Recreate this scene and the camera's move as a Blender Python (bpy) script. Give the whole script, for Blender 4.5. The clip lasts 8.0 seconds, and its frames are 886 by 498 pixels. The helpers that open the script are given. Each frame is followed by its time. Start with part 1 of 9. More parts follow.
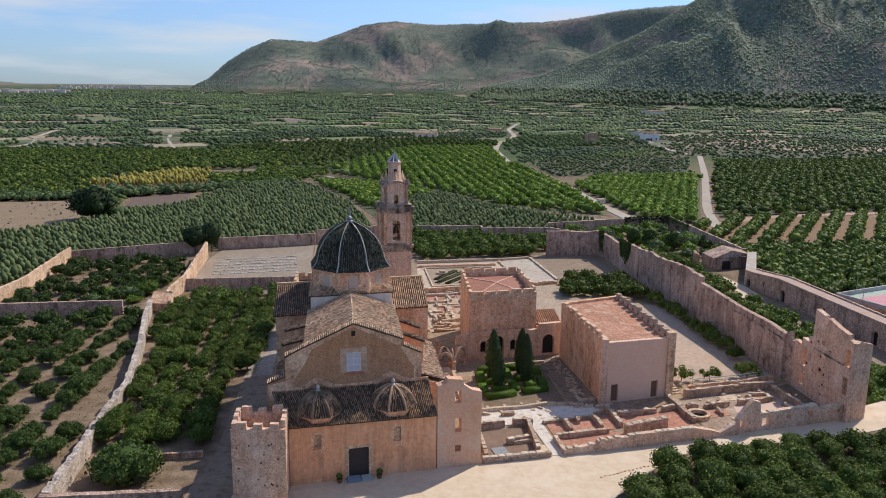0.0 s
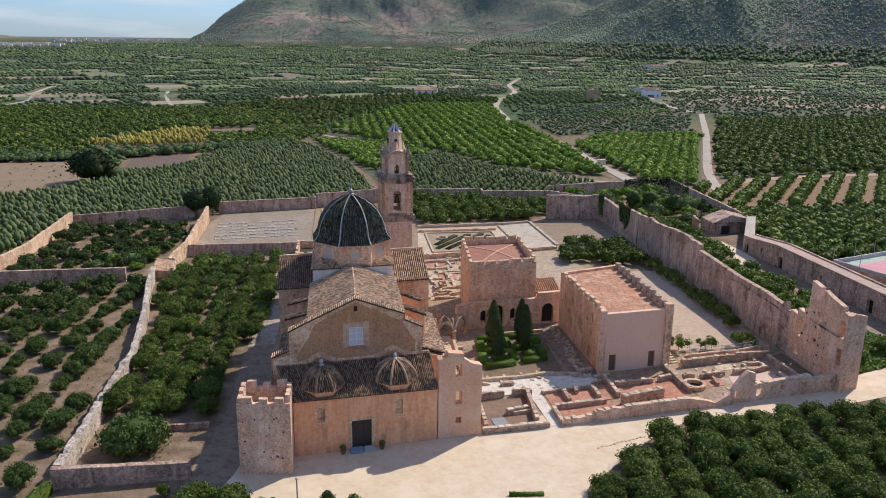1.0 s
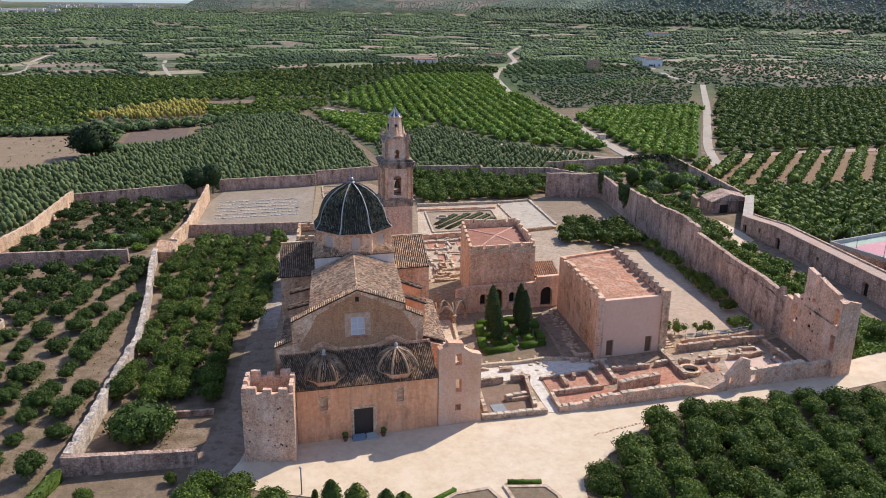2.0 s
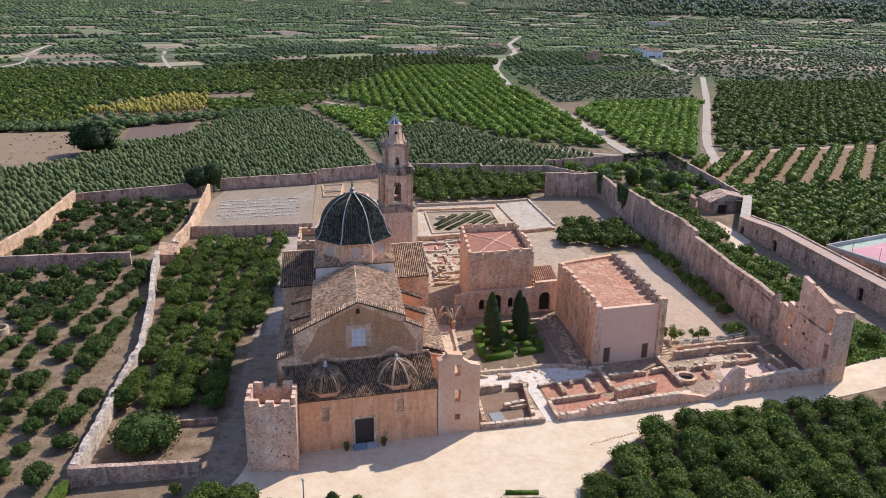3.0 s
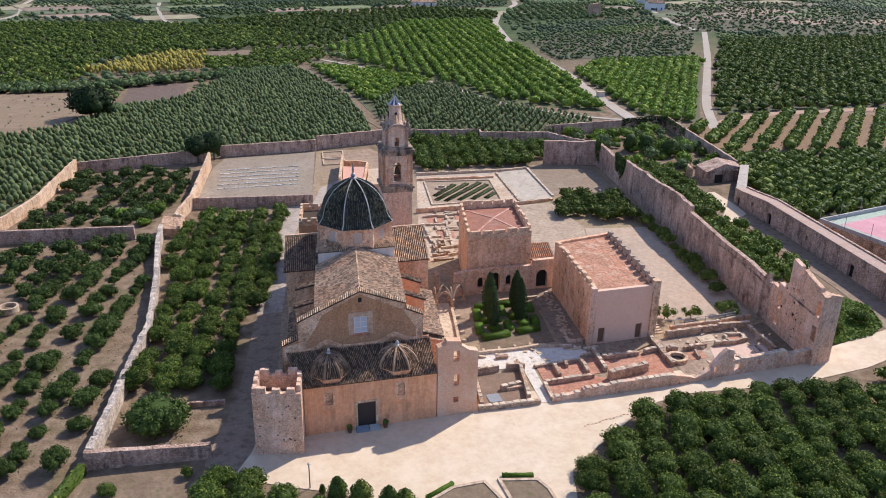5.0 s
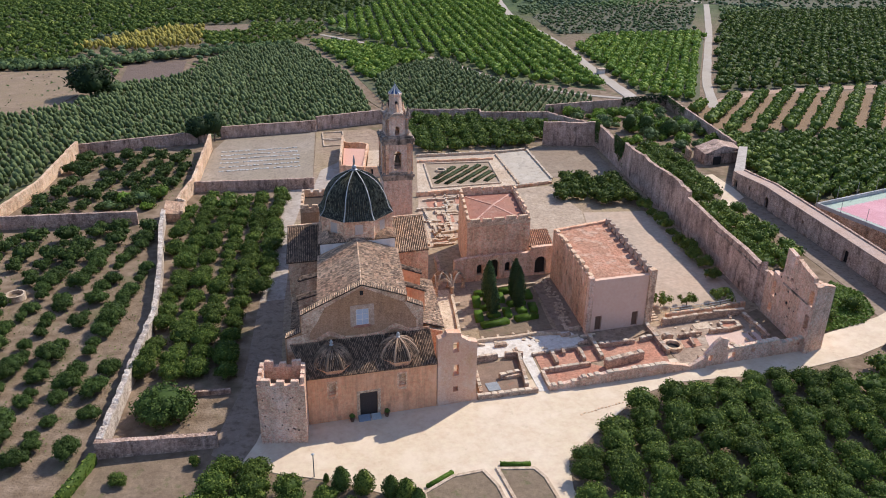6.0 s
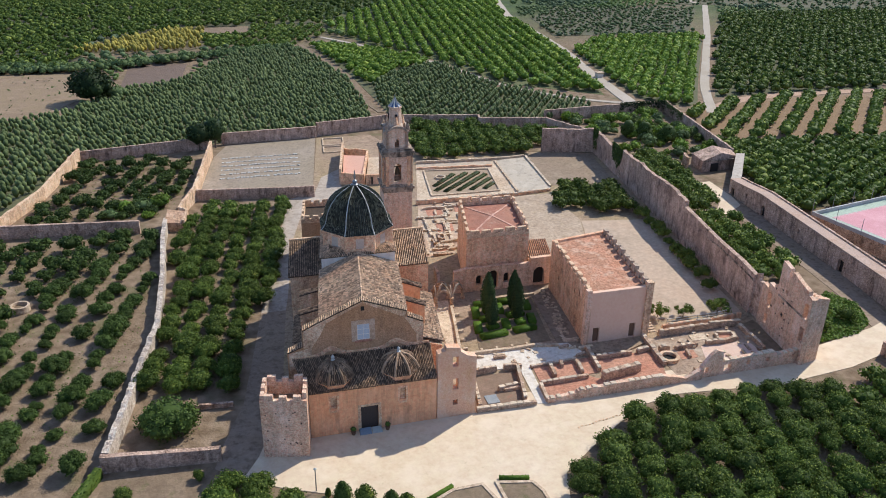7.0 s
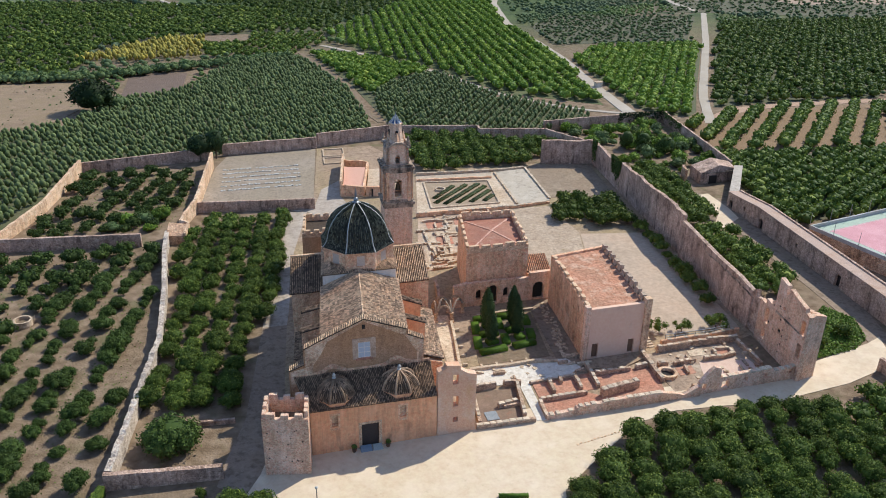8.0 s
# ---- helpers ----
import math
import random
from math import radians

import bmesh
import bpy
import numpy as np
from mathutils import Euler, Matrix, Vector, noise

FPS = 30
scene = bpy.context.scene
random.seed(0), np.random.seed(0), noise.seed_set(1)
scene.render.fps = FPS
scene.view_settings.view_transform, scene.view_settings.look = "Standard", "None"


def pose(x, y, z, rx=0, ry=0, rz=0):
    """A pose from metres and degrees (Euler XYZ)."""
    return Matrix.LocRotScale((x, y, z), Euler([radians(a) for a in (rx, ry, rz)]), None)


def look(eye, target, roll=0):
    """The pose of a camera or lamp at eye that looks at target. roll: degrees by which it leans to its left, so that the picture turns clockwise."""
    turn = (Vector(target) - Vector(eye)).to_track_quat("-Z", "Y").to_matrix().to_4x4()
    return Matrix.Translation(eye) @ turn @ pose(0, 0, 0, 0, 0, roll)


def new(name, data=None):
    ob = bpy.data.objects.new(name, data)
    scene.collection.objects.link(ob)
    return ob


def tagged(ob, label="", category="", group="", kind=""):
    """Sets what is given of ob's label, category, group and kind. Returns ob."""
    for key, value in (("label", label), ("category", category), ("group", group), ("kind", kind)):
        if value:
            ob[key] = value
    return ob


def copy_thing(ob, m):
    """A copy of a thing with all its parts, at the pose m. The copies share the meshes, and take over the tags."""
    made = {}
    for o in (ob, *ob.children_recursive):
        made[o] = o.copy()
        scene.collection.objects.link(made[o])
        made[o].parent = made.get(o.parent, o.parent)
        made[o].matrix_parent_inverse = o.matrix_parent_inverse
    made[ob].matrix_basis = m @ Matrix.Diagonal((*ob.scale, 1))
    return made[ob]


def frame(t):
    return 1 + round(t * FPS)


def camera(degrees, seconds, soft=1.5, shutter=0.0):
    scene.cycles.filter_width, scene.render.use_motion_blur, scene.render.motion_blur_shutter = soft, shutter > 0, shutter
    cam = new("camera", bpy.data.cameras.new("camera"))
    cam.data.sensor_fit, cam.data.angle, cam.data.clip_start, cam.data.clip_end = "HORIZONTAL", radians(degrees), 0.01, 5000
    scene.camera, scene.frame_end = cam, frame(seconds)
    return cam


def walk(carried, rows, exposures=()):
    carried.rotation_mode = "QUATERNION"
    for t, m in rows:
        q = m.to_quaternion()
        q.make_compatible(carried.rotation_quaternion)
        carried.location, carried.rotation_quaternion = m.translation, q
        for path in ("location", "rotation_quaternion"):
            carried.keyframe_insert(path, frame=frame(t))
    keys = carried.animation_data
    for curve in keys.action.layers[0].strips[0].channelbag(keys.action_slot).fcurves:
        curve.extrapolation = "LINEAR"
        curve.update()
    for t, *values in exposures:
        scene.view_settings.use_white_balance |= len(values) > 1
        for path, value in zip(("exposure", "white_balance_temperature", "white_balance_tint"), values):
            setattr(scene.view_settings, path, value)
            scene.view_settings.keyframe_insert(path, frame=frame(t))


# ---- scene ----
PATH = [
    (0, (-14.535, -91.641, 49.662), (-14.014, -89.755, 49.249), 0.7),
    (0.5, (-14.692, -91.664, 51.038), (-14.171, -89.789, 50.576), 0.8),
    (1, (-14.799, -91.89, 52.599), (-14.283, -90.03, 52.074), 0.7),
    (1.5, (-14.922, -92.043, 54.187), (-14.409, -90.198, 53.61), 0.7),
    (3, (-15.139, -92.641, 59.7), (-14.629, -90.814, 59.067), 0.8),
    (3.5, (-15.219, -92.777, 61.214), (-14.71, -90.959, 60.554), 0.8),
    (4, (-15.296, -92.946, 62.821), (-14.788, -91.137, 62.134), 0.8),
    (4.5, (-15.427, -93.112, 64.435), (-14.92, -91.315, 63.72), 0.9),
    (5, (-15.503, -93.281, 65.958), (-15.0, -91.498, 65.204), 0.9),
    (6.5, (-15.836, -94.005, 71.722), (-15.34, -92.257, 70.885), 0.9),
    (7, (-15.956, -94.118, 73.135), (-15.458, -92.368, 72.303), 0.9),
    (7.5, (-16.062, -94.165, 74.511), (-15.563, -92.414, 73.683), 1.0),
    (8, (-16.185, -94.125, 75.613), (-15.684, -92.372, 74.79), 1.0),
]
cam = camera(59.0, 8.0, soft=1.0)
walk(cam, [(t, look(eye, target, roll)) for t, eye, target, roll in PATH], ((0.0, -0.22, 6400, 10), (1.5, -0.04, 6350, 10), (3.0, 0.07, 6250, 13), (5.0, 0.07, 6200, 13), (6.5, 0.02, 6150, 8), (8.0, 0.02, 6150, 3)))

# ---- light ----
SUN_AZ, SUN_EL = 60.0, 43.0
world = bpy.data.worlds.new("sky")
scene.world = world
world.use_nodes = True
wn, wl = world.node_tree.nodes, world.node_tree.links
sky = wn.new("ShaderNodeTexSky")
sky.sky_type, sky.sun_disc = "NISHITA", False
sky.sun_elevation, sky.sun_rotation = radians(SUN_EL), radians(SUN_AZ)
sky.air_density, sky.dust_density, sky.ozone_density = 1.0, 0.15, 2.5
wcoord = wn.new("ShaderNodeTexCoord")
wmap = wn.new("ShaderNodeMapping")
wmap.inputs["Scale"].default_value = (2.2, 2.2, 16.0)
wnoise = wn.new("ShaderNodeTexNoise")
wnoise.inputs["Scale"].default_value, wnoise.inputs["Detail"].default_value = 1.6, 7.0
wramp = wn.new("ShaderNodeValToRGB")
wramp.color_ramp.elements[0].position, wramp.color_ramp.elements[1].position = 0.50, 0.74
wmix = wn.new("ShaderNodeMixRGB")
wmix.inputs[2].default_value = (5.2, 5.5, 5.9, 1)
wl.new(wcoord.outputs["Generated"], wmap.inputs["Vector"])
wl.new(wmap.outputs[0], wnoise.inputs["Vector"])
wl.new(wnoise.outputs[0], wramp.inputs[0])
wl.new(wramp.outputs[0], wmix.inputs[0])
wtint = wn.new("ShaderNodeMixRGB")
wtint.blend_type = "MULTIPLY"
wtint.inputs[0].default_value = 1.0
wsep = wn.new("ShaderNodeSeparateXYZ")
wgrad = wn.new("ShaderNodeValToRGB")
wgrad.color_ramp.elements[0].position, wgrad.color_ramp.elements[1].position = 0.0, 0.3
wgrad.color_ramp.elements[0].color, wgrad.color_ramp.elements[1].color = (0.43, 0.60, 0.98, 1), (1.05, 1.045, 1.18, 1)
wl.new(wcoord.outputs["Generated"], wsep.inputs[0])
wl.new(wsep.outputs["Z"], wgrad.inputs[0])
wl.new(wgrad.outputs[0], wtint.inputs[2])
wl.new(sky.outputs[0], wtint.inputs[1])
wl.new(wtint.outputs[0], wmix.inputs[1])
wl.new(wmix.outputs[0], wn["Background"].inputs[0])
wn["Background"].inputs[1].default_value = 0.15
sun = new("sun", bpy.data.lights.new("sun", "SUN"))
sun.data.energy, sun.data.angle, sun.data.color = 4.9, radians(0.55), (1.0, 0.918, 0.80)
to_sun = Vector((math.sin(radians(SUN_AZ)) * math.cos(radians(SUN_EL)), math.cos(radians(SUN_AZ)) * math.cos(radians(SUN_EL)), math.sin(radians(SUN_EL))))
sun.matrix_world = look(to_sun * 200, (0, 0, 0))

# ---- materials ----


def surface(name, cols, big=0.12, mid=0.9, fine=7.0, stain=None, stain_at=0.58, rubble=0.0, rubble_scale=2.2, bump=0.25, rough=0.9, vary=0.0, island=0.0, courses=0.0, coat=0.0, grain=0.38, bleach=None, grime=0.0, pits=0.0, streaks=0.0):
    """A procedural surface: three tones mixed by noise at two scales, stains with a shape of their own, stones, relief."""
    m = bpy.data.materials.new(name)
    m.use_nodes = True
    n, k = m.node_tree.nodes, m.node_tree.links
    b = n["Principled BSDF"]
    b.inputs["Roughness"].default_value = rough
    b.inputs["Specular IOR Level"].default_value = 0.25
    b.inputs["Coat Weight"].default_value = coat
    co = n.new("ShaderNodeTexCoord").outputs["Object"]

    def tex(scale, detail, rgh=0.6):
        t = n.new("ShaderNodeTexNoise")
        t.inputs["Scale"].default_value, t.inputs["Detail"].default_value, t.inputs["Roughness"].default_value = scale, detail, rgh
        k.new(co, t.inputs["Vector"])
        return t.outputs[0]

    def ramp(src, lo, hi, a, c):
        r = n.new("ShaderNodeValToRGB")
        r.color_ramp.elements[0].position, r.color_ramp.elements[1].position = lo, hi
        r.color_ramp.elements[0].color, r.color_ramp.elements[1].color = (*a, 1), (*c, 1)
        k.new(src, r.inputs[0])
        return r.outputs[0]

    def mix(fac, a, c, kind="MIX"):
        x = n.new("ShaderNodeMixRGB")
        x.blend_type = kind
        for i, v in ((0, fac), (1, a), (2, c)):
            if isinstance(v, (int, float)):
                x.inputs[i].default_value = v
            elif isinstance(v, tuple):
                x.inputs[i].default_value = (*v, 1)
            else:
                k.new(v, x.inputs[i])
        return x.outputs[0]

    nmid, nfine, nbig = tex(mid, 6), tex(fine, 5, 0.7), tex(big, 4)
    col = ramp(nmid, 0.34, 0.66, cols[0], cols[1])
    col = mix(ramp(nbig, 0.4, 0.62, (0, 0, 0), (1, 1, 1)), col, cols[2])
    col = mix(grain, col, ramp(nfine, 0.30, 0.70, (0.22, 0.22, 0.22), (0.80, 0.80, 0.80)), "OVERLAY")
    height = nfine
    if stain:
        st = n.new("ShaderNodeMapping")
        st.inputs["Scale"].default_value = (0.55, 0.55, 0.22)
        k.new(co, st.inputs["Vector"])
        t = n.new("ShaderNodeTexNoise")
        t.inputs["Scale"].default_value, t.inputs["Detail"].default_value, t.inputs["Roughness"].default_value = 1.0, 7, 0.68
        k.new(st.outputs[0], t.inputs["Vector"])
        col = mix(ramp(t.outputs[0], stain_at, stain_at + 0.14, (0, 0, 0), (0.85, 0.85, 0.85)), col, stain)
    if grime:
        gr = tex(1.1, 9, 0.74)
        col = mix(ramp(gr, 0.50, 0.64, (0, 0, 0), (grime, grime, grime)), col, (0.50, 0.45, 0.42), "MULTIPLY")
    if bleach:
        sb = n.new("ShaderNodeMapping")
        sb.inputs["Scale"].default_value, sb.inputs["Location"].default_value = (0.30, 0.30, 0.22), (7.3, 3.1, 1.7)
        k.new(co, sb.inputs["Vector"])
        t2 = n.new("ShaderNodeTexNoise")
        t2.inputs["Scale"].default_value, t2.inputs["Detail"].default_value, t2.inputs["Roughness"].default_value = 1.0, 6, 0.6
        k.new(sb.outputs[0], t2.inputs["Vector"])
        col = mix(ramp(t2.outputs[0], 0.5, 0.66, (0, 0, 0), (0.7, 0.7, 0.7)), col, bleach)
    if rubble:
        flat = n.new("ShaderNodeMapping")
        flat.inputs["Scale"].default_value = (1.0, 1.0, 1.7)
        k.new(co, flat.inputs["Vector"])
        v = n.new("ShaderNodeTexVoronoi")
        v.inputs["Scale"].default_value = rubble_scale * 1.35
        k.new(flat.outputs[0], v.inputs["Vector"])
        bw = n.new("ShaderNodeRGBToBW")
        k.new(v.outputs["Color"], bw.inputs[0])
        col = mix(rubble, col, ramp(bw.outputs[0], 0.2, 0.8, (0.22, 0.22, 0.22), (0.8, 0.8, 0.8)), "OVERLAY")
        joint = n.new("ShaderNodeTexVoronoi")
        joint.feature = "DISTANCE_TO_EDGE"
        joint.inputs["Scale"].default_value = rubble_scale * 1.35
        k.new(flat.outputs[0], joint.inputs["Vector"])
        col = mix(min(1.0, rubble * 0.9), col, ramp(joint.outputs["Distance"], 0.02, 0.12, (0.56, 0.52, 0.49), (1.08, 1.08, 1.08)), "MULTIPLY")
        a = n.new("ShaderNodeMath")
        a.operation = "SUBTRACT"
        k.new(nfine, a.inputs[0])
        k.new(v.outputs["Distance"], a.inputs[1])
        height = a.outputs[0]
    if courses:
        w = n.new("ShaderNodeTexWave")
        w.bands_direction = "Z"
        w.inputs["Scale"].default_value, w.inputs["Distortion"].default_value = courses, 1.5
        k.new(co, w.inputs["Vector"])
        col = mix(0.18, col, ramp(w.outputs[0], 0.1, 0.6, (0.3, 0.3, 0.3), (0.6, 0.6, 0.6)), "OVERLAY")
    if pits:
        col = mix(pits, col, ramp(tex(2.3, 8, 0.8), 0.36, 0.45, (0.34, 0.30, 0.27), (1.06, 1.06, 1.06)), "MULTIPLY")
        col = mix(pits * 0.8, col, ramp(tex(6.5, 4, 0.7), 0.33, 0.45, (0.34, 0.29, 0.26), (1, 1, 1)), "MULTIPLY")
    if streaks:
        ms = n.new("ShaderNodeMapping")
        ms.inputs["Scale"].default_value = (1.6, 1.6, 0.16)
        k.new(co, ms.inputs["Vector"])
        ts = n.new("ShaderNodeTexNoise")
        ts.inputs["Scale"].default_value, ts.inputs["Detail"].default_value, ts.inputs["Roughness"].default_value = 1.0, 8, 0.72
        k.new(ms.outputs[0], ts.inputs["Vector"])
        col = mix(streaks, col, ramp(ts.outputs[0], 0.44, 0.62, (1.08, 1.08, 1.08), (0.48, 0.43, 0.40)), "MULTIPLY")
    if vary or island:
        src = n.new("ShaderNodeObjectInfo").outputs["Random"] if vary else n.new("ShaderNodeNewGeometry").outputs["Random Per Island"]
        d = vary or island
        col = mix(1.0, col, ramp(src, 0, 1, (1 - d, 1 - d, 1 - d), (1 + d, 1 + d * 0.9, 1 + d * 0.75)), "MULTIPLY")
    k.new(col, b.inputs["Base Color"])
    bp = n.new("ShaderNodeBump")
    bp.inputs["Strength"].default_value, bp.inputs["Distance"].default_value = bump, 0.25
    k.new(height, bp.inputs["Height"])
    k.new(bp.outputs[0], b.inputs["Normal"])
    return m


def leafy(name, dark, light, warm=None, sheen=0.12):
    """Foliage: every leaf its own tone, every plant its own cast."""
    m = bpy.data.materials.new(name)
    m.use_nodes = True
    n, k = m.node_tree.nodes, m.node_tree.links
    b = n["Principled BSDF"]
    b.inputs["Roughness"].default_value, b.inputs["Specular IOR Level"].default_value = 0.6, sheen
    g = n.new("ShaderNodeNewGeometry")
    r = n.new("ShaderNodeValToRGB")
    r.color_ramp.elements[0].color, r.color_ramp.elements[1].color = (*dark, 1), (*light, 1)
    e = r.color_ramp.elements.new(0.72)
    e.color = (*[0.55 * p + 0.45 * q for p, q in zip(dark, light)], 1)
    if warm:
        e = r.color_ramp.elements.new(0.97)
        e.color = (*warm, 1)
    k.new(g.outputs["Random Per Island"], r.inputs[0])
    o = n.new("ShaderNodeObjectInfo")
    h = n.new("ShaderNodeHueSaturation")
    mr = n.new("ShaderNodeMapRange")
    mr.inputs["To Min"].default_value, mr.inputs["To Max"].default_value = 0.78, 1.25
    k.new(o.outputs["Random"], mr.inputs[0])
    k.new(mr.outputs[0], h.inputs["Value"])
    k.new(r.outputs[0], h.inputs["Color"])
    k.new(h.outputs[0], b.inputs["Base Color"])
    tr = n.new("ShaderNodeBsdfTranslucent")
    k.new(h.outputs[0], tr.inputs["Color"])
    ms = n.new("ShaderNodeMixShader")
    ms.inputs[0].default_value = 0.22
    k.new(b.outputs[0], ms.inputs[1])
    k.new(tr.outputs[0], ms.inputs[2])
    k.new(ms.outputs[0], n["Material Output"].inputs["Surface"])
    return m


def plain(name, col, rough=0.5, metal=0.0, spec=0.4):
    m = surface(name, (col, tuple(c * 0.9 for c in col), tuple(c * 1.06 for c in col)), mid=2.0, fine=14, bump=0.05, rough=rough)
    p = m.node_tree.nodes["Principled BSDF"]
    p.inputs["Metallic"].default_value, p.inputs["Specular IOR Level"].default_value = metal, spec
    return m


SOIL = surface("dry_soil", ((0.165, 0.114, 0.074), (0.245, 0.176, 0.118), (0.205, 0.149, 0.097)), big=0.03, mid=0.35, fine=1.5, stain=(0.103, 0.112, 0.039), stain_at=0.56, bump=0.5, grain=0.4)
SAND = surface("pale_gravel", ((0.606, 0.470, 0.337), (0.697, 0.554, 0.408), (0.645, 0.505, 0.351)), big=0.05, mid=0.12, fine=0.7, stain=(0.526, 0.396, 0.275), stain_at=0.6, bump=0.12, grain=0.2, bleach=(0.728, 0.594, 0.446), grime=0.12)
LANE = surface("compacted_earth", ((0.245, 0.174, 0.127), (0.326, 0.242, 0.180), (0.281, 0.204, 0.143)), big=0.08, mid=0.2, fine=1.2, stain=(0.181, 0.128, 0.089), stain_at=0.5, bump=0.02, grain=0.2, grime=0.35)
ROADM = surface("dusty_road", ((0.36, 0.30, 0.24), (0.45, 0.385, 0.32), (0.40, 0.335, 0.265)), big=0.02, mid=0.1, fine=2.0, bump=0.1, grain=0.2)
YARD = surface("yard_earth", ((0.275, 0.189, 0.127), (0.388, 0.276, 0.196), (0.337, 0.252, 0.147)), big=0.05, mid=0.3, fine=1.6, stain=(0.224, 0.165, 0.098), stain_at=0.58, bump=0.4, grain=0.5, grime=0.6, pits=0.35)
RUBBLE = surface("rubble_masonry", ((0.481, 0.289, 0.179), (0.701, 0.459, 0.305), (0.572, 0.367, 0.243)), big=0.15, mid=0.5, fine=2.6, stain=(0.215, 0.141, 0.101), stain_at=0.55, rubble=0.45, bump=0.7, bleach=(0.728, 0.514, 0.373), grain=0.6, rubble_scale=2.6, grime=0.8, pits=0.8, streaks=0.2)
OLDWALL = surface("old_enclosure_masonry", ((0.50, 0.335, 0.245), (0.68, 0.485, 0.375), (0.46, 0.315, 0.24)), big=0.1, mid=0.3, fine=3.0, stain=(0.179, 0.117, 0.093), stain_at=0.51, rubble=0.3, bump=0.6, bleach=(0.696, 0.497, 0.399), grain=0.6, rubble_scale=1.8, grime=0.9, pits=0.75, streaks=0.45)
TOWERM = surface("tower_masonry", ((0.666, 0.433, 0.300), (0.838, 0.567, 0.416), (0.746, 0.456, 0.300)), big=0.12, mid=0.4, fine=3.6, stain=(0.333, 0.217, 0.162), stain_at=0.57, rubble=0.26, rubble_scale=2.8, bump=0.4, bleach=(0.879, 0.641, 0.506), grain=0.55, grime=0.7, pits=0.6, streaks=0.25)
PLASTER = surface("ochre_plaster", ((0.78, 0.365, 0.188), (0.89, 0.470, 0.265), (0.735, 0.375, 0.205)), big=0.16, mid=0.45, fine=1.8, stain=(0.527, 0.262, 0.148), stain_at=0.54, bump=0.12, grain=0.35, bleach=(0.874, 0.502, 0.305), grime=0.28, pits=0.22, streaks=0.28)
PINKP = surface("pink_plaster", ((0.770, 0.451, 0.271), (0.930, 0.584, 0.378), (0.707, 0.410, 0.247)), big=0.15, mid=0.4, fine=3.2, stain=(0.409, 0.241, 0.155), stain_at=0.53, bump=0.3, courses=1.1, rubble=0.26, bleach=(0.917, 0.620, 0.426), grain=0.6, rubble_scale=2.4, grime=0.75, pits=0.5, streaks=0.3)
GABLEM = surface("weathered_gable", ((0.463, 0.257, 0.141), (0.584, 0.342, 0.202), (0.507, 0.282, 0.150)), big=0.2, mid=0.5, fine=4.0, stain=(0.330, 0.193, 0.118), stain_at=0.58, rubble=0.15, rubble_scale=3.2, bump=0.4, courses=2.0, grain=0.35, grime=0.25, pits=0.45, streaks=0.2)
CREAM = surface("cream_plaster", ((0.684, 0.454, 0.286), (0.850, 0.603, 0.406), (0.626, 0.405, 0.257)), big=0.15, mid=0.5, fine=3.2, stain=(0.354, 0.224, 0.147), stain_at=0.53, bump=0.4, rubble=0.28, bleach=(0.850, 0.634, 0.454), grain=0.6, rubble_scale=2.4, grime=0.8, pits=0.6, streaks=0.3)
GREYWALL = surface("pale_rubble_wall", ((0.52, 0.425, 0.345), (0.69, 0.585, 0.49), (0.47, 0.385, 0.315)), big=0.15, mid=0.5, fine=3.2, stain=(0.28, 0.215, 0.17), stain_at=0.55, bump=0.5, rubble=0.3, grain=0.6, rubble_scale=2.2, grime=0.7, pits=0.6, streaks=0.2)
WHITEP = surface("white_render", ((0.760, 0.679, 0.595), (0.820, 0.737, 0.660), (0.720, 0.621, 0.539)), mid=0.8, fine=3.0, stain=(0.500, 0.407, 0.335), stain_at=0.66, bump=0.1, grain=0.2, pits=0.2, streaks=0.2)
BRICKM = surface("bell_tower_brick", ((0.70, 0.465, 0.325), (0.88, 0.640, 0.480), (0.80, 0.560, 0.410)), big=0.3, mid=0.6, fine=3.6, stain=(0.332, 0.210, 0.145), stain_at=0.60, rubble=0.3, bump=0.4, courses=3.0, bleach=(0.926, 0.642, 0.446), grain=0.5, rubble_scale=3.0, grime=0.45, pits=0.45, streaks=0.35)
CORNICE = surface("weathered_cornice", ((0.36, 0.27, 0.20), (0.54, 0.42, 0.32), (0.44, 0.33, 0.25)), big=0.6, mid=1.2, fine=3.0, stain=(0.045, 0.038, 0.032), stain_at=0.46, bump=0.4, grime=0.8, grain=0.5)
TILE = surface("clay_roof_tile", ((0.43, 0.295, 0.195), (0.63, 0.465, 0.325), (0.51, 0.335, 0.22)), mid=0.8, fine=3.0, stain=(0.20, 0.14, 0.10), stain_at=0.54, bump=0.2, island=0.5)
# Dark tile: lichen on the front roof, painted shade on the west aisle.
TILEDARK = surface("lichened_shaded_roof_tile", ((0.205, 0.138, 0.094), (0.37, 0.258, 0.175), (0.255, 0.170, 0.114)), mid=0.8, fine=3.0, stain=(0.094, 0.067, 0.050), stain_at=0.52, bump=0.2, island=0.6)
# Near-black: the shade between tile rows is put into this colour.
TILEBED = surface("shaded_tile_channel", ((0.050, 0.035, 0.026), (0.085, 0.061, 0.045), (0.066, 0.047, 0.034)), mid=1.5, fine=3.0, bump=0.2)
TERRA = surface("terracotta_paving", ((0.445, 0.203, 0.119), (0.551, 0.279, 0.180), (0.403, 0.211, 0.132)), big=0.2, mid=0.5, fine=2.0, stain=(0.594, 0.398, 0.284), stain_at=0.50, bump=0.2, grain=0.6, grime=0.8, pits=0.8)
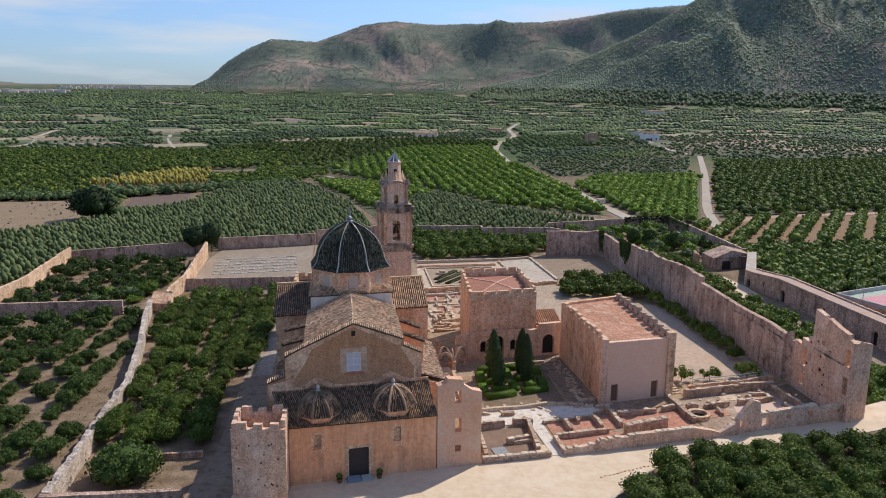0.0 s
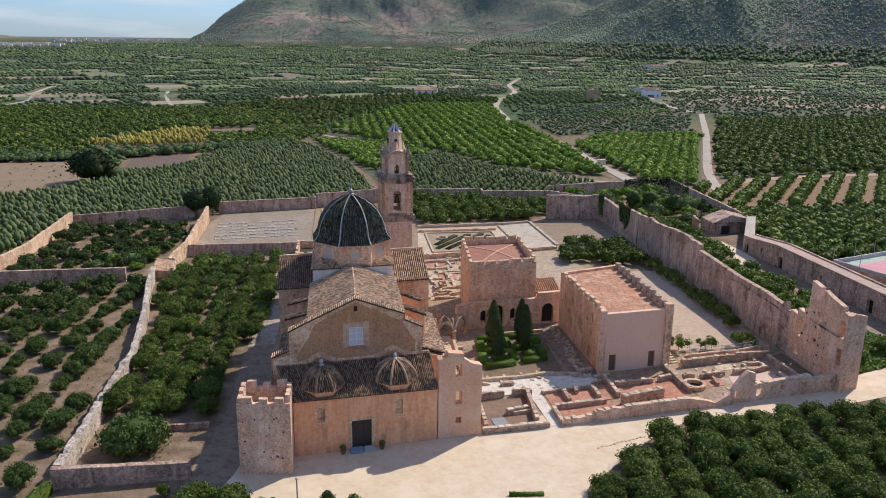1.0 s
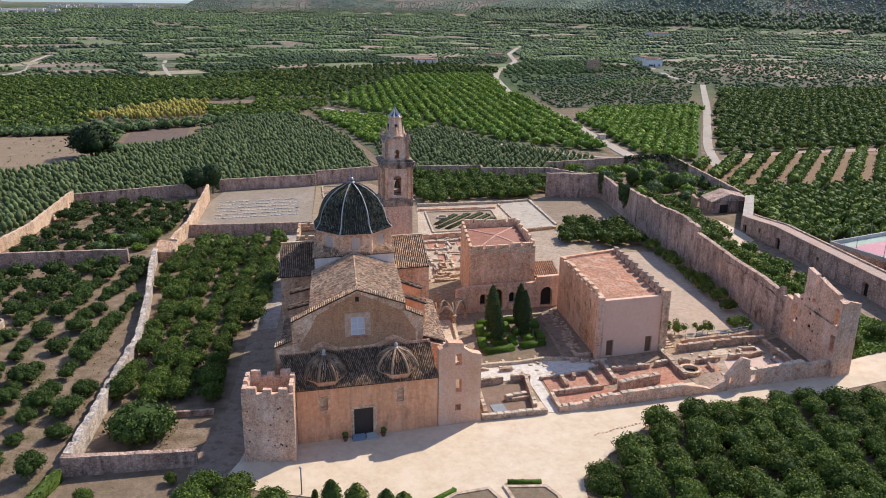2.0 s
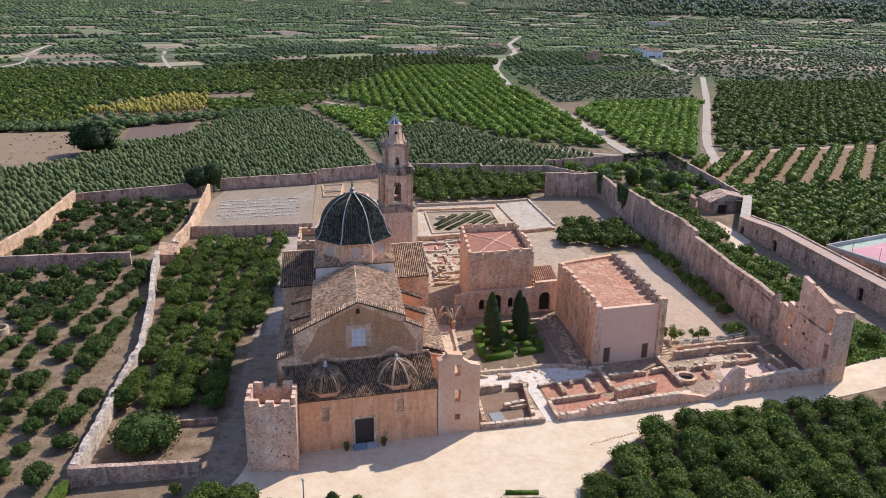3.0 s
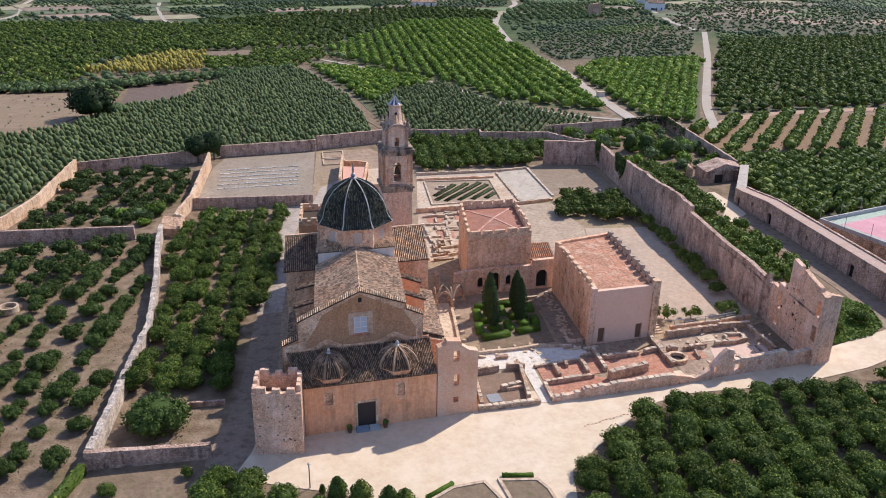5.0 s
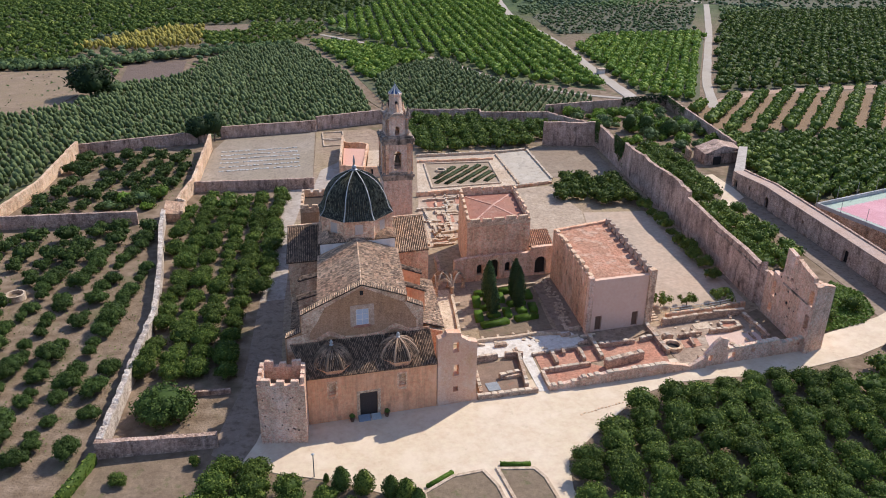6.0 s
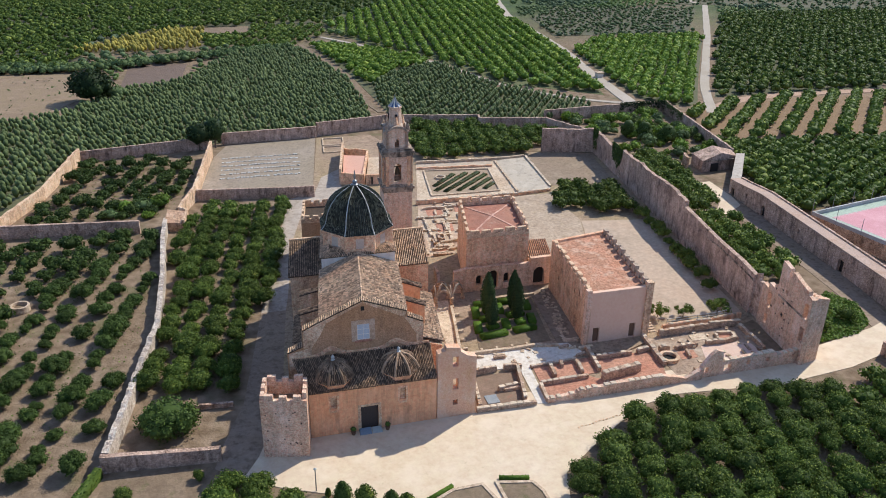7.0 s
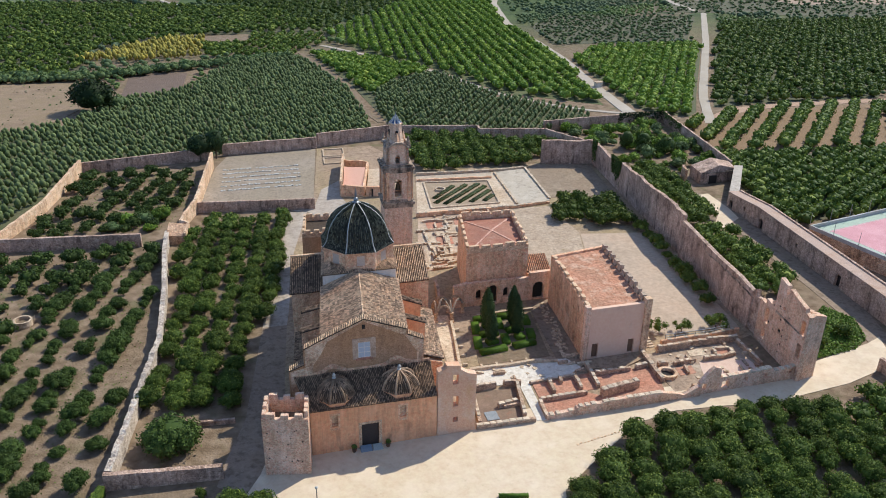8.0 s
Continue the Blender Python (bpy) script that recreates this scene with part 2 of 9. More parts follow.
REDFLOOR = surface("red_brick_paving", ((0.403, 0.166, 0.104), (0.504, 0.235, 0.153), (0.470, 0.248, 0.167)), mid=0.5, fine=2.5, stain=(0.560, 0.354, 0.257), stain_at=0.58, bump=0.2, grain=0.6, bleach=(0.291, 0.156, 0.104), grime=0.35, pits=0.6)
PALEFLOOR = surface("pale_stone_paving", ((0.524, 0.401, 0.285), (0.634, 0.500, 0.368), (0.503, 0.369, 0.253)), big=0.12, mid=0.35, fine=2.0, stain=(0.342, 0.239, 0.158), stain_at=0.55, bump=0.3, grain=0.55, grime=0.6, pits=0.6)
DOMETILE = surface("dark_glazed_dome_tile", ((0.022, 0.023, 0.018), (0.045, 0.045, 0.036), (0.030, 0.031, 0.024)), mid=1.5, fine=4.0, bump=0.2, rough=0.55)
DOMECAP = surface("weathered_dome_tile", ((0.062, 0.068, 0.046), (0.165, 0.165, 0.130), (0.085, 0.090, 0.062)), mid=1.5, fine=4.0, bump=0.2, rough=0.5, island=0.9)
MARBLE = surface("bright_stone_paving", ((0.62, 0.55, 0.47), (0.72, 0.66, 0.58), (0.66, 0.58, 0.49)), big=0.15, mid=0.4, fine=2.0, stain=(0.42, 0.34, 0.27), stain_at=0.57, bump=0.2, grain=0.4, grime=0.4, pits=0.35)
RIBM = surface("white_glazed_rib", ((0.46, 0.45, 0.42), (0.60, 0.58, 0.54), (0.40, 0.385, 0.35)), mid=1.2, fine=5.0, stain=(0.16, 0.15, 0.13), stain_at=0.55, bump=0.1, rough=0.45)
BLUEW = plain("blue_glazed_tile", (0.05, 0.09, 0.20), 0.3)
DARK = plain("dark_timber", (0.055, 0.04, 0.035), 0.7)
WOOD = plain("brown_timber", (0.17, 0.09, 0.055), 0.7)
# Near-black blocks and sheets in this colour stand in for shade inside openings.
VOID = plain("unlit_interior", (0.03, 0.025, 0.022), 0.95)
GLASSM = plain("frosted_window", (0.55, 0.58, 0.64), 0.25)
IRON = plain("grey_iron", (0.25, 0.26, 0.27), 0.45, 0.6)
BRONZE = plain("bronze_bell", (0.10, 0.075, 0.05), 0.5, 0.7)
PINKCOURT = surface("pink_court_coating", ((0.60, 0.30, 0.32), (0.66, 0.36, 0.38), (0.56, 0.27, 0.29)), mid=0.5, fine=5.0, bump=0.05)
GREENCOURT = surface("pale_green_court_coating", ((0.38, 0.46, 0.37), (0.43, 0.50, 0.41), (0.40, 0.46, 0.37)), mid=0.5, fine=5.0, bump=0.05, grime=0.3)
BARK = surface("bark", ((0.13, 0.095, 0.07), (0.19, 0.145, 0.11), (0.15, 0.11, 0.08)), mid=3, fine=14, bump=0.5)
LEAF = leafy("citrus_leaf", (0.046, 0.076, 0.014), (0.150, 0.212, 0.038), (0.230, 0.272, 0.052))
LEAFDEEP = leafy("dark_citrus_leaf", (0.038, 0.064, 0.016), (0.108, 0.156, 0.034))
LEAFBRIGHT = leafy("young_citrus_leaf", (0.085, 0.148, 0.020), (0.232, 0.335, 0.048), (0.32, 0.38, 0.062))
# Grey-green, lifted further for haze since the far groves use it too.
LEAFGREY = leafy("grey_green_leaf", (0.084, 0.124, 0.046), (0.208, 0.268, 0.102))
LEAFFIR = leafy("nursery_leaf", (0.076, 0.102, 0.038), (0.188, 0.226, 0.088))
# Paler and bluer than real pine foliage: distance haze is put into the colour.
LEAFHILLHAZE = leafy("hill_pine_leaf", (0.180, 0.220, 0.155), (0.290, 0.335, 0.225))
LEAFPINE = leafy("conifer_needle", (0.018, 0.034, 0.012), (0.055, 0.086, 0.028))
LEAFCYP = leafy("cypress_leaf", (0.028, 0.052, 0.020), (0.082, 0.128, 0.048))
LEAFYEL = leafy("yellowing_leaf", (0.22, 0.195, 0.045), (0.52, 0.42, 0.09))
HEDGEM = leafy("clipped_box_leaf", (0.060, 0.115, 0.013), (0.17, 0.27, 0.035))
GRASSM = leafy("grass_blade", (0.06, 0.11, 0.016), (0.18, 0.26, 0.042))
LEAFOLIVE = leafy("dusty_citrus_leaf", (0.072, 0.105, 0.020), (0.195, 0.245, 0.048))

# ---- builders ----


def ground_z(x, y):
    """Height of the plain: level round the monastery, falling gently to the north, rising again towards the coast."""
    z = -0.018 * min(max(y - 30, 0), 200) - 0.005 * min(max(0, y - 230), 900)
    d = math.hypot(x + 14, y + 92)
    if d > 1500:
        z += (d - 1500) / 3400 * 9 + max(0, (d - 3500) / 1400) ** 1.5 * 22
    return z


FAR_CREST = ((-30, -0.6), (-6, -0.6), (-2.3, -0.5), (-1, 0.13), (0.2, 1.21), (1.7, 2.15), (3.3, 2.79), (6.4, 2.7), (8, 3.27), (9.5, 3.83), (11.9, 4.26), (14.3, 4.14), (18.5, 4.11), (19.1, 4.36), (19.9, 4.12), (22.2, 4.2), (23.8, 4.4), (27.6, 4.96), (31, 5.22), (38, 5.3), (60, 5.2), (100, 4))
NEAR_CREST = ((-30, -3), (14, -3), (18.4, -0.2), (22.4, 0.63), (25.9, 2.0), (28.8, 3.35), (30.6, 4.45), (31.9, 5.28), (34.4, 6.6), (39.2, 8.4), (42.7, 9.4), (52, 10.5), (75, 9), (110, 5))
LOW_HILL = ((-30, 0.2), (-16, 0.05), (-13.7, -0.19), (-12.7, -0.24), (-12.3, -0.5), (-11.6, -0.5), (-11.2, -0.42), (-10.6, -0.5), (-10, -2), (120, -2))


def table(rows, a):
    if a <= rows[0][0]:
        return rows[0][1]
    for (a0, v0), (a1, v1) in zip(rows, rows[1:]):
        if a <= a1:
            f = (a - a0) / (a1 - a0)
            return v0 + (v1 - v0) * f
    return rows[-1][1]


def ease(f):
    f = min(max(f, 0), 1)
    return f * f * (3 - 2 * f)


def land_z(x, y):
    """The plain with the hills on it."""
    dx, dy = x + 14.5, y + 91.6
    d, a = math.hypot(dx, dy), math.degrees(math.atan2(dx, dy))
    z = ground_z(x, y)
    if d < 1300 or abs(a) > 115:
        return z
    for rows, foot, crest, back in ((FAR_CREST, 3300, 4250, 4900), (NEAR_CREST, 1900, 3000, 4000), (LOW_HILL, 4300, 4600, 4900)):
        top = 49.7 + crest * math.tan(radians(table(rows, a)))
        if top <= z:
            continue
        p = Vector((x, y, 0)) * 0.0016
        spur = noise.ridged_multi_fractal(Vector((a * 0.20 + d * 0.0010, d * 0.0007, crest * 0.01)), 0.95, 2.1, 3, 0.9, 2.0) - 0.9
        f = (d - foot - 260 * noise.noise(p * 1.5)) / (crest - foot) if d < crest else 1 - (d - crest) / (back - crest) * 0.5
        s = ease(f) ** 0.9 if d < crest else max(0, f)
        s = s * (1 - 0.34 * (0.6 - 0.9 * spur) * 4 * s * (1 - s)) if s < 1 else s
        z = max(z, z + (top - z) * max(s, 0))
    return z


def thing(name, label, category, group="", kind="", at=(0, 0, 0)):
    ob = new(name)
    ob.location = at
    return tagged(ob, label, category, group, kind)


def part(name, bm, material, parent, label="", smooth=False):
    """Links a bmesh as one mesh object under a thing, a part or a piece of the setting."""
    me = bpy.data.meshes.new(name)
    bm.to_mesh(me)
    bm.free()
    return mesh_part(name, me, material, parent, label, smooth)


def mesh_part(name, me, material, parent, label="", smooth=False):
    if material and not me.materials:
        me.materials.append(material)
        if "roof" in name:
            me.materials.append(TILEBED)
    if smooth:
        me.polygons.foreach_set("use_smooth", [True] * len(me.polygons))
    ob = new(name, me)
    if parent:
        ob.parent = parent
        up, off = parent, Vector((0, 0, 0))
        while up:
            off += up.location
            up = up.parent
        ob.location = -off if me.get("world", True) else (0, 0, 0)
    if label:
        tagged(ob, label)
    return ob


def setting(name, bm, material, label, category, kind="structure", smooth=False):
    ob = part(name, bm, material, None, "", smooth)
    return tagged(ob, label, category, "", kind)


def soup(name, verts, tris, material):
    """A mesh from arrays of corners and triangles."""
    me = bpy.data.meshes.new(name)
    verts, tris = np.asarray(verts, np.float32), np.asarray(tris, np.int32)
    me.vertices.add(len(verts))
    me.vertices.foreach_set("co", verts.ravel())
    me.loops.add(tris.size)
    me.loops.foreach_set("vertex_index", tris.ravel())
    me.polygons.add(len(tris))
    me.polygons.foreach_set("loop_start", np.arange(0, tris.size, 3, dtype=np.int32))
    me.update(calc_edges=True)
    me.validate()
    if material:
        me.materials.append(material)
    return me


def hexa(bm, c):
    """A box from eight corners: four below, four above, in the same turn."""
    v = [bm.verts.new(p) for p in c]
    for f in ((3, 2, 1, 0), (4, 5, 6, 7), (0, 1, 5, 4), (1, 2, 6, 5), (2, 3, 7, 6), (3, 0, 4, 7)):
        bm.faces.new([v[i] for i in f])


def box(bm, x0, x1, y0, y1, z0, z1):
    hexa(bm, [(x0, y0, z0), (x1, y0, z0), (x1, y1, z0), (x0, y1, z0), (x0, y0, z1), (x1, y0, z1), (x1, y1, z1), (x0, y1, z1)])


def prism(bm, pts, z0, z1):
    """A solid over a footprint; z0 and z1 are numbers or one per corner."""
    n = len(pts)
    lo = [z0] * n if isinstance(z0, (int, float)) else z0
    hi = [z1] * n if isinstance(z1, (int, float)) else z1
    a = [bm.verts.new((*p, z)) for p, z in zip(pts, lo)]
    b = [bm.verts.new((*p, z)) for p, z in zip(pts, hi)]
    bm.faces.new(a[::-1])
    bm.faces.new(b)
    for i in range(n):
        j = (i + 1) % n
        bm.faces.new((a[i], a[j], b[j], b[i]))


def ring(bm, outline, inner, z0, z1):
    """A hollow solid between two footprints with as many corners."""
    n = len(outline)
    vs = [[bm.verts.new((*p, z)) for p in o] for z in (z0, z1) for o in (outline, inner)]
    for i in range(n):
        j = (i + 1) % n
        bm.faces.new((vs[0][i], vs[0][j], vs[2][j], vs[2][i]))
        bm.faces.new((vs[1][j], vs[1][i], vs[3][i], vs[3][j]))
        bm.faces.new((vs[2][i], vs[2][j], vs[3][j], vs[3][i]))
        bm.faces.new((vs[0][j], vs[0][i], vs[1][i], vs[1][j]))


def inset(pts, d):
    """A footprint (counter-clockwise) drawn in by d."""
    out, n = [], len(pts)
    for i in range(n):
        p, q, r = Vector(pts[i - 1]), Vector(pts[i]), Vector(pts[(i + 1) % n])
        a, b = (q - p).normalized(), (r - q).normalized()
        na, nb = Vector((-a.y, a.x)), Vector((-b.y, b.x))
        m = (na + nb).normalized()
        out.append(tuple(q + m * d / max(0.3, m.dot(na))))
    return out


def lathe(bm, centre, profile, sides, turn=0.0, cap=True):
    """A turned or many-sided solid from (radius, height) pairs."""
    rows = []
    for r, z in profile:
        rows.append([bm.verts.new((centre[0] + r * math.cos(turn + i * math.tau / sides), centre[1] + r * math.sin(turn + i * math.tau / sides), z)) for i in range(sides)])
    for a, b in zip(rows, rows[1:]):
        for i in range(sides):
            j = (i + 1) % sides
            bm.faces.new((a[i], a[j], b[j], b[i]))
    if cap:
        bm.faces.new(rows[0][::-1])
        bm.faces.new(rows[-1])


def run_wall(bm, pts, thick, rough=0.12, step=1.3, foot=0.6, seed=0, batter=0.0):
    """A masonry wall along (x, y, height) points that follows the ground; its top is worn by rough metres."""
    rnd = random.Random(seed)
    st = []
    for (x0, y0, h0), (x1, y1, h1) in zip(pts, pts[1:]):
        n = max(1, int(math.hypot(x1 - x0, y1 - y0) / step))
        for i in range(n):
            f = i / n
            st.append((x0 + (x1 - x0) * f, y0 + (y1 - y0) * f, h0 + (h1 - h0) * f))
    st.append(pts[-1])
    rows = []
    for i, (x, y, h) in enumerate(st):
        p, q = Vector(st[max(0, i - 1)][:2]), Vector(st[min(len(st) - 1, i + 1)][:2])
        d = (q - p).normalized()
        nx, ny = -d.y * thick / 2, d.x * thick / 2
        g = ground_z(x, y)
        w = rough * (noise.noise((x * 0.35, y * 0.35, seed)) * 1.4 + rnd.uniform(-0.5, 0.5))
        w2 = w + rough * rnd.uniform(-0.4, 0.4)
        k = 1 + batter
        rows.append([bm.verts.new(c) for c in ((x + nx * k, y + ny * k, g - foot), (x - nx * k, y - ny * k, g - foot), (x - nx, y - ny, g + h + w), (x + nx, y + ny, g + h + w2))])
    for a, b in zip(rows, rows[1:]):
        for i in range(4):
            j = (i + 1) % 4
            bm.faces.new((a[i], b[i], b[j], a[j]))
    bm.faces.new(rows[0])
    bm.faces.new(rows[-1][::-1])


def pierced(bm, a, b, z0, tops, thick, holes):
    """A wall from a to b (plan points) with real openings. tops: (run, height) profile; holes: (run0, run1, bottom, top, round-headed)."""
    a, b = Vector(a), Vector(b)
    length = (b - a).length
    d = (b - a) / length
    nrm = Vector((-d.y, d.x)) * thick

    def at(s, t, z):
        p = a + d * s + nrm * t
        return (p.x, p.y, z)

    cuts = sorted({0.0, length, *[h[0] for h in holes], *[h[1] for h in holes], *[s for s, _ in tops if 0 < s < length]})
    for s0, s1 in zip(cuts, cuts[1:]):
        if s1 - s0 < 1e-4:
            continue
        m = (s0 + s1) / 2
        za, zb = table(tops, s0 + 1e-4), table(tops, s1 - 1e-4)
        here = sorted([h for h in holes if h[0] < m < h[1]], key=lambda h: h[2])
        low = z0
        for h in here:
            if h[2] > low + 1e-3:
                hexa(bm, [at(s0, 0, low), at(s1, 0, low), at(s1, 1, low), at(s0, 1, low), at(s0, 0, h[2]), at(s1, 0, h[2]), at(s1, 1, h[2]), at(s0, 1, h[2])])
            low = h[3]
        if min(za, zb) > low:
            hexa(bm, [at(s0, 0, low), at(s1, 0, low), at(s1, 1, low), at(s0, 1, low), at(s0, 0, za), at(s1, 0, zb), at(s1, 1, zb), at(s0, 1, za)])
    bmesh.ops.remove_doubles(bm, verts=bm.verts[:], dist=0.0005)
    for s0, s1, zb, zt, arched in holes:
        if not arched:
            continue
        r, c, n = (s1 - s0) / 2, (s0 + s1) / 2, 8
        ry = min(r * 1.1, zt - zb)
        for i in range(n):
            t0, t1 = math.pi * i / n, math.pi * (i + 1) / n
            p0, p1 = (c - r * math.cos(t0), zt - ry + ry * math.sin(t0)), (c - r * math.cos(t1), zt - ry + ry * math.sin(t1))
            hexa(bm, [at(p0[0], 0.02, p0[1]), at(p1[0], 0.02, p1[1]), at(p1[0], 0.98, p1[1]), at(p0[0], 0.98, p0[1]), at(p0[0], 0.02, zt + 0.02), at(p1[0], 0.02, zt + 0.02), at(p1[0], 0.98, zt + 0.02), at(p0[0], 0.98, zt + 0.02)])


def merlons(parent, a, b, z, n, width, height, thick, material, seed=0):
    """Battlements along a wall head: each merlon is a part, all on one worn block."""
    a, b = Vector(a), Vector(b)
    d = (b - a).normalized()
    ang = math.atan2(d.y, d.x)
    bm = bmesh.new()
    w, t = width / 2, thick / 2
    hexa(bm, [(-w, -t, -0.1), (w, -t, -0.1), (w, t, -0.1), (-w, t, -0.1), (-w * 0.93, -t * 0.9, height), (w * 0.96, -t * 0.9, height * 0.94), (w * 0.96, t * 0.9, height * 0.97), (-w * 0.93, t * 0.9, height * 1.03)])
    me = bpy.data.meshes.new("merlon")
    bm.to_mesh(me)
    bm.free()
    me.materials.append(material)
    rnd = random.Random(seed)
    for i in range(n):
        p = a.lerp(b, (i + 0.5) / n)
        ob = new("merlon", me)
        ob.parent = parent
        ob.matrix_local = Matrix.Translation((p.x - parent.location.x, p.y - parent.location.y, z - parent.location.z)) @ Matrix.Rotation(ang, 4, "Z") @ Matrix.Diagonal((rnd.uniform(0.8, 1.12), 1, rnd.uniform(0.6, 1.12), 1))


def tiles(bm, tl, tr, br, bl, pitch=0.34, seg=0.95, thick=0.10, seed=0):
    """Rows of half-round clay tiles down a sloping quad, laid over a thin bed."""
    pitch, seg, thick = pitch * 1.12, seg * 0.62, thick * 1.6
    rnd = random.Random(seed)
    tl, tr, br, bl = (Vector(p) for p in (tl, tr, br, bl))
    up = (tr - tl).cross(bl - tl).normalized()
    if up.z < 0:
        up = -up
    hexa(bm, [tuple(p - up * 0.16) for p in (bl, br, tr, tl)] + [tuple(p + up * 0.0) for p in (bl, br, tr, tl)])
    # The bed takes the near-black tone that acts as shade between tiles.
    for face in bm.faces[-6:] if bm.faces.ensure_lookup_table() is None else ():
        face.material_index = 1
    wide = max((tr - tl).length, (br - bl).length)
    n = max(2, int(wide / pitch))
    for i in range(n):
        f = (i + 0.5) / n
        a, b = tl.lerp(tr, f), bl.lerp(br, f)
        side = ((tr - tl) if (tr - tl).length > 0.2 else (br - bl)).normalized() * (pitch * 0.33)
        m = max(1, int((b - a).length / seg))
        o = rnd.uniform(-0.02, 0.02)
        for j in range(m):
            f0, f1 = j / m, (j + 1) / m + 0.02
            p, q = a.lerp(b, f0), a.lerp(b, min(1, f1))
            h0, h1 = thick * rnd.uniform(0.8, 0.98) + o, thick * rnd.uniform(1.0, 1.28) + o
            jog = side.normalized() * rnd.uniform(-0.02, 0.02)
            v = [bm.verts.new(c) for c in (p - side * 0.8, p - side * 0.4 + up * h0, p + side * 0.4 + up * h0, p + side * 0.8, q - side + jog, q - side * 0.5 + up * h1 + jog, q + side * 0.5 + up * h1 + jog, q + side + jog)]
            for k in range(3):
                bm.faces.new((v[k], v[k + 4], v[k + 5], v[k + 1]))
            bm.faces.new((v[4], v[7], v[6], v[5]))


def sheet(bm, pts, lift=0.05, cell=6.0):
    """A thin surface layer over a plan outline, laid on the ground, its skirt let into it."""
    from_v = [Vector((*p, 0)) for p in pts]
    vs = [bm.verts.new(p) for p in from_v]
    f = bm.faces.new(vs)
    f.normal_update()
    if f.normal.z < 0:
        f.normal_flip()
    ys = [p[1] for p in pts]
    xs = [p[0] for p in pts]
    for axis, lo, hi in ((0, min(xs), max(xs)), (1, min(ys), max(ys))):
        n = int((hi - lo) / cell)
        for i in range(1, n + 1):
            c = [0, 0, 0]
            c[axis] = lo + (hi - lo) * i / (n + 1)
            nn = [0, 0, 0]
            nn[axis] = 1
            bmesh.ops.bisect_plane(bm, geom=bm.verts[:] + bm.edges[:] + bm.faces[:], plane_co=c, plane_no=nn)
    edges = [e for e in bm.edges if len(e.link_faces) == 1]
    new_e = bmesh.ops.extrude_edge_only(bm, edges=edges)["geom"]
    low = {v for v in new_e if isinstance(v, bmesh.types.BMVert)}
    for v in bm.verts:
        v.co.z = ground_z(v.co.x, v.co.y) + (lift if v not in low else -0.4)


def ribbon(bm, pts, width, lift=0.06, step=8.0):
    """A road or path along plan points."""
    st = []
    for (x0, y0), (x1, y1) in zip(pts, pts[1:]):
        n = max(1, int(math.hypot(x1 - x0, y1 - y0) / step))
        st += [(x0 + (x1 - x0) * i / n, y0 + (y1 - y0) * i / n) for i in range(n)]
    st.append(pts[-1])
    for _ in range(3):
        st = [st[0]] + [((a[0] + 2 * b[0] + c[0]) / 4, (a[1] + 2 * b[1] + c[1]) / 4) for a, b, c in zip(st, st[1:], st[2:])] + [st[-1]]
    rows = []
    for i, (x, y) in enumerate(st):
        d = (Vector(st[min(len(st) - 1, i + 1)]) - Vector(st[max(0, i - 1)])).normalized()
        w = width / 2 * (1 + 0.18 * noise.noise((x * 0.1, y * 0.1, 3)))
        row = []
        for s, drop in ((-1.15, -0.5), (-1, lift), (0, lift + 0.02), (1, lift), (1.15, -0.5)):
            px, py = x - d.y * w * s, y + d.x * w * s
            row.append(bm.verts.new((px, py, ground_z(px, py) + drop)))
        rows.append(row)
    for a, b in zip(rows, rows[1:]):
        for i in range(4):
            bm.faces.new((a[i], a[i + 1], b[i + 1], b[i]))


def blocks(bm, spots, seed=0, lo=0.3, hi=0.8):
    """Loose worked stones lying at plan spots."""
    rnd = random.Random(seed)
    for x, y, z in spots:
        a = rnd.uniform(0, 3.1)
        s, t, h = rnd.uniform(lo, hi), rnd.uniform(lo, hi) * 0.7, rnd.uniform(lo, hi) * 0.6
        c = [(x + i * math.cos(a) - j * math.sin(a), y + i * math.sin(a) + j * math.cos(a)) for i, j in ((-s, -t), (s, -t), (s, t), (-s, t))]
        hexa(bm, [(*p, z - 0.15) for p in c] + [(*p, z + h * rnd.uniform(0.8, 1.1)) for p in c])


# ---- ground ----
GROUNDM = bpy.data.materials.new("valley_ground")
GROUNDM.use_nodes = True
gn, gk = GROUNDM.node_tree.nodes, GROUNDM.node_tree.links
gb = gn["Principled BSDF"]
gb.inputs["Roughness"].default_value, gb.inputs["Specular IOR Level"].default_value = 0.95, 0.1
gco = gn.new("ShaderNodeTexCoord").outputs["Object"]


def gtex(kind, scale, detail=5.0, stretch=(1, 1, 1)):
    mp = gn.new("ShaderNodeMapping")
    mp.inputs["Scale"].default_value = stretch
    mp.inputs["Rotation"].default_value = (0, 0, 0.35)
    gk.new(gco, mp.inputs["Vector"])
    t = gn.new("ShaderNodeTexNoise" if kind == "noise" else "ShaderNodeTexVoronoi")
    t.inputs["Scale"].default_value = scale
    if kind == "noise":
        t.inputs["Detail"].default_value = detail
    gk.new(mp.outputs[0], t.inputs["Vector"])
    return t


def gramp(src, stops):
    r = gn.new("ShaderNodeValToRGB")
    e = r.color_ramp.elements
    while len(e) < len(stops):
        e.new(0.5)
    for el, (p, c) in zip(e, stops):
        el.position, el.color = p, (*c, 1)
    gk.new(src, r.inputs[0])
    return r.outputs[0]


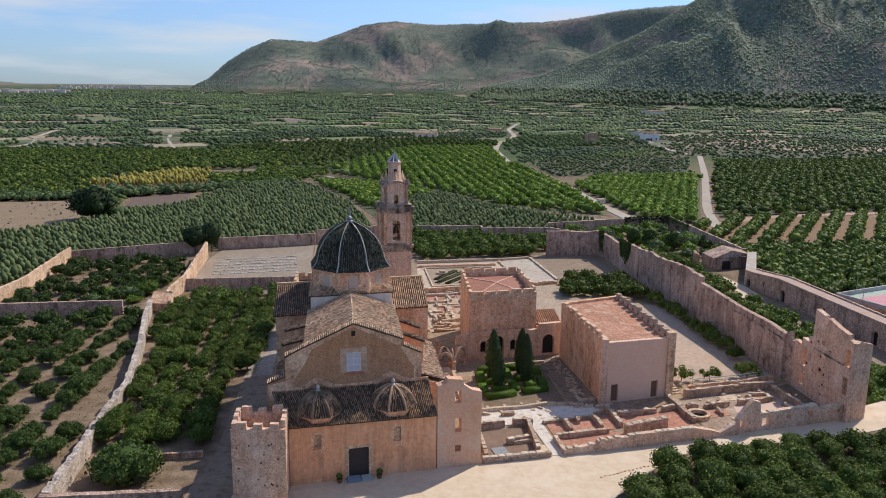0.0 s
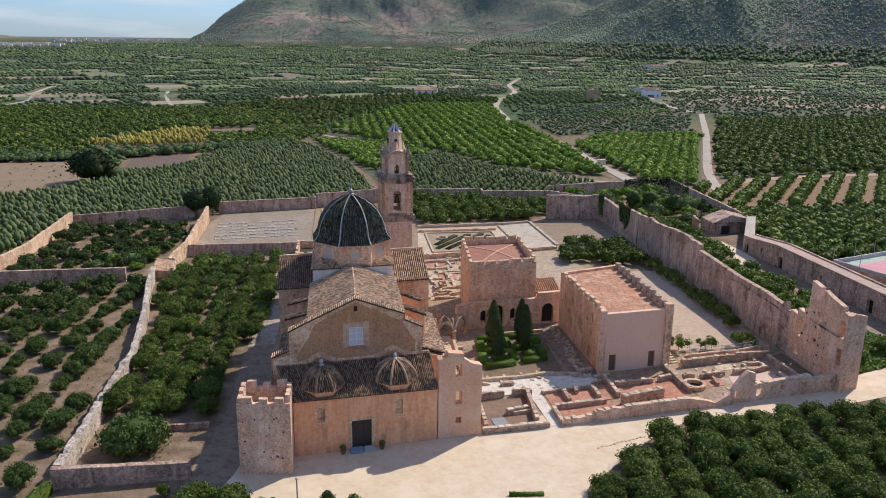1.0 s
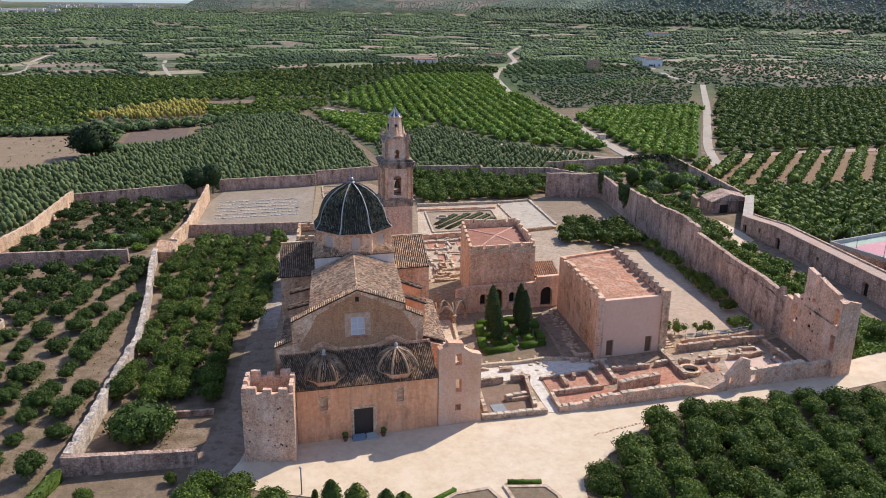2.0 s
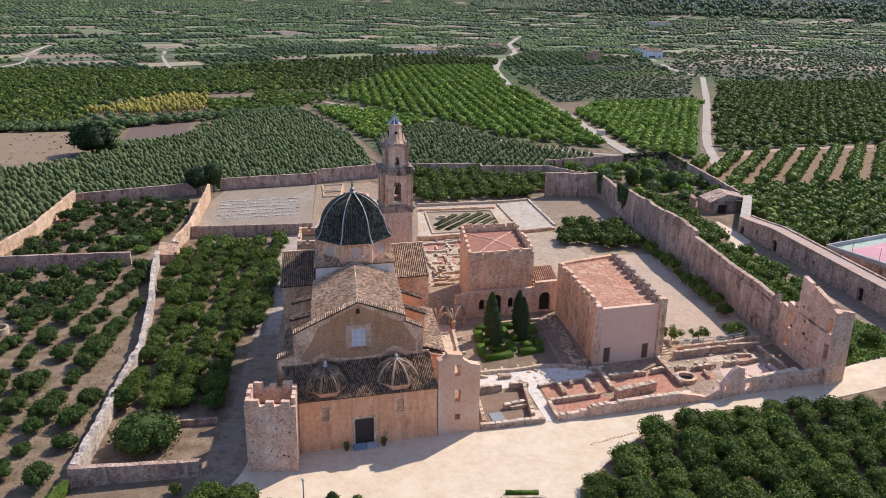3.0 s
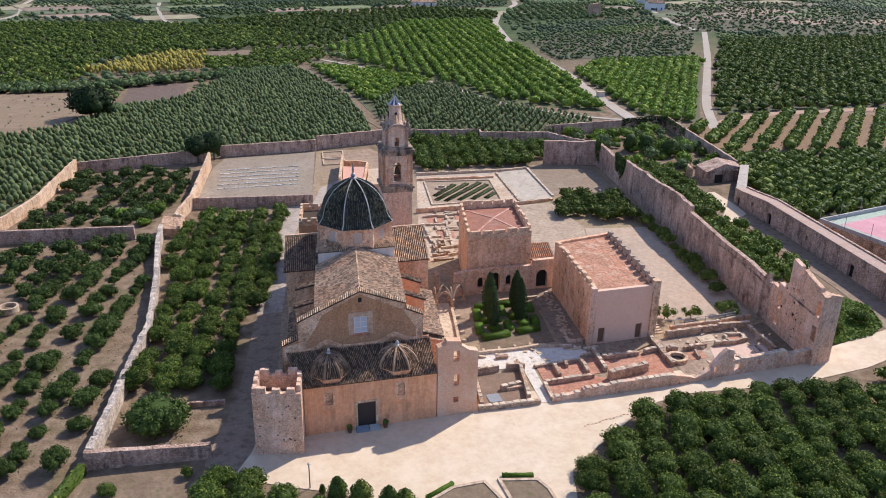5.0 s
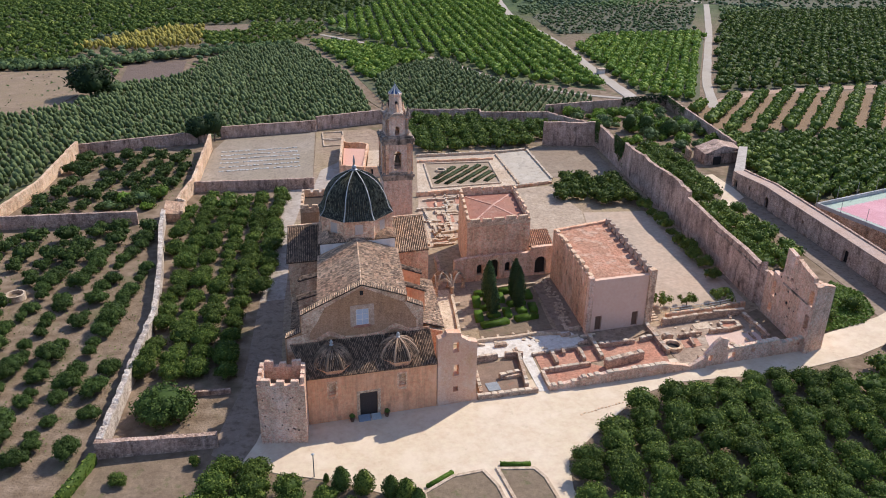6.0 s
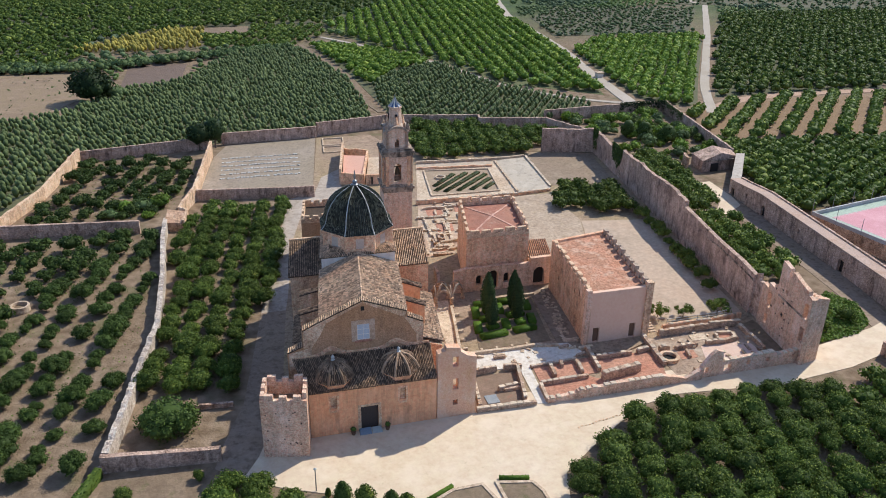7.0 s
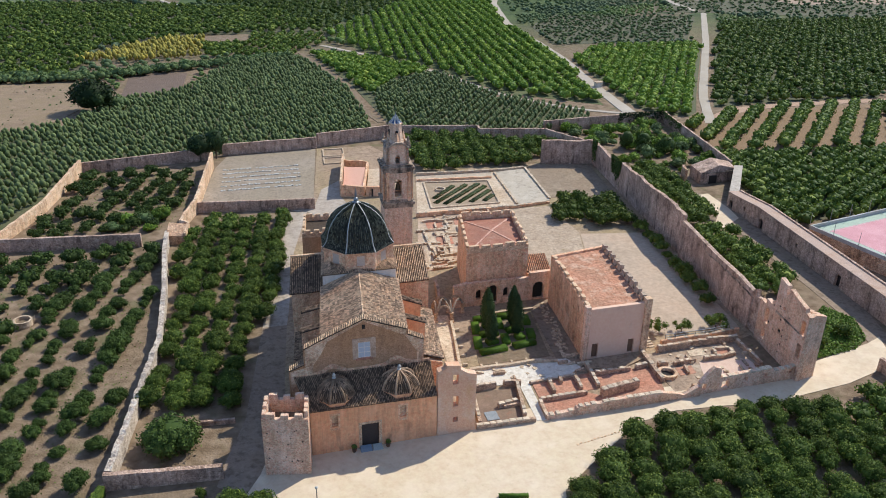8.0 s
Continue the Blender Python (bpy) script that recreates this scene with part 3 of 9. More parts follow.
def gmix(fac, a, b, kind="MIX"):
    x = gn.new("ShaderNodeMixRGB")
    x.blend_type = kind
    for i, v in ((0, fac), (1, a), (2, b)):
        if isinstance(v, float):
            x.inputs[i].default_value = v
        elif isinstance(v, tuple):
            x.inputs[i].default_value = (*v, 1)
        else:
            gk.new(v, x.inputs[i])
    return x.outputs[0]


gpos = gn.new("ShaderNodeSeparateXYZ")
gk.new(gco, gpos.inputs[0])
# soil round the monastery
soil = gramp(gtex("noise", 0.5, 7).outputs[0], ((0.3, (0.150, 0.103, 0.066)), (0.5, (0.225, 0.160, 0.107)), (0.7, (0.295, 0.215, 0.150))))
soil = gmix(gramp(gtex("noise", 0.16, 6).outputs[0], ((0.54, (0, 0, 0)), (0.70, (0.6, 0.6, 0.6)))), soil, (0.125, 0.122, 0.055))
# the patchwork of fields farther out
cell = gn.new("ShaderNodeRGBToBW")
gk.new(gtex("voronoi", 0.011, 0, (1.0, 0.55, 0.0)).outputs["Color"], cell.inputs[0])
fields = gramp(cell.outputs[0], ((0.0, (0.075, 0.105, 0.042)), (0.3, (0.095, 0.125, 0.050)), (0.45, (0.135, 0.125, 0.072)), (0.6, (0.085, 0.115, 0.045)), (0.74, (0.155, 0.125, 0.082)), (0.86, (0.20, 0.150, 0.105)), (0.95, (0.13, 0.17, 0.055))))
fields = gmix(gramp(gtex("noise", 0.07, 7).outputs[0], ((0.44, (0, 0, 0)), (0.56, (0.9, 0.9, 0.9)))), fields, (0.060, 0.084, 0.038))
# scrub, scree and pines on the hills, tones lifted and greyed to stand in for haze
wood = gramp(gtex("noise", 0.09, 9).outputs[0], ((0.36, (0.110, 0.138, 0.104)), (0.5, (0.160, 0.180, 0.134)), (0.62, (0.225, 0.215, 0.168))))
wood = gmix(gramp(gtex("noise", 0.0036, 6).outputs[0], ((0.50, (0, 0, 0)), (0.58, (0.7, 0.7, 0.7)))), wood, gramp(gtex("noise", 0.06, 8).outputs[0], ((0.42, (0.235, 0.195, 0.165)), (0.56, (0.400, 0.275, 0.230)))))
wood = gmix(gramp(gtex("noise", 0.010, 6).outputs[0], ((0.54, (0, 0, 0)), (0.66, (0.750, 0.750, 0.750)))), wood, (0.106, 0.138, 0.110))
mr = gn.new("ShaderNodeMapRange")
mr.inputs["From Min"].default_value, mr.inputs["From Max"].default_value = 300.0, 460.0
gk.new(gpos.outputs["Y"], mr.inputs[0])
mh = gn.new("ShaderNodeMapRange")
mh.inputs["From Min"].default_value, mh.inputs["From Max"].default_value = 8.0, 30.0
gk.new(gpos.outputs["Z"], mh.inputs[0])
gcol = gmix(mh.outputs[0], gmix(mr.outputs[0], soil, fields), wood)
gk.new(gcol, gb.inputs["Base Color"])
gbump = gn.new("ShaderNodeBump")
gbump.inputs["Strength"].default_value, gbump.inputs["Distance"].default_value = 0.6, 0.3
gk.new(gtex("noise", 2.5, 6).outputs[0], gbump.inputs["Height"])
gk.new(gbump.outputs[0], gb.inputs["Normal"])

azs = [-180 + 6 * i for i in range(25)] + [-30 + 0.55 * i for i in range(191)] + [75 + 6 * i for i in range(18)]
radii = [8 * (1500 / 8) ** (i / 110) for i in range(110)] + [1500 + 3430 * i / 110 for i in range(111)]
gv, gf = [], []
for r in radii:
    for a in azs:
        x, y = -14.5 + r * math.sin(radians(a)), -91.6 + r * math.cos(radians(a))
        gv.append((x, y, land_z(x, y)))
na = len(azs)
for i in range(len(radii) - 1):
    for j in range(na):
        p, q = i * na + j, i * na + (j + 1) % na
        gf += [(p, q, q + na), (p, q + na, p + na)]
gv.append((-14.5, -91.6, 0.0))
gf += [(len(gv) - 1, (j + 1) % na, j) for j in range(na)]
ground = new("ground", soup("ground", gv, [(p, r, q) for p, r, q in gf], GROUNDM))
ground.data.polygons.foreach_set("use_smooth", [True] * len(ground.data.polygons))
tagged(ground, "valley floor of dry soil, orchards and fields rising to wooded hills", "ground", "", "structure")

# ---- surfaces on the ground ----


def area(name, pts, material, label, category, lift=0.05, cell=6.0):
    bm = bmesh.new()
    sheet(bm, pts, lift, cell)
    return setting(name, bm, material, label, category)


def track(name, pts, width, material, label, lift=0.08):
    bm = bmesh.new()
    ribbon(bm, pts, width, lift)
    return setting(name, bm, material, label, "road")


area("yard", [(-8, 2), (16, 2), (77, 2), (79, 20), (84, 55), (90, 90), (95, 122), (80, 127), (38, 134), (30, 160), (12, 160), (4, 104), (-3, 100), (-8, 75), (-12, 45), (-14, 20), (-12, 3)], YARD, "bare earth yard among the monastery buildings", "yard", 0.04, 12)
area("plaza", [(-16.4, -2.4), (-18.8, -6.6), (-13.6, -9.6), (-6.5, -12.9), (-1, -16.8), (3, -19), (2, -60), (26, -60), (22.7, -22), (24.5, -16.3), (32, -11), (42, -4.8), (49.4, -3.4), (58, -4.2), (65.7, -5.5), (83, -3.8), (90, -2), (97, 2), (100, 8), (96, 6.5), (82, 3.6), (76, 3), (40, 3), (-8, 3), (-14.4, 3)], SAND, "pale compacted gravel forecourt before the church", "forecourt", 0.09, 8)
# Dark south and pale north parts follow the church's shade, put into the colour.
area("church_path", [(-21, 2), (-22.4, -3.4), (-18.4, -7.0), (-16.0, -2.2), (-14.0, 2.8), (-12, 2), (-11, 20), (-8.8, 40), (-13.4, 40), (-15.2, 28), (-17.9, 11)], LANE, "dark earth path, tone also carrying the church's shade", "path", 0.07, 8)
area("church_path_north", [(-8.8, 40), (-8, 45), (-4, 75), (2, 101), (-2.5, 102), (-7.4, 75), (-11.7, 50), (-13.4, 40)], surface("grey_path_gravel", ((0.36, 0.295, 0.24), (0.47, 0.39, 0.325), (0.41, 0.335, 0.27)), big=0.06, mid=0.2, fine=1.2, stain=(0.26, 0.21, 0.165), stain_at=0.54, bump=0.1, grain=0.3, grime=0.4), "pale gravel path beside the church", "path", 0.07, 8)
area("grave_field", [(-26, 108), (4, 104), (11.5, 160), (-17, 158), (-21, 146)], surface("grey_gravel", ((0.26, 0.205, 0.155), (0.36, 0.29, 0.225), (0.30, 0.24, 0.175)), big=0.06, mid=0.2, fine=2.0, stain=(0.22, 0.175, 0.12), stain_at=0.54, bump=0.2, grime=0.5, grain=0.5), "flat gravel field with rows of white stones", "gravel field", 0.06, 12)
area("pale_court", [(-2.4, 102.4), (2, 101), (5, 95), (12, 88), (13.4, 104), (12.4, 111), (15, 126), (8, 118), (4.6, 105)], bpy.data.materials["grey_path_gravel"], "pale gravel strip behind the church", "path", 0.10, 10)
area("back_yard", [(58, 19), (76, 18), (83, 66), (66, 69), (58, 45)], surface("pale_yard_gravel", ((0.40, 0.30, 0.22), (0.52, 0.40, 0.305), (0.46, 0.335, 0.245)), mid=0.12, fine=1.0, stain=(0.36, 0.265, 0.19), stain_at=0.56, bump=0.03, grain=0.3), "pale gravel yard behind the refectory", "yard", 0.08, 10)
area("dry_court", [(69.6, 96), (88, 93), (93, 121), (78, 126), (73, 124)], surface("dry_grass_court", ((0.24, 0.175, 0.12), (0.33, 0.25, 0.178), (0.27, 0.195, 0.135)), mid=0.3, fine=2.0, bump=0.3, stain=(0.20, 0.15, 0.10), stain_at=0.55, grime=0.5), "walled court of dry brown grass", "court", 0.09, 10)
area("lane", [(95, 1), (101, 4), (106, 20), (113.5, 62), (116, 80), (112, 90), (104, 92), (100, 72), (96, 66), (104, 69), (106, 64), (101, 30), (99, 16)], LANE, "earth lane along the outer wall", "lane", 0.08, 10)
area("lane_clearing", [(110.9, 88), (114.6, 88.4), (113.2, 76.1), (111.4, 69.1), (103.1, 63.8), (98, 64.2), (104, 68.4), (107.8, 73)], SAND, "sunlit sandy clearing beside the lane", "clearing", 0.12, 10)
track("road_north", [(140, 183), (150, 240), (162, 300), (177, 431), (206, 545), (234, 617), (293, 729), (334, 864), (420, 1050)], 5.2, ROADM, "pale dusty farm road winding north", 0.25)
track("road_east", [(162, 160), (186, 203), (274, 338), (350, 460)], 4.0, ROADM, "straight pale concrete farm road", 0.2)
track("road_house", [(350, 470), (362, 530), (390, 597), (400, 628)], 5.0, ROADM, "pale drive to the white farmhouse", 0.3)
track("field_track", [(26, 345), (40, 250), (36, 212), (40, 190)], 2.4, SOIL, "brown field track between plantings", 0.15)
track("field_track_bank", [(40, 368), (61, 332), (87, 279), (101, 223), (124, 190), (150, 176)], 2.8, ROADM, "pale bank and track between orchards", 0.18)
track("terrace_track", [(163, 162), (182, 178), (215, 182), (250, 180), (330, 172)], 6.0, surface("reddish_track", ((0.36, 0.22, 0.15), (0.44, 0.29, 0.20), (0.40, 0.26, 0.18)), mid=0.3, fine=4, bump=0.2), "reddish earth track above the young orchard", 0.15)
track("west_road", [(-230, 500), (-190, 600), (-178, 660), (-196, 780), (-200, 880), (-150, 1000)], 3.6, ROADM, "pale farm road in the west", 0.35)
track("middle_track", [(-40, 565), (-56, 590), (-62, 639), (-70, 720), (-72, 850)], 3.2, ROADM, "pale winding farm track", 0.35)
area("brown_field", [(-120, 210), (-92, 207), (-78, 218), (-70, 240), (-76, 288), (-130, 292)], surface("fallow_soil", ((0.215, 0.148, 0.095), (0.30, 0.212, 0.14), (0.25, 0.18, 0.108)), mid=0.2, fine=2, stain=(0.13, 0.13, 0.05), stain_at=0.6, bump=0.3), "fallow brown field", "field", 0.12, 20)
area("ploughed_field", [(-58, 250), (-34, 262), (-32, 302), (-58, 306)], surface("ploughed_soil", ((0.13, 0.09, 0.068), (0.18, 0.125, 0.095), (0.15, 0.105, 0.08)), mid=0.3, fine=3, bump=0.5), "ploughed dark brown field", "field", 0.12, 20)
area("young_terrace", [(140, 124), (150, 163), (166, 168), (184, 178), (248, 174), (215, 112)], surface("reddish_soil", ((0.205, 0.13, 0.074), (0.27, 0.178, 0.106), (0.235, 0.15, 0.086)), mid=0.3, fine=3, bump=0.4), "reddish soil between rows of young trees", "field", 0.08, 20)
area("straw_field", [(-28, 395), (-24, 420), (2, 416), (0, 380)], SOIL, "small fallow brown field", "field", 0.12, 20)
DRYSCRUB = surface("dry_scrub", ((0.085, 0.085, 0.045), (0.13, 0.115, 0.068), (0.10, 0.088, 0.052)), mid=0.12, fine=1.5, stain=(0.055, 0.065, 0.03), stain_at=0.5, bump=0.4)
area("dry_field", [(175, 345), (262, 340), (330, 440), (230, 470), (190, 420)], DRYSCRUB, "scrubby abandoned field", "field", 0.15, 25)
area("farm_scrub", [(330, 470), (470, 410), (640, 560), (600, 720), (430, 700), (380, 560)], DRYSCRUB, "scrubby land round the white farmhouse", "field", 0.15, 60)
# Dark scrub tone doubles as tree shade on this floor.
area("west_grove_floor", [(-150, 300), (-84, 296), (-80, 372), (-30, 412), (20, 420), (44, 420), (30, 520), (-46, 560), (-180, 590), (-230, 480)], DRYSCRUB, "shaded soil under the western groves", "field", 0.12, 60)
area("front_beds", [(-22, -6), (-13.6, -10.2), (-6.5, -13.4), (-1.5, -17.2), (-2, -60), (-45, -60), (-38, -8), (-36.5, -1.5), (-22, -2.8)], SOIL, "planted soil bed beside the forecourt", "bed", 0.06, 10)

area("nursery_floor", [(-140, 84), (-84, 84), (-73, 104), (-66, 130), (-62, 154), (-24, 160), (12, 166), (34, 172), (36, 206), (36.5, 250), (24, 330), (-10, 320), (-32, 262), (-60, 246), (-70, 214), (-92, 200), (-140, 196)], surface("weedy_nursery_soil", ((0.085, 0.095, 0.042), (0.14, 0.125, 0.07), (0.10, 0.105, 0.05)), big=0.05, mid=0.3, fine=1.5, bump=0.3), "weedy soil under the nursery rows", "field", 0.07, 25)
area("nursery_floor_east", [(42, 176), (50, 172), (92, 160), (118, 172), (122, 188), (98, 222), (84, 276), (57, 327), (31, 340), (40, 262), (42, 205)], bpy.data.materials["weedy_nursery_soil"], "weedy soil under the eastern nursery rows", "field", 0.07, 25)
area("road_grove_floor", [(147, 192), (151, 180), (160, 172), (167, 178), (188.5, 212), (264.5, 328), (196, 330), (166, 298), (157, 245)], bpy.data.materials["weedy_nursery_soil"], "weedy soil under the grove between two roads", "field", 0.07, 25)
area("bright_grove_floor", [(48, 404), (60, 345), (88, 286), (103, 230), (136, 198), (146, 240), (157, 300), (171, 430), (200, 545), (134, 560)], surface("grassy_orchard_soil", ((0.085, 0.105, 0.035), (0.135, 0.125, 0.06), (0.105, 0.115, 0.045)), big=0.05, mid=0.3, fine=1.5, bump=0.3), "grassy soil under the green orchard rows", "field", 0.07, 25)

# Soil colour is darkened for the shade below the trees.
area("east_grove_floor", [(179, 184), (214, 187), (262, 184), (420, 330), (470, 400), (330, 405), (280, 338)], surface("shaded_grove_soil", ((0.075, 0.085, 0.038), (0.12, 0.105, 0.06), (0.09, 0.09, 0.045)), big=0.05, mid=0.3, fine=1.5, bump=0.3), "shaded soil under the dark grove", "field", 0.07, 40)
area("outer_grove_floor", [(136, 122), (128, 92), (119, 62), (150, 64), (172, 68), (300, 112), (320, 160), (250, 166), (204, 112)], DRYSCRUB, "soil under the grove beside the outer wall", "field", 0.07, 40)

# ---- enclosure walls ----


def wall(name, pts, thick, material, label, rough=0.12, seed=0, step=1.3, batter=0.0):
    bm = bmesh.new()
    run_wall(bm, pts, thick, rough, step, 0.6, seed, batter)
    return setting(name, bm, material, label, "wall")


wall("wall_west_strip", [(-36.6, 0.4, 2.9), (-34.3, 17, 2.6), (-31.6, 37, 2.5), (-31.7, 57, 2.7), (-32.6, 79, 2.5), (-32.4, 90, 2.8)], 0.95, GREYWALL, "worn rubble wall along the orchard strip", 0.4, 1, 0.8)
wall("wall_southwest", [(-37.2, -0.1, 2.7), (-21.4, -1.6, 2.2)], 0.8, OLDWALL, "low plastered masonry wall before the orchard strip", 0.08, 2)
wall("wall_garden", [(-25.5, 11.5, 0.8), (-19.4, 11.0, 0.9)], 0.45, OLDWALL, "low garden wall", 0.1, 3)
wall("wall_corner", [(-37.2, -0.4, 1.5), (-41.5, -11, 1.5), (-46, -22, 1.5)], 0.6, OLDWALL, "low ivy-grown wall", 0.1, 4)
wall("wall_cross", [(-84, 93.4, 3.2), (-68.7, 91.3, 3.2), (-38.2, 87.2, 3.3)], 0.7, OLDWALL, "long plastered wall between two orchards", 0.07, 5)
wall("wall_lane_gate", [(-29.6, 95.5, 2.8), (-27.6, 102, 3.6), (-26, 107.6, 3.8), (-21.6, 147, 4.8)], 0.7, CREAM, "tall cream wall with a worn top", 0.3, 6)
wall("wall_west", [(-78, 70, 2.8), (-69.9, 97, 3.0), (-64.4, 116, 3.2), (-59.5, 149.6, 4.4)], 0.8, CREAM, "sunlit cream boundary wall grown with weeds", 0.15, 7)
wall("wall_north_a", [(-59.5, 149.8, 3.4), (-28.5, 154.5, 3.8), (-22, 156, 3.8)], 0.7, OLDWALL, "north boundary wall", 0.06, 8)
wall("wall_north_b", [(-18.5, 159.5, 3.8), (12.2, 161.5, 3.8)], 0.7, OLDWALL, "north boundary wall of the gravel field", 0.1, 9)
wall("wall_north_c", [(12.4, 162.8, 4.6), (38, 168.3, 4.6), (50, 168.0, 3.9), (69.6, 163.4, 4.0), (68.4, 158.6, 4.2), (91, 153.5, 4.1)], 0.7, OLDWALL, "stepped north boundary wall", 0.1, 10)
wall("wall_gravel_field", [(-26, 107.4, 2.9), (-6, 104.6, 2.9), (4.4, 102.8, 3.1)], 0.6, OLDWALL, "low dark wall before the gravel field", 0.06, 11)
wall("wall_northeast", [(79, 127.6, 7.6), (96, 123.4, 7.6)], 1.0, OLDWALL, "tall stone wall closing the dry court", 0.25, 12)
wall("wall_outer_north", [(95, 164.5, 3.9), (118, 166.2, 4.0), (145.5, 167, 4.2)], 0.7, OLDWALL, "outer north wall", 0.1, 13)
wall("wall_outer_east", [(145.5, 167, 4.2), (138, 132, 4.2), (131.8, 103.5, 4.2)], 0.7, OLDWALL, "outer east wall", 0.15, 14)
wall("wall_orchard_side", [(91, 153.5, 4.1), (96, 124, 6.5)], 0.7, OLDWALL, "wall beside the walled orchard", 0.2, 15)
wall("wall_road_end", [(91, -1.5, 2.6), (92, -14, 2.6), (93, -30, 2.6)], 0.7, OLDWALL, "plastered wall by the road", 0.1, 16)


def east_x(y):
    return 75.0 + 0.165 * y


bm = bmesh.new()
pierced(bm, (east_x(17), 17), (east_x(51), 51), -1.2, [(0, 8.2), (6, 8.5), (16, 8.2), (28, 8.4), (34.5, 8.5)], 0.95, [])
run_wall(bm, [(east_x(52), 52, 9.9), (east_x(58), 58, 10.2), (east_x(66), 66, 10.0), (east_x(75), 75, 9.2), (east_x(82), 82, 9.4), (east_x(90), 90, 8.6), (east_x(96), 96, 8.9), (east_x(98), 98, 7.6), (east_x(108), 108, 7.2), (east_x(116), 116, 7.4), (east_x(124), 124, 7.4)], 0.95, 0.26, 1.2, 0.6, 17)
run_wall(bm, [(east_x(17.5), 17.5, 8.2), (east_x(16.4), 16.4, 9.0), (east_x(16.2), 16.2, 7.4), (east_x(14), 14, 7.9)], 0.9, 0.35, 0.6, 0.6, 18)
CRACK = ((17.2, 7.0, 19, 7.25), (19, 7.25, 22, 7.1), (22.2, 7.3, 25, 7.15), (25, 7.15, 28, 7.3), (28.3, 7.1, 31, 7.25), (31, 7.25, 35, 7.0), (35.2, 6.8, 38, 6.9))
east = setting("wall_east", bm, OLDWALL, "long tall ruined masonry wall with a crack along its head", "wall")
bm = bmesh.new()
for y0, z0, y1, z1 in CRACK:
    hexa(bm, [(east_x(y) + d, y, z + h) for h in (-0.14, 0.12) for y, z, d in ((y0, z0, -1.09), (y1, z1, -1.06), (y1, z1, -0.7), (y0, z0, -0.7))])
part("string_course", bm, CORNICE, east, "dark broken string course")

# ---- ruined corner of the precinct ----
ruin = thing("ruined_wing", "roofless corner wing of pale masonry with empty windows", "ruin", at=(76, 3, 0))
bm = bmesh.new()
pierced(bm, (east_x(-1.2), -1.2), (east_x(14), 14), -0.6, [(0, 12.6), (1.5, 12.9), (1.6, 13.5), (4.4, 13.9), (6.9, 14.5), (7.0, 13.2), (7.8, 13.0), (7.9, 14.6), (10.4, 15.0), (10.5, 10.4), (11.4, 9.9), (11.5, 9.1), (13.3, 9.3), (13.4, 8.1), (15.5, 8.3)], 0.8, [(0.5, 1.75, 8.5, 11.3, False), (0.5, 1.75, 4.0, 6.9, False), (0.6, 1.6, 1.2, 2.6, False), (11.9, 13.1, 4.6, 7.6, True), (12.1, 13.1, 1.4, 3.2, False), (7.1, 7.9, 9.7, 10.6, False), (7.4, 8.1, 5.3, 6.1, False)])
for s0, s1, zb in ((0.5, 1.75, 8.5), (0.5, 1.75, 4.0), (11.9, 13.1, 4.6), (7.1, 7.9, 9.7)):
    f0, f1 = s0 * 0.986 - 1.2, s1 * 0.986 - 1.2
    hexa(bm, [(east_x(f) + d, f, z) for z in (zb - 0.16, zb + 0.16) for f, d in ((f0, -0.9), (f0, 0.06), (f1, 0.06), (f1, -0.9))])
part("window_wall", bm, TOWERM, ruin, "tall wall with empty window openings")
bm = bmesh.new()
hexa(bm, [(east_x(y) + d, y, z) for z in (8.45, 8.72) for y, d in ((0.7, -0.95), (8.6, -0.95), (8.6, -0.7), (0.7, -0.7))])
part("string_course", bm, CORNICE, ruin, "dark weathered string course")
rnd = random.Random(61)
for k in range(34):
    if k < 14:
        owner, y, z, d = ruin, rnd.uniform(3.2, 10.4), rnd.uniform(1.5, 12.5), 0.8
    else:
        owner, y, z, d = east, rnd.choice((19, 22, 25, 28, 31, 34, 37, 40, 43, 46, 49)) + rnd.uniform(-0.5, 0.5), rnd.choice((2.2, 4.0, 5.6)) + rnd.uniform(-0.3, 0.3), 0.95
    bm = bmesh.new()
    w = rnd.uniform(0.12, 0.24)
    hexa(bm, [(east_x(q) - d + e, q, h) for h in (z, z + w * 1.7) for q, e in ((y - w, -0.012), (y + w, -0.012), (y + w, 0.2), (y - w, 0.2))])
    part("putlog_hole", bm, VOID, owner)
bm = bmesh.new()
pierced(bm, (east_x(-1.2) - 0.3, -1.16), (east_x(0) + 3.2, -0.35), -0.6, [(0, 12.5), (1, 12.8), (2.2, 12.4), (3.6, 12.0)], 0.9, [])
part("end_wall", bm, TOWERM, ruin, "short end wall with a broken head")
# Rear run, out of view, is raised to keep window sun off the street.
bm = bmesh.new()
run_wall(bm, [(east_x(0) + 3.0, 0.0, 11.6), (east_x(0) + 3.5, 2.5, 11.2), (east_x(0) + 4.0, 5.5, 10.4), (east_x(0) + 4.1, 6.2, 6)], 0.7, 0.3, 0.6, 0.5, 21)
part("return_wall", bm, TOWERM, ruin)
bm = bmesh.new()
pierced(bm, (55.5, -0.4), (east_x(0) + 0.4, -0.2), -0.6, [(0, 2.2), (1.6, 4.2), (2.6, 5.0), (3.8, 4.6), (3.9, 2.7), (8, 3.0), (14, 3.1), (14.1, 2.5), (20.4, 2.8)], 0.7, [(0.5, 1.3, 0.9, 2.1, False), (4.3, 5.6, 0.8, 2.0, False), (8.6, 9.3, 1.2, 2.1, False), (12.4, 13.2, 1.3, 2.2, False), (17.6, 18.2, 1.4, 2.0, False)])
part("street_wall", bm, TOWERM, ruin, "low ruined street wall with window openings")
bm = bmesh.new()
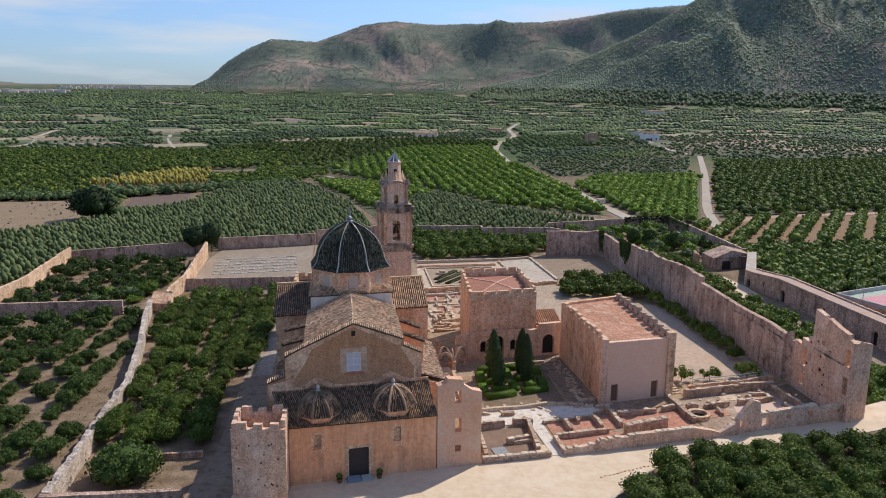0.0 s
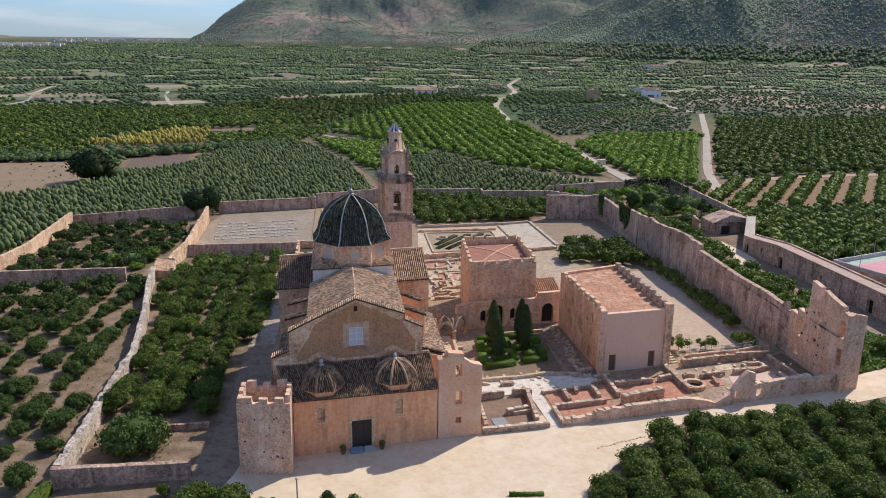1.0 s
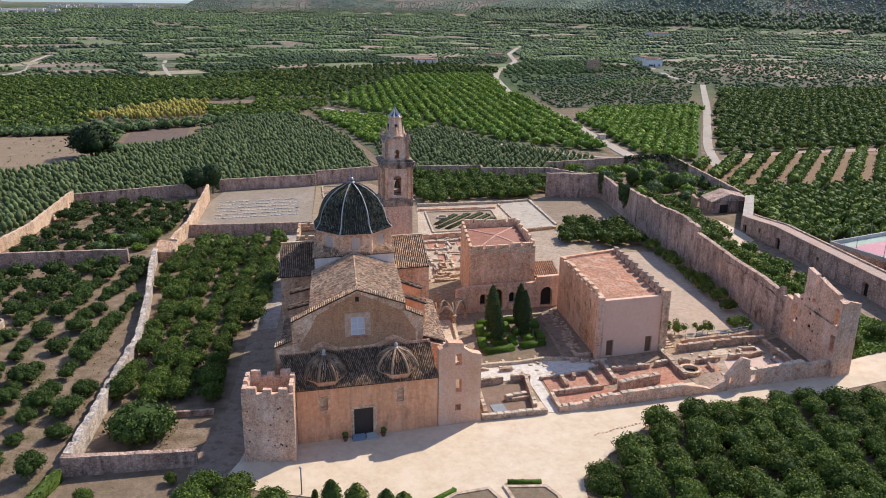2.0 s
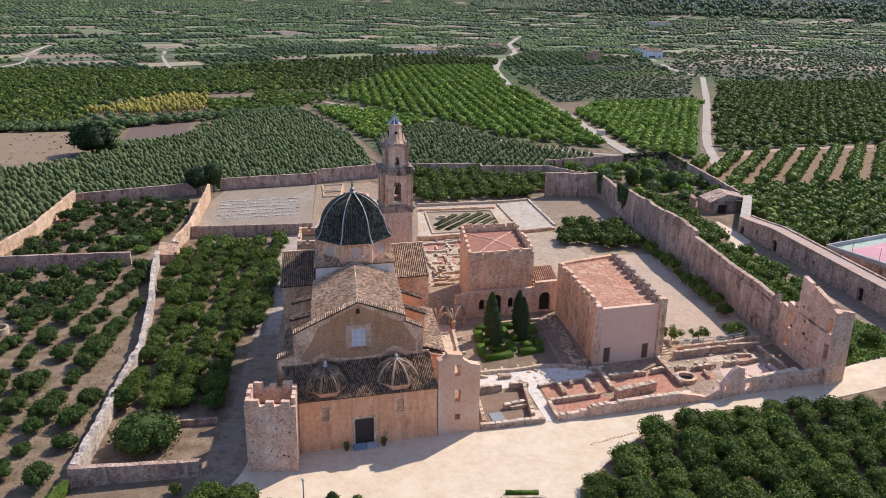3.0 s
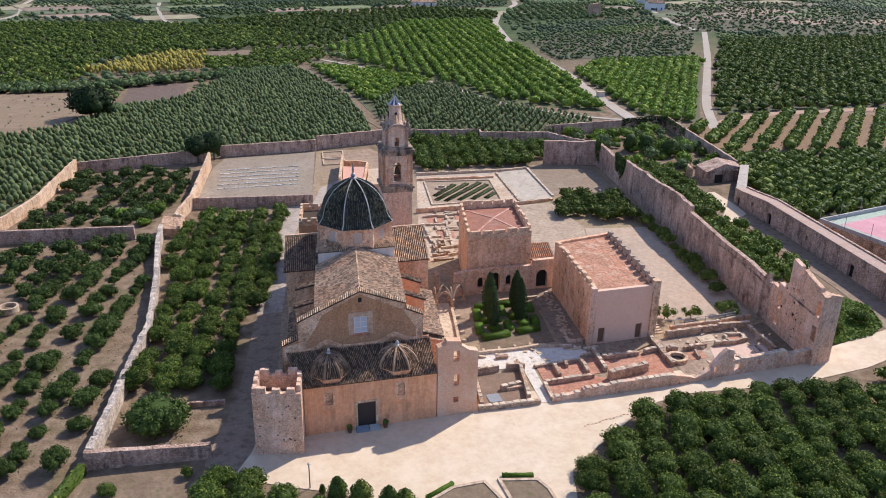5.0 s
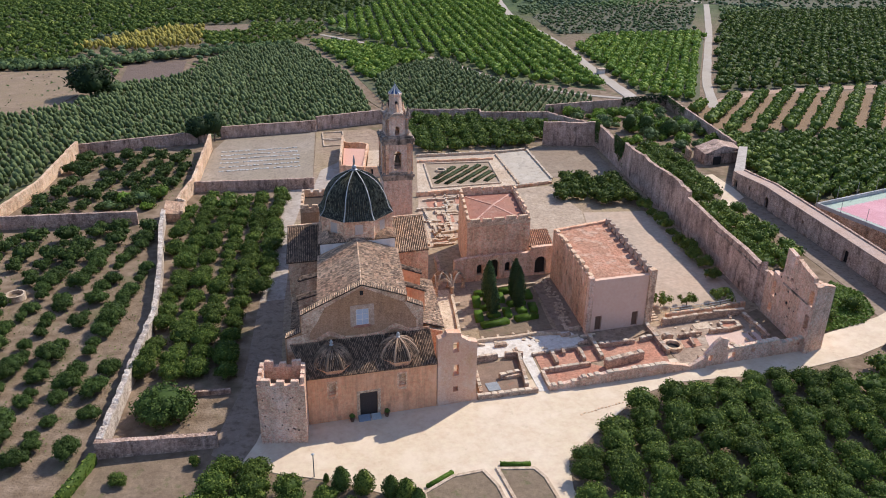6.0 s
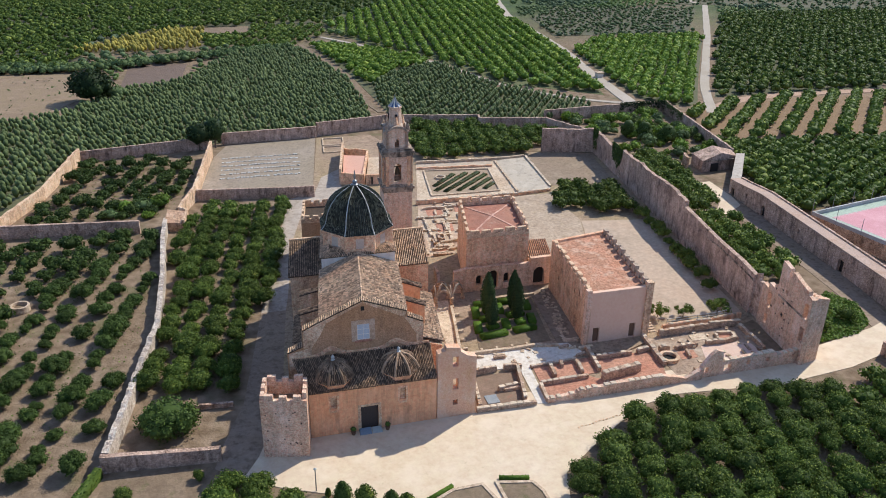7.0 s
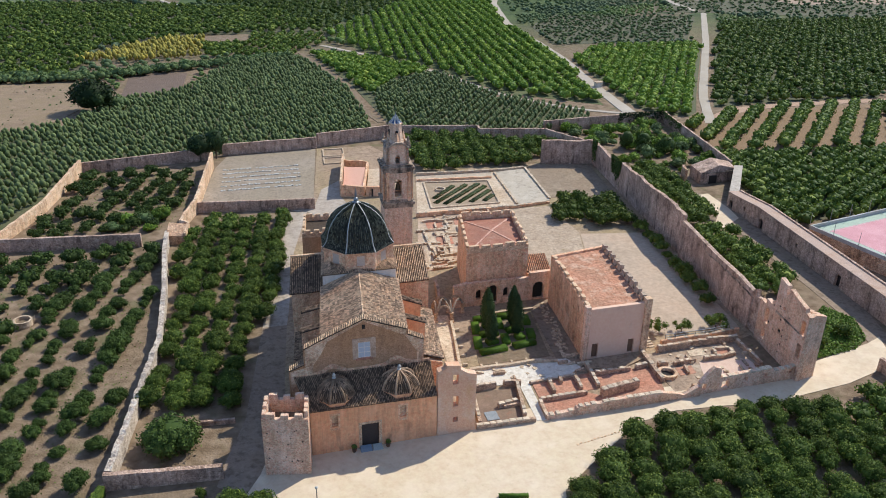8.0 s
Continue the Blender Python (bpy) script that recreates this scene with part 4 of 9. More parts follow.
run_wall(bm, [(28.2, -0.3, 0.9), (33, -0.4, 1.2), (33.2, -0.4, 1.6), (40, -0.4, 1.9), (48.5, -0.4, 1.9), (52.5, -0.4, 0.9), (55.5, -0.4, 2.0)], 0.75, 0.12, 0.9, 0.5, 22)
part("street_wall", bm, TOWERM, ruin, "low ruined street wall")

# ---- corner tower ----
FL, FR, BR, BL = (-15.6, -2.6), (-9.35, -4.1), (-8.6, 1.2), (-14.7, 2.6)
tower = thing("corner_tower", "square crenellated corner tower of pinkish rubble", "tower", at=(-12, -0.8, 0))
bm = bmesh.new()
prism(bm, [FL, FR, BR, BL], -0.6, 7.3)
part("tower_shaft", bm, TOWERM, tower)
bm = bmesh.new()
ring(bm, [FL, FR, BR, BL], inset([FL, FR, BR, BL], 0.6), 7.28, 9.6)
part("parapet", bm, TOWERM, tower)
# Soil tone darkens the deck in place of the shadow within the parapet.
bm = bmesh.new()
prism(bm, inset([FL, FR, BR, BL], 0.58), 7.28, 7.5)
part("tower_deck", bm, SOIL, tower, "roof deck coloured dark for parapet shade")
for k, (p, q) in enumerate(((FL, FR), (FR, BR), (BR, BL), (BL, FL))):
    i0, i1 = inset([FL, FR, BR, BL], 0.3)[k], inset([FL, FR, BR, BL], 0.3)[(k + 1) % 4]
    merlons(tower, i0, i1, 9.6, 3, 1.15, 0.85, 0.6, TOWERM, k)
rnd = random.Random(5)
for i in range(14):
    f, z = rnd.uniform(0.1, 0.9), rnd.uniform(1.5, 8)
    p = Vector(FL).lerp(Vector(FR), f)
    bm = bmesh.new()
    box(bm, p.x - 0.09, p.x + 0.09, p.y - 0.03, p.y + 0.1, z, z + 0.2)
    part("putlog_hole", bm, VOID, tower)

# ---- church ----
# plan (u, v): u across, v along the nave, which leans a little to the east of the front
SKEW = Matrix(((1, 0.133, 0, 0.25), (0, 1, 0, 5.0), (0, 0, 1, 0), (0, 0, 0, 1)))
church = thing("church", "ochre and brick church with clay-tile roofs and a dark glazed dome", "church", at=(0, 5, 0))


def cpart(name, bm, material, label="", parent=None, smooth=False):
    bm.transform(SKEW)
    return part(name, bm, material, parent or church, label, smooth)


# the low front range
bm = bmesh.new()
pierced(bm, (-8.7, 0), (10.2, 0), -0.6, [(0, 7.9), (18.9, 7.7)], 0.8, [(7.4, 10.0, -0.6, 4.25, False), (3.0, 4.0, 4.6, 6.6, False), (13.2, 14.2, 4.6, 6.6, False)])
front = part("front_wall", bm, PLASTER, church, "flat ochre plastered front")
bm = bmesh.new()
box(bm, -1.3, 1.3, 0.32, 0.45, 0.1, 4.22)
door = part("door", bm, DARK, front, "tall dark timber double door")
for i in range(5):
    bm = bmesh.new()
    box(bm, -1.22 + i * 0.5, -0.8 + i * 0.5, 0.28, 0.34, 0.2, 4.1)
    part("board", bm, DARK, door)
bm = bmesh.new()
for a, b, c, d in ((-1.75, -1.3, -0.1, 4.6), (1.3, 1.75, -0.1, 4.6), (-1.3, 1.3, 4.25, 4.6)):
    box(bm, a, b, -0.07, 0.3, c, d)
part("door_surround", bm, CREAM, front, "pale stone door surround")
for x in (-5.2, 5.0):
    bm = bmesh.new()
    for a, b, c, d in ((-0.75, -0.48, 4.3, 6.9), (0.48, 0.75, 4.3, 6.9), (-0.48, 0.48, 6.62, 6.9)):
        box(bm, x + a, x + b, -0.05, 0.3, c, d)
    hexa(bm, [(x - 0.62, -0.09, 4.0), (x + 0.62, -0.09, 4.0), (x + 0.48, 0.4, 4.5), (x - 0.48, 0.4, 4.5), (x - 0.62, -0.05, 4.25), (x + 0.62, -0.05, 4.25), (x + 0.48, 0.4, 4.95), (x - 0.48, 0.4, 4.95)])
    part("window_surround", bm, PINKP, front, "splayed window surround with a sloping sill")
    bm = bmesh.new()
    box(bm, x - 0.48, x + 0.48, 0.45, 0.5, 4.6, 6.62)
    part("window", bm, CREAM, front, "pale blind window")
bm = bmesh.new()
prism(bm, [(-8.6, 0.78), (10.1, 0.78), (10.6, 5.0), (-8.2, 5.0)], -0.5, [7.6, 7.5, 9.9, 10.1])
part("front_range", bm, PLASTER, church)
bm = bmesh.new()
tiles(bm, (-10.4, 5.1, 10.9), (10.4, 5.1, 10.7), (10.15, -0.45, 7.75), (-8.8, -0.45, 8.0), 0.225, 0.7, 0.08, 1)
part("front_roof", bm, TILEDARK, church, "dark lichened clay-tile roof")
for x, y, z in ((-4.75, 2.4, 9.15), (4.95, 2.4, 9.1)):
    bm = bmesh.new()
    lathe(bm, (x, y), [(2.75, z - 1.9), (2.75, z - 0.55), (2.95, z - 0.5), (2.95, z - 0.3), (2.6, z - 0.2)], 8, math.pi / 8)
    drum = part("small_drum", bm, PLASTER, church, "low octagonal drum")
    bm = bmesh.new()
    prof = [(2.95, z - 0.34), (2.72, z + 0.35), (2.25, z + 1.1), (1.4, z + 1.8), (0.2, z + 2.2)]
    lathe(bm, (x, y), [(r * 0.94, h - 0.08) for r, h in prof], 8, math.pi / 8)
    cupola = part("small_dome", bm, TILEBED, church, "small octagonal clay-tiled cupola")
    for i in range(8):
        a0, a1 = math.pi / 8 + i * math.pi / 4, math.pi / 8 + (i + 1) * math.pi / 4
        bm = bmesh.new()
        for j, ((r0, z0), (r1, z1)) in enumerate(zip(prof, prof[1:])):
            q = [(x + r * math.cos(g), y + r * math.sin(g), h) for r, h, g in ((r1, z1, a0), (r1, z1, a1), (r0, z0, a1), (r0, z0, a0))]
            tiles(bm, *q, 0.27, 0.5, 0.075, 140 + 8 * j + i)
        part("roof_facet", bm, TILEDARK, cupola)
        bm = bmesh.new()
        prev = None
        for r, h in prof:
            row = [bm.verts.new((x + (r + d) * math.cos(a0) - t * math.sin(a0), y + (r + d) * math.sin(a0) + t * math.cos(a0), h + d)) for t, d in ((-0.15, -0.03), (-0.09, 0.17), (0.09, 0.17), (0.15, -0.03))]
            if prev:
                for m in range(3):
                    bm.faces.new((prev[m], prev[m + 1], row[m + 1], row[m]))
            prev = row
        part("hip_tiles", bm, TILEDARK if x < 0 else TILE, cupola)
    bm = bmesh.new()
    lathe(bm, (x, y), [(0.28, z + 2.1), (0.32, z + 2.35), (0.14, z + 2.45), (0.26, z + 2.7), (0.22, z + 2.9), (0.05, z + 3.15)], 10)
    part("finial", bm, RIBM, cupola, "white glazed ball finial")

# the tall gable front of the nave
bm = bmesh.new()
prof = [(-11.2, 11.9), (-8.95, 12.7), (-8.9, 15.3), (-6.4, 16.45), (0, 19.15), (6.6, 16.6), (6.65, 15.7), (9.1, 14.5)]
for (u0, z0), (u1, z1) in zip(prof, prof[1:]):
    if u1 - u0 < 0.01:
        continue
    hexa(bm, [(u0, -0.05, 7), (u1, -0.05, 7), (u1, 0.75, 7), (u0, 0.75, 7), (u0, -0.05, z0), (u1, -0.05, z1), (u1, 0.75, z1), (u0, 0.75, z0)])
bmesh.ops.remove_doubles(bm, verts=bm.verts[:], dist=0.001)
gable = cpart("gable_wall", bm, GABLEM, "weathered brown brick gable wall")
bm = bmesh.new()
for a, b, c, d in ((-1.75, -0.92, 12.5, 15.95), (0.92, 1.75, 12.5, 15.95), (-0.92, 0.92, 15.3, 15.95)):
    box(bm, a, b, -0.16, 0.1, c, d)
sur = cpart("window_surround", bm, surface("worn_brick_surround", ((0.50, 0.33, 0.22), (0.64, 0.46, 0.34), (0.58, 0.44, 0.33)), mid=1.5, fine=9, rubble=0.2, bump=0.3), "worn pale brick window surround", gable)
bm = bmesh.new()
hexa(bm, [(-1.3, -0.3, 12.35), (1.3, -0.3, 12.35), (1.3, 0.0, 12.35), (-1.3, 0.0, 12.35), (-1.3, -0.3, 12.5), (1.3, -0.3, 12.5), (1.3, 0.0, 12.75), (-1.3, 0.0, 12.75)])
cpart("window_sill", bm, REDFLOOR, "red tile sill", gable)
bm = bmesh.new()
box(bm, -0.92, 0.92, -0.075, 0.0, 12.7, 15.3)
win = cpart("window", bm, GLASSM, "pale paned church window", gable)
bm = bmesh.new()
for u in (-0.92, -0.03, 0.86):
    box(bm, u, u + 0.06, -0.12, -0.05, 12.7, 15.3)
for z in (12.7, 13.55, 14.4, 15.24):
    box(bm, -0.9, 0.9, -0.115, -0.05, z, z + 0.06)
cpart("glazing_bars", bm, WHITEP, "", win)
# remains of the old render round the bare brick
bm = bmesh.new()
for q in (((-11.0, 7), (-8.2, 7), (-7.6, 12.4), (-11.0, 11.7)), ((-8.8, 12.4), (-7.6, 12.4), (-6.3, 14.3), (-8.8, 15.2)), ((-8.8, 15.2), (-6.3, 14.3), (-5.4, 16.1), (-6.4, 16.4)), ((-6.4, 16.4), (-5.4, 16.1), (0, 18.75), (0, 19.1)), ((0, 18.75), (6.2, 15.6), (6.55, 16.55), (0, 19.1)), ((6.2, 15.6), (8.0, 12.6), (9.05, 14.45), (6.7, 15.65)), ((8.0, 12.6), (8.3, 7), (9.05, 7), (9.05, 14.45))):
    hexa(bm, [(u, v, z) for v in (-0.085, -0.02) for u, z in q][:4] + [(u, -0.02, z) for u, z in q])
cpart("old_render", bm, CREAM, "ragged remains of cream render", gable)
# mortar flashing over the front roof, rising over the cupolas
bm = bmesh.new()
prev = None
for i in range(61):
    u = -10.2 + i * 20.2 / 60
    z = 10.85 + sum(1.15 * math.exp(-((u - c) / 1.5) ** 2) for c in (-4.9, 4.8))
    row = [bm.verts.new(p) for p in ((u, -0.14, z - 0.55), (u, -0.14, z + 0.12), (u, 0.0, z + 0.22), (u, 0.0, z - 0.55))]
    if prev:
        for k in range(4):
            bm.faces.new((prev[k], row[k], row[(k + 1) % 4], prev[(k + 1) % 4]))
    prev = row
cpart("mortar_flashing", bm, PINKP, "pale mortar flashing above the low roof", gable)
bm = bmesh.new()
box(bm, -0.28, 0.22, -0.07, 0.05, 17.5, 18.2)
cpart("oculus", bm, VOID, "small square vent", gable)
bm = bmesh.new()
for (u0, z0), (u1, z1) in zip(prof, prof[1:]):
    hexa(bm, [(u0, -0.2, z0 - 0.06), (u1, -0.2, z1 - 0.06), (u1, 0.85, z1 - 0.06), (u0, 0.85, z0 - 0.06), (u0, -0.2, z0 + 0.14), (u1, -0.2, z1 + 0.14), (u1, 0.85, z1 + 0.14), (u0, 0.85, z0 + 0.14)])
cpart("coping", bm, CORNICE, "grey stone coping", gable)
for k, ((u0, z0), (u1, z1)) in enumerate(zip(prof, prof[1:])):
    if u1 - u0 < 0.1:
        continue
    bm = bmesh.new()
    tiles(bm, (u0, 0.95, z0 + 0.24), (u1, 0.95, z1 + 0.24), (u1, -0.32, z1 + 0.17), (u0, -0.32, z0 + 0.17), 0.25, 0.7, 0.055, 130 + k)
    cpart("coping_roof", bm, TILE, "row of weathered tiles along the gable", gable)

# nave, aisles, buttresses
bm = bmesh.new()
prism(bm, [(-6.2, 0.7), (6.4, 0.7), (6.4, 17.4), (-6.2, 17.4)], -0.5, 16.1)
cpart("nave_wall", bm, PLASTER, "ochre nave wall")
for s, u in ((1, -6.45), (-1, 6.65)):
    bm = bmesh.new()
    tiles(bm, (0.0, 0.3, 19.2), (0.0, 17.3, 18.75), (u, 17.3, 16.2), (u, 0.3, 16.45), 0.30, 0.62, 0.11, 3 + s)
    cpart("nave_roof", bm, TILE, "old clay-tile nave roof slope")
bm = bmesh.new()
for j in range(36):
    v0 = 0.3 + j * 17.0 / 36
    lathe(bm, (0, 0), [(0.16, -0.25), (0.13, 0.25)], 6)
    bm.verts.ensure_lookup_table()
    for v in bm.verts[-12:]:
        v.co = Vector((v.co.x, v0 + v.co.z + 0.25, 19.2 - 0.026 * v0 + 0.02 + v.co.y))
cpart("ridge_tiles", bm, TILE)
for i, v in enumerate((4.9, 11.0)):
    for u0, u1, z0, z1 in ((-9.3, -6.2, 15.1, 15.9), (6.4, 9.9, 14.2, 15.9)):
        bm = bmesh.new()
        hexa(bm, [(u0, v, -0.4), (u1, v, -0.4), (u1, v + 0.9, -0.4), (u0, v + 0.9, -0.4), (u0, v, z0 if u0 < 0 else 15.7), (u1, v, 15.7 if u0 < 0 else z0), (u1, v + 0.9, 15.7 if u0 < 0 else z0), (u0, v + 0.9, z0 if u0 < 0 else 15.7)])
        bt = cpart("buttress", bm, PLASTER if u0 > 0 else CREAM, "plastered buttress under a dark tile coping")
        bm = bmesh.new()
        if u0 < 0:
            tiles(bm, (u1 + 0.1, v - 0.2, 16.0), (u1 + 0.1, v + 1.1, 16.0), (u0 - 0.25, v + 1.1, z0 + 0.22), (u0 - 0.25, v - 0.2, z0 + 0.22), 0.26, 0.6, 0.1, 70 + i)
        else:
            tiles(bm, (u0 - 0.1, v + 1.1, 16.0), (u0 - 0.1, v - 0.2, 16.0), (u1 + 0.25, v - 0.2, z0 + 0.22), (u1 + 0.25, v + 1.1, z0 + 0.22), 0.26, 0.6, 0.1, 75 + i)
        cpart("buttress_roof", bm, TILEDARK, "dark tile coping", bt)
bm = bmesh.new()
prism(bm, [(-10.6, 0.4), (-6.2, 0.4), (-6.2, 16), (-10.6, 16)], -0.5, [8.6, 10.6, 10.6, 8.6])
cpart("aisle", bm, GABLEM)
# The west aisle's shade is put into its tile colour.
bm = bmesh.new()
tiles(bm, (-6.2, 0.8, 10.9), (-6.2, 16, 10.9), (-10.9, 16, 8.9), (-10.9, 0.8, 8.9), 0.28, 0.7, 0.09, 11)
cpart("aisle_roof", bm, TILEDARK, "clay-tile aisle roof, darkened for its shade")
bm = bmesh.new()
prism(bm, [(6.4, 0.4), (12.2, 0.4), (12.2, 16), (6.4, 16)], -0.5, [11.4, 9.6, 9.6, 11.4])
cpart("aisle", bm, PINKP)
bm = bmesh.new()
tiles(bm, (6.4, 0.8, 12.2), (6.4, 16.4, 12.2), (12.5, 16.4, 10.0), (12.5, 0.8, 10.0), 0.28, 0.62, 0.1, 12)
cpart("aisle_roof", bm, TILE, "sunlit clay-tile aisle roof")
# crossing, transepts
bm = bmesh.new()
prism(bm, [(-6.0, 17.3), (6.3, 17.3), (6.3, 30), (-6.0, 30)], -0.5, 18.35)
cpart("crossing_block", bm, WHITEP, "whitewashed block under the dome")
for k, q in enumerate((((-4.6, 18.6, 19.3), (4.8, 18.6, 19.3), (6.5, 17.1, 18.4), (-6.2, 17.1, 18.4)), ((4.8, 18.6, 19.3), (4.8, 28.6, 19.3), (6.5, 30.2, 18.4), (6.5, 17.1, 18.4)), ((-4.6, 28.6, 19.3), (-4.6, 18.6, 19.3), (-6.2, 17.1, 18.4), (-6.2, 30.2, 18.4)))):
    bm = bmesh.new()
    tiles(bm, *q, 0.27, 0.62, 0.09, 30 + k)
    cpart("crossing_roof", bm, TILE, "clay-tile skirt roof round the drum")
for u0, u1, seed in ((-11.2, -6.0, 40), (6.3, 12.0, 41)):
    bm = bmesh.new()
    prism(bm, [(u0, 17.0), (u1, 17.0), (u1, 29.6), (u0, 29.6)], -0.5, 15.9)
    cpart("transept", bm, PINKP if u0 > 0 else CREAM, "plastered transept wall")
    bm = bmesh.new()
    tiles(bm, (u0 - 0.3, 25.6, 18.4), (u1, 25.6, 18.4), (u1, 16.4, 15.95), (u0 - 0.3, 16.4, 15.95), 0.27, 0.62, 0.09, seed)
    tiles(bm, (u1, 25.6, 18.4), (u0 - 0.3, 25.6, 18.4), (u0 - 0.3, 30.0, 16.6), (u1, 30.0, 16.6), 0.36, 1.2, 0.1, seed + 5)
    # The west transept takes the same dark tile as the shaded aisle.
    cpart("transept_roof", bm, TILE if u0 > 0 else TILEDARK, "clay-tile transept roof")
    bm = bmesh.new()
    box(bm, u0 - 0.35, u1, 25.45, 25.85, 18.35, 18.62)
    cpart("ridge_cap", bm, CREAM)
# drum and dome
DC = (3.4, 28.1)
T8 = math.pi / 8 - 0.07
bm = bmesh.new()
lathe(bm, DC, [(6.05, 17.5), (6.05, 21.3), (6.3, 21.45), (6.3, 21.75)], 8, T8)
drum = part("drum", bm, PINKP, church, "octagonal ochre drum with pilasters")
for i in range(8):
    a = T8 + i * math.tau / 8
    bm = bmesh.new()
    lathe(bm, (DC[0] + 5.85 * math.cos(a), DC[1] + 5.85 * math.sin(a)), [(0.5, 18.3), (0.5, 21.2), (0.62, 21.3), (0.62, 21.5)], 4, a)
    part("pilaster", bm, PINKP, drum)
    m = a + math.pi / 8
    cx, cy, tx, ty = math.cos(m), math.sin(m), -math.sin(m), math.cos(m)
    ap = 6.05 * math.cos(math.pi / 8)
    bm = bmesh.new()
    q = lambda s, d: (DC[0] + cx * (ap + d) + tx * s, DC[1] + cy * (ap + d) + ty * s)
    hexa(bm, [(*q(s, d), z) for z in (19.3, 21.0) for s, d in ((-0.65, -0.1), (-0.65, 0.04), (0.65, 0.04), (0.65, -0.1))])
    part("drum_window", bm, surface("blind_window_panel", ((0.56, 0.44, 0.36), (0.62, 0.49, 0.40), (0.54, 0.42, 0.34)), mid=2, fine=9), drum, "pale blind window panel")
dprof = [(r * 0.955, z) for r, z in ((6.75, 21.7), (6.35, 22.1), (5.95, 22.65), (5.75, 23.2), (5.55, 24.0), (5.15, 25.0), (4.5, 26.0), (3.55, 26.95), (2.4, 27.7), (1.2, 28.25), (0.35, 28.5))]
bm = bmesh.new()
lathe(bm, DC, dprof, 8, T8)
dome = part("dome", bm, DOMETILE, church, "dark green glazed-tile octagonal dome")
bm = bmesh.new()
rnd = random.Random(9)
fine_prof = [tuple(p + (q - p) * k / 3 for p, q in zip(a, b)) for a, b in zip(dprof, dprof[1:]) for k in range(3)] + [dprof[-1]]
for i in range(8):
    a0, a1 = T8 + i * math.tau / 8, T8 + (i + 1) * math.tau / 8
    for j in range(13):
        f = (j + 0.5) / 13
        for (r0, z0), (r1, z1) in zip(fine_prof, fine_prof[1:]):
            w0, w1 = r0 * 0.765 / 14 * 0.27, r1 * 0.765 / 14 * 0.27
            p0 = Vector((math.cos(a0), math.sin(a0))).lerp(Vector((math.cos(a1), math.sin(a1))), f)
            t = Vector((math.cos(a1) - math.cos(a0), math.sin(a1) - math.sin(a0))).normalized()
            n3 = Vector((p0.x, p0.y)).normalized() * 0.11
            dz = rnd.uniform(0.02, 0.06)
            v = [bm.verts.new((DC[0] + p0.x * r + t.x * s * w + n3.x * k, DC[1] + p0.y * r + t.y * s * w + n3.y * k, z + k * dz)) for r, z, w in ((r0, z0, w0), (r1, z1, w1)) for s, k in ((-1, 0), (0, 1.3), (1, 0))]
            for fc in ((0, 1, 4, 3), (1, 2, 5, 4)):
                bm.faces.new([v[m] for m in fc])
part("dome_tiles", bm, DOMECAP, dome)
for i in range(8):
    a = T8 + i * math.tau / 8
    bm = bmesh.new()
    ca, sa = math.cos(a), math.sin(a)
    prev = None
    for r, z in dprof:
        row = [bm.verts.new((DC[0] + (r + d) * ca - s * sa, DC[1] + (r + d) * sa + s * ca, z + d * 0.7)) for s, d in ((-0.09, -0.05), (-0.07, 0.1), (0.07, 0.1), (0.09, -0.05))]
        if prev:
            for k in range(3):
                bm.faces.new((prev[k], prev[k + 1], row[k + 1], row[k]))
        prev = row
    part("rib", bm, RIBM, dome, "white glazed rib")
bm = bmesh.new()
lathe(bm, DC, [(0.55, 28.35), (0.6, 28.6), (0.3, 28.75), (0.42, 29.0), (0.3, 29.25), (0.12, 29.4), (0.2, 29.9), (0.05, 31.0)], 10)
part("finial", bm, IRON, dome, "grey ball and spike finial")
# crenellated sacristy behind the dome
S = [(-3.2, 59.6), (6.5, 58.6), (8.0, 68.4), (-1.8, 69.2)]
sacristy = thing("sacristy", "crenellated stone sacristy block behind the dome", "building", at=(2, 62, 0))
bm = bmesh.new()
prism(bm, S, -1.6, 9.3)
part("sacristy_wall", bm, GABLEM, sacristy)
bm = bmesh.new()
ring(bm, S, inset(S, 0.6), 9.28, 10.2)
part("parapet", bm, CREAM, sacristy)
for k in range(4):
    i = inset(S, 0.3)
    merlons(sacristy, i[k], i[(k + 1) % 4], 10.2, 5, 1.2, 0.9, 0.5, CREAM, 50 + k)
# Deck is reddish-dark; the near-black tone adds the shade inside the parapet.
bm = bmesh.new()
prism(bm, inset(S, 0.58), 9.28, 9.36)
part("roof_deck", bm, TILEBED, sacristy, "sunken roof deck, coloured dark for parapet shade")
# presbytery linking dome and sacristy
bm = bmesh.new()
prism(bm, [(-5, 30), (6, 30), (6, 52), (-5, 52)], -1.5, 13.6)
cpart("presbytery", bm, PLASTER)
bm = bmesh.new()
tiles(bm, (0.5, 30, 15.6), (0.5, 52, 15.6), (6.3, 52, 13.6), (6.3, 30, 13.6), 0.36, 1.0, 0.1, 60)
tiles(bm, (0.5, 52, 15.6), (0.5, 30, 15.6), (-5.3, 30, 13.6), (-5.3, 52, 13.6), 0.36, 1.0, 0.1, 61)
cpart("presbytery_roof", bm, TILE)

# ---- bell tower ----
BX, BY, BW = 15.2, 50.6, 2.8
bell_tower = thing("bell_tower", "tall square brick bell tower with a blue-tiled cap", "bell tower", at=(BX, BY, 0))


def square(h):
    a = -0.05
    c, s = math.cos(a), math.sin(a)
    return [(BX + i * c - j * s, BY + i * s + j * c) for i, j in ((-h, -h), (h, -h), (h, h), (-h, h))]


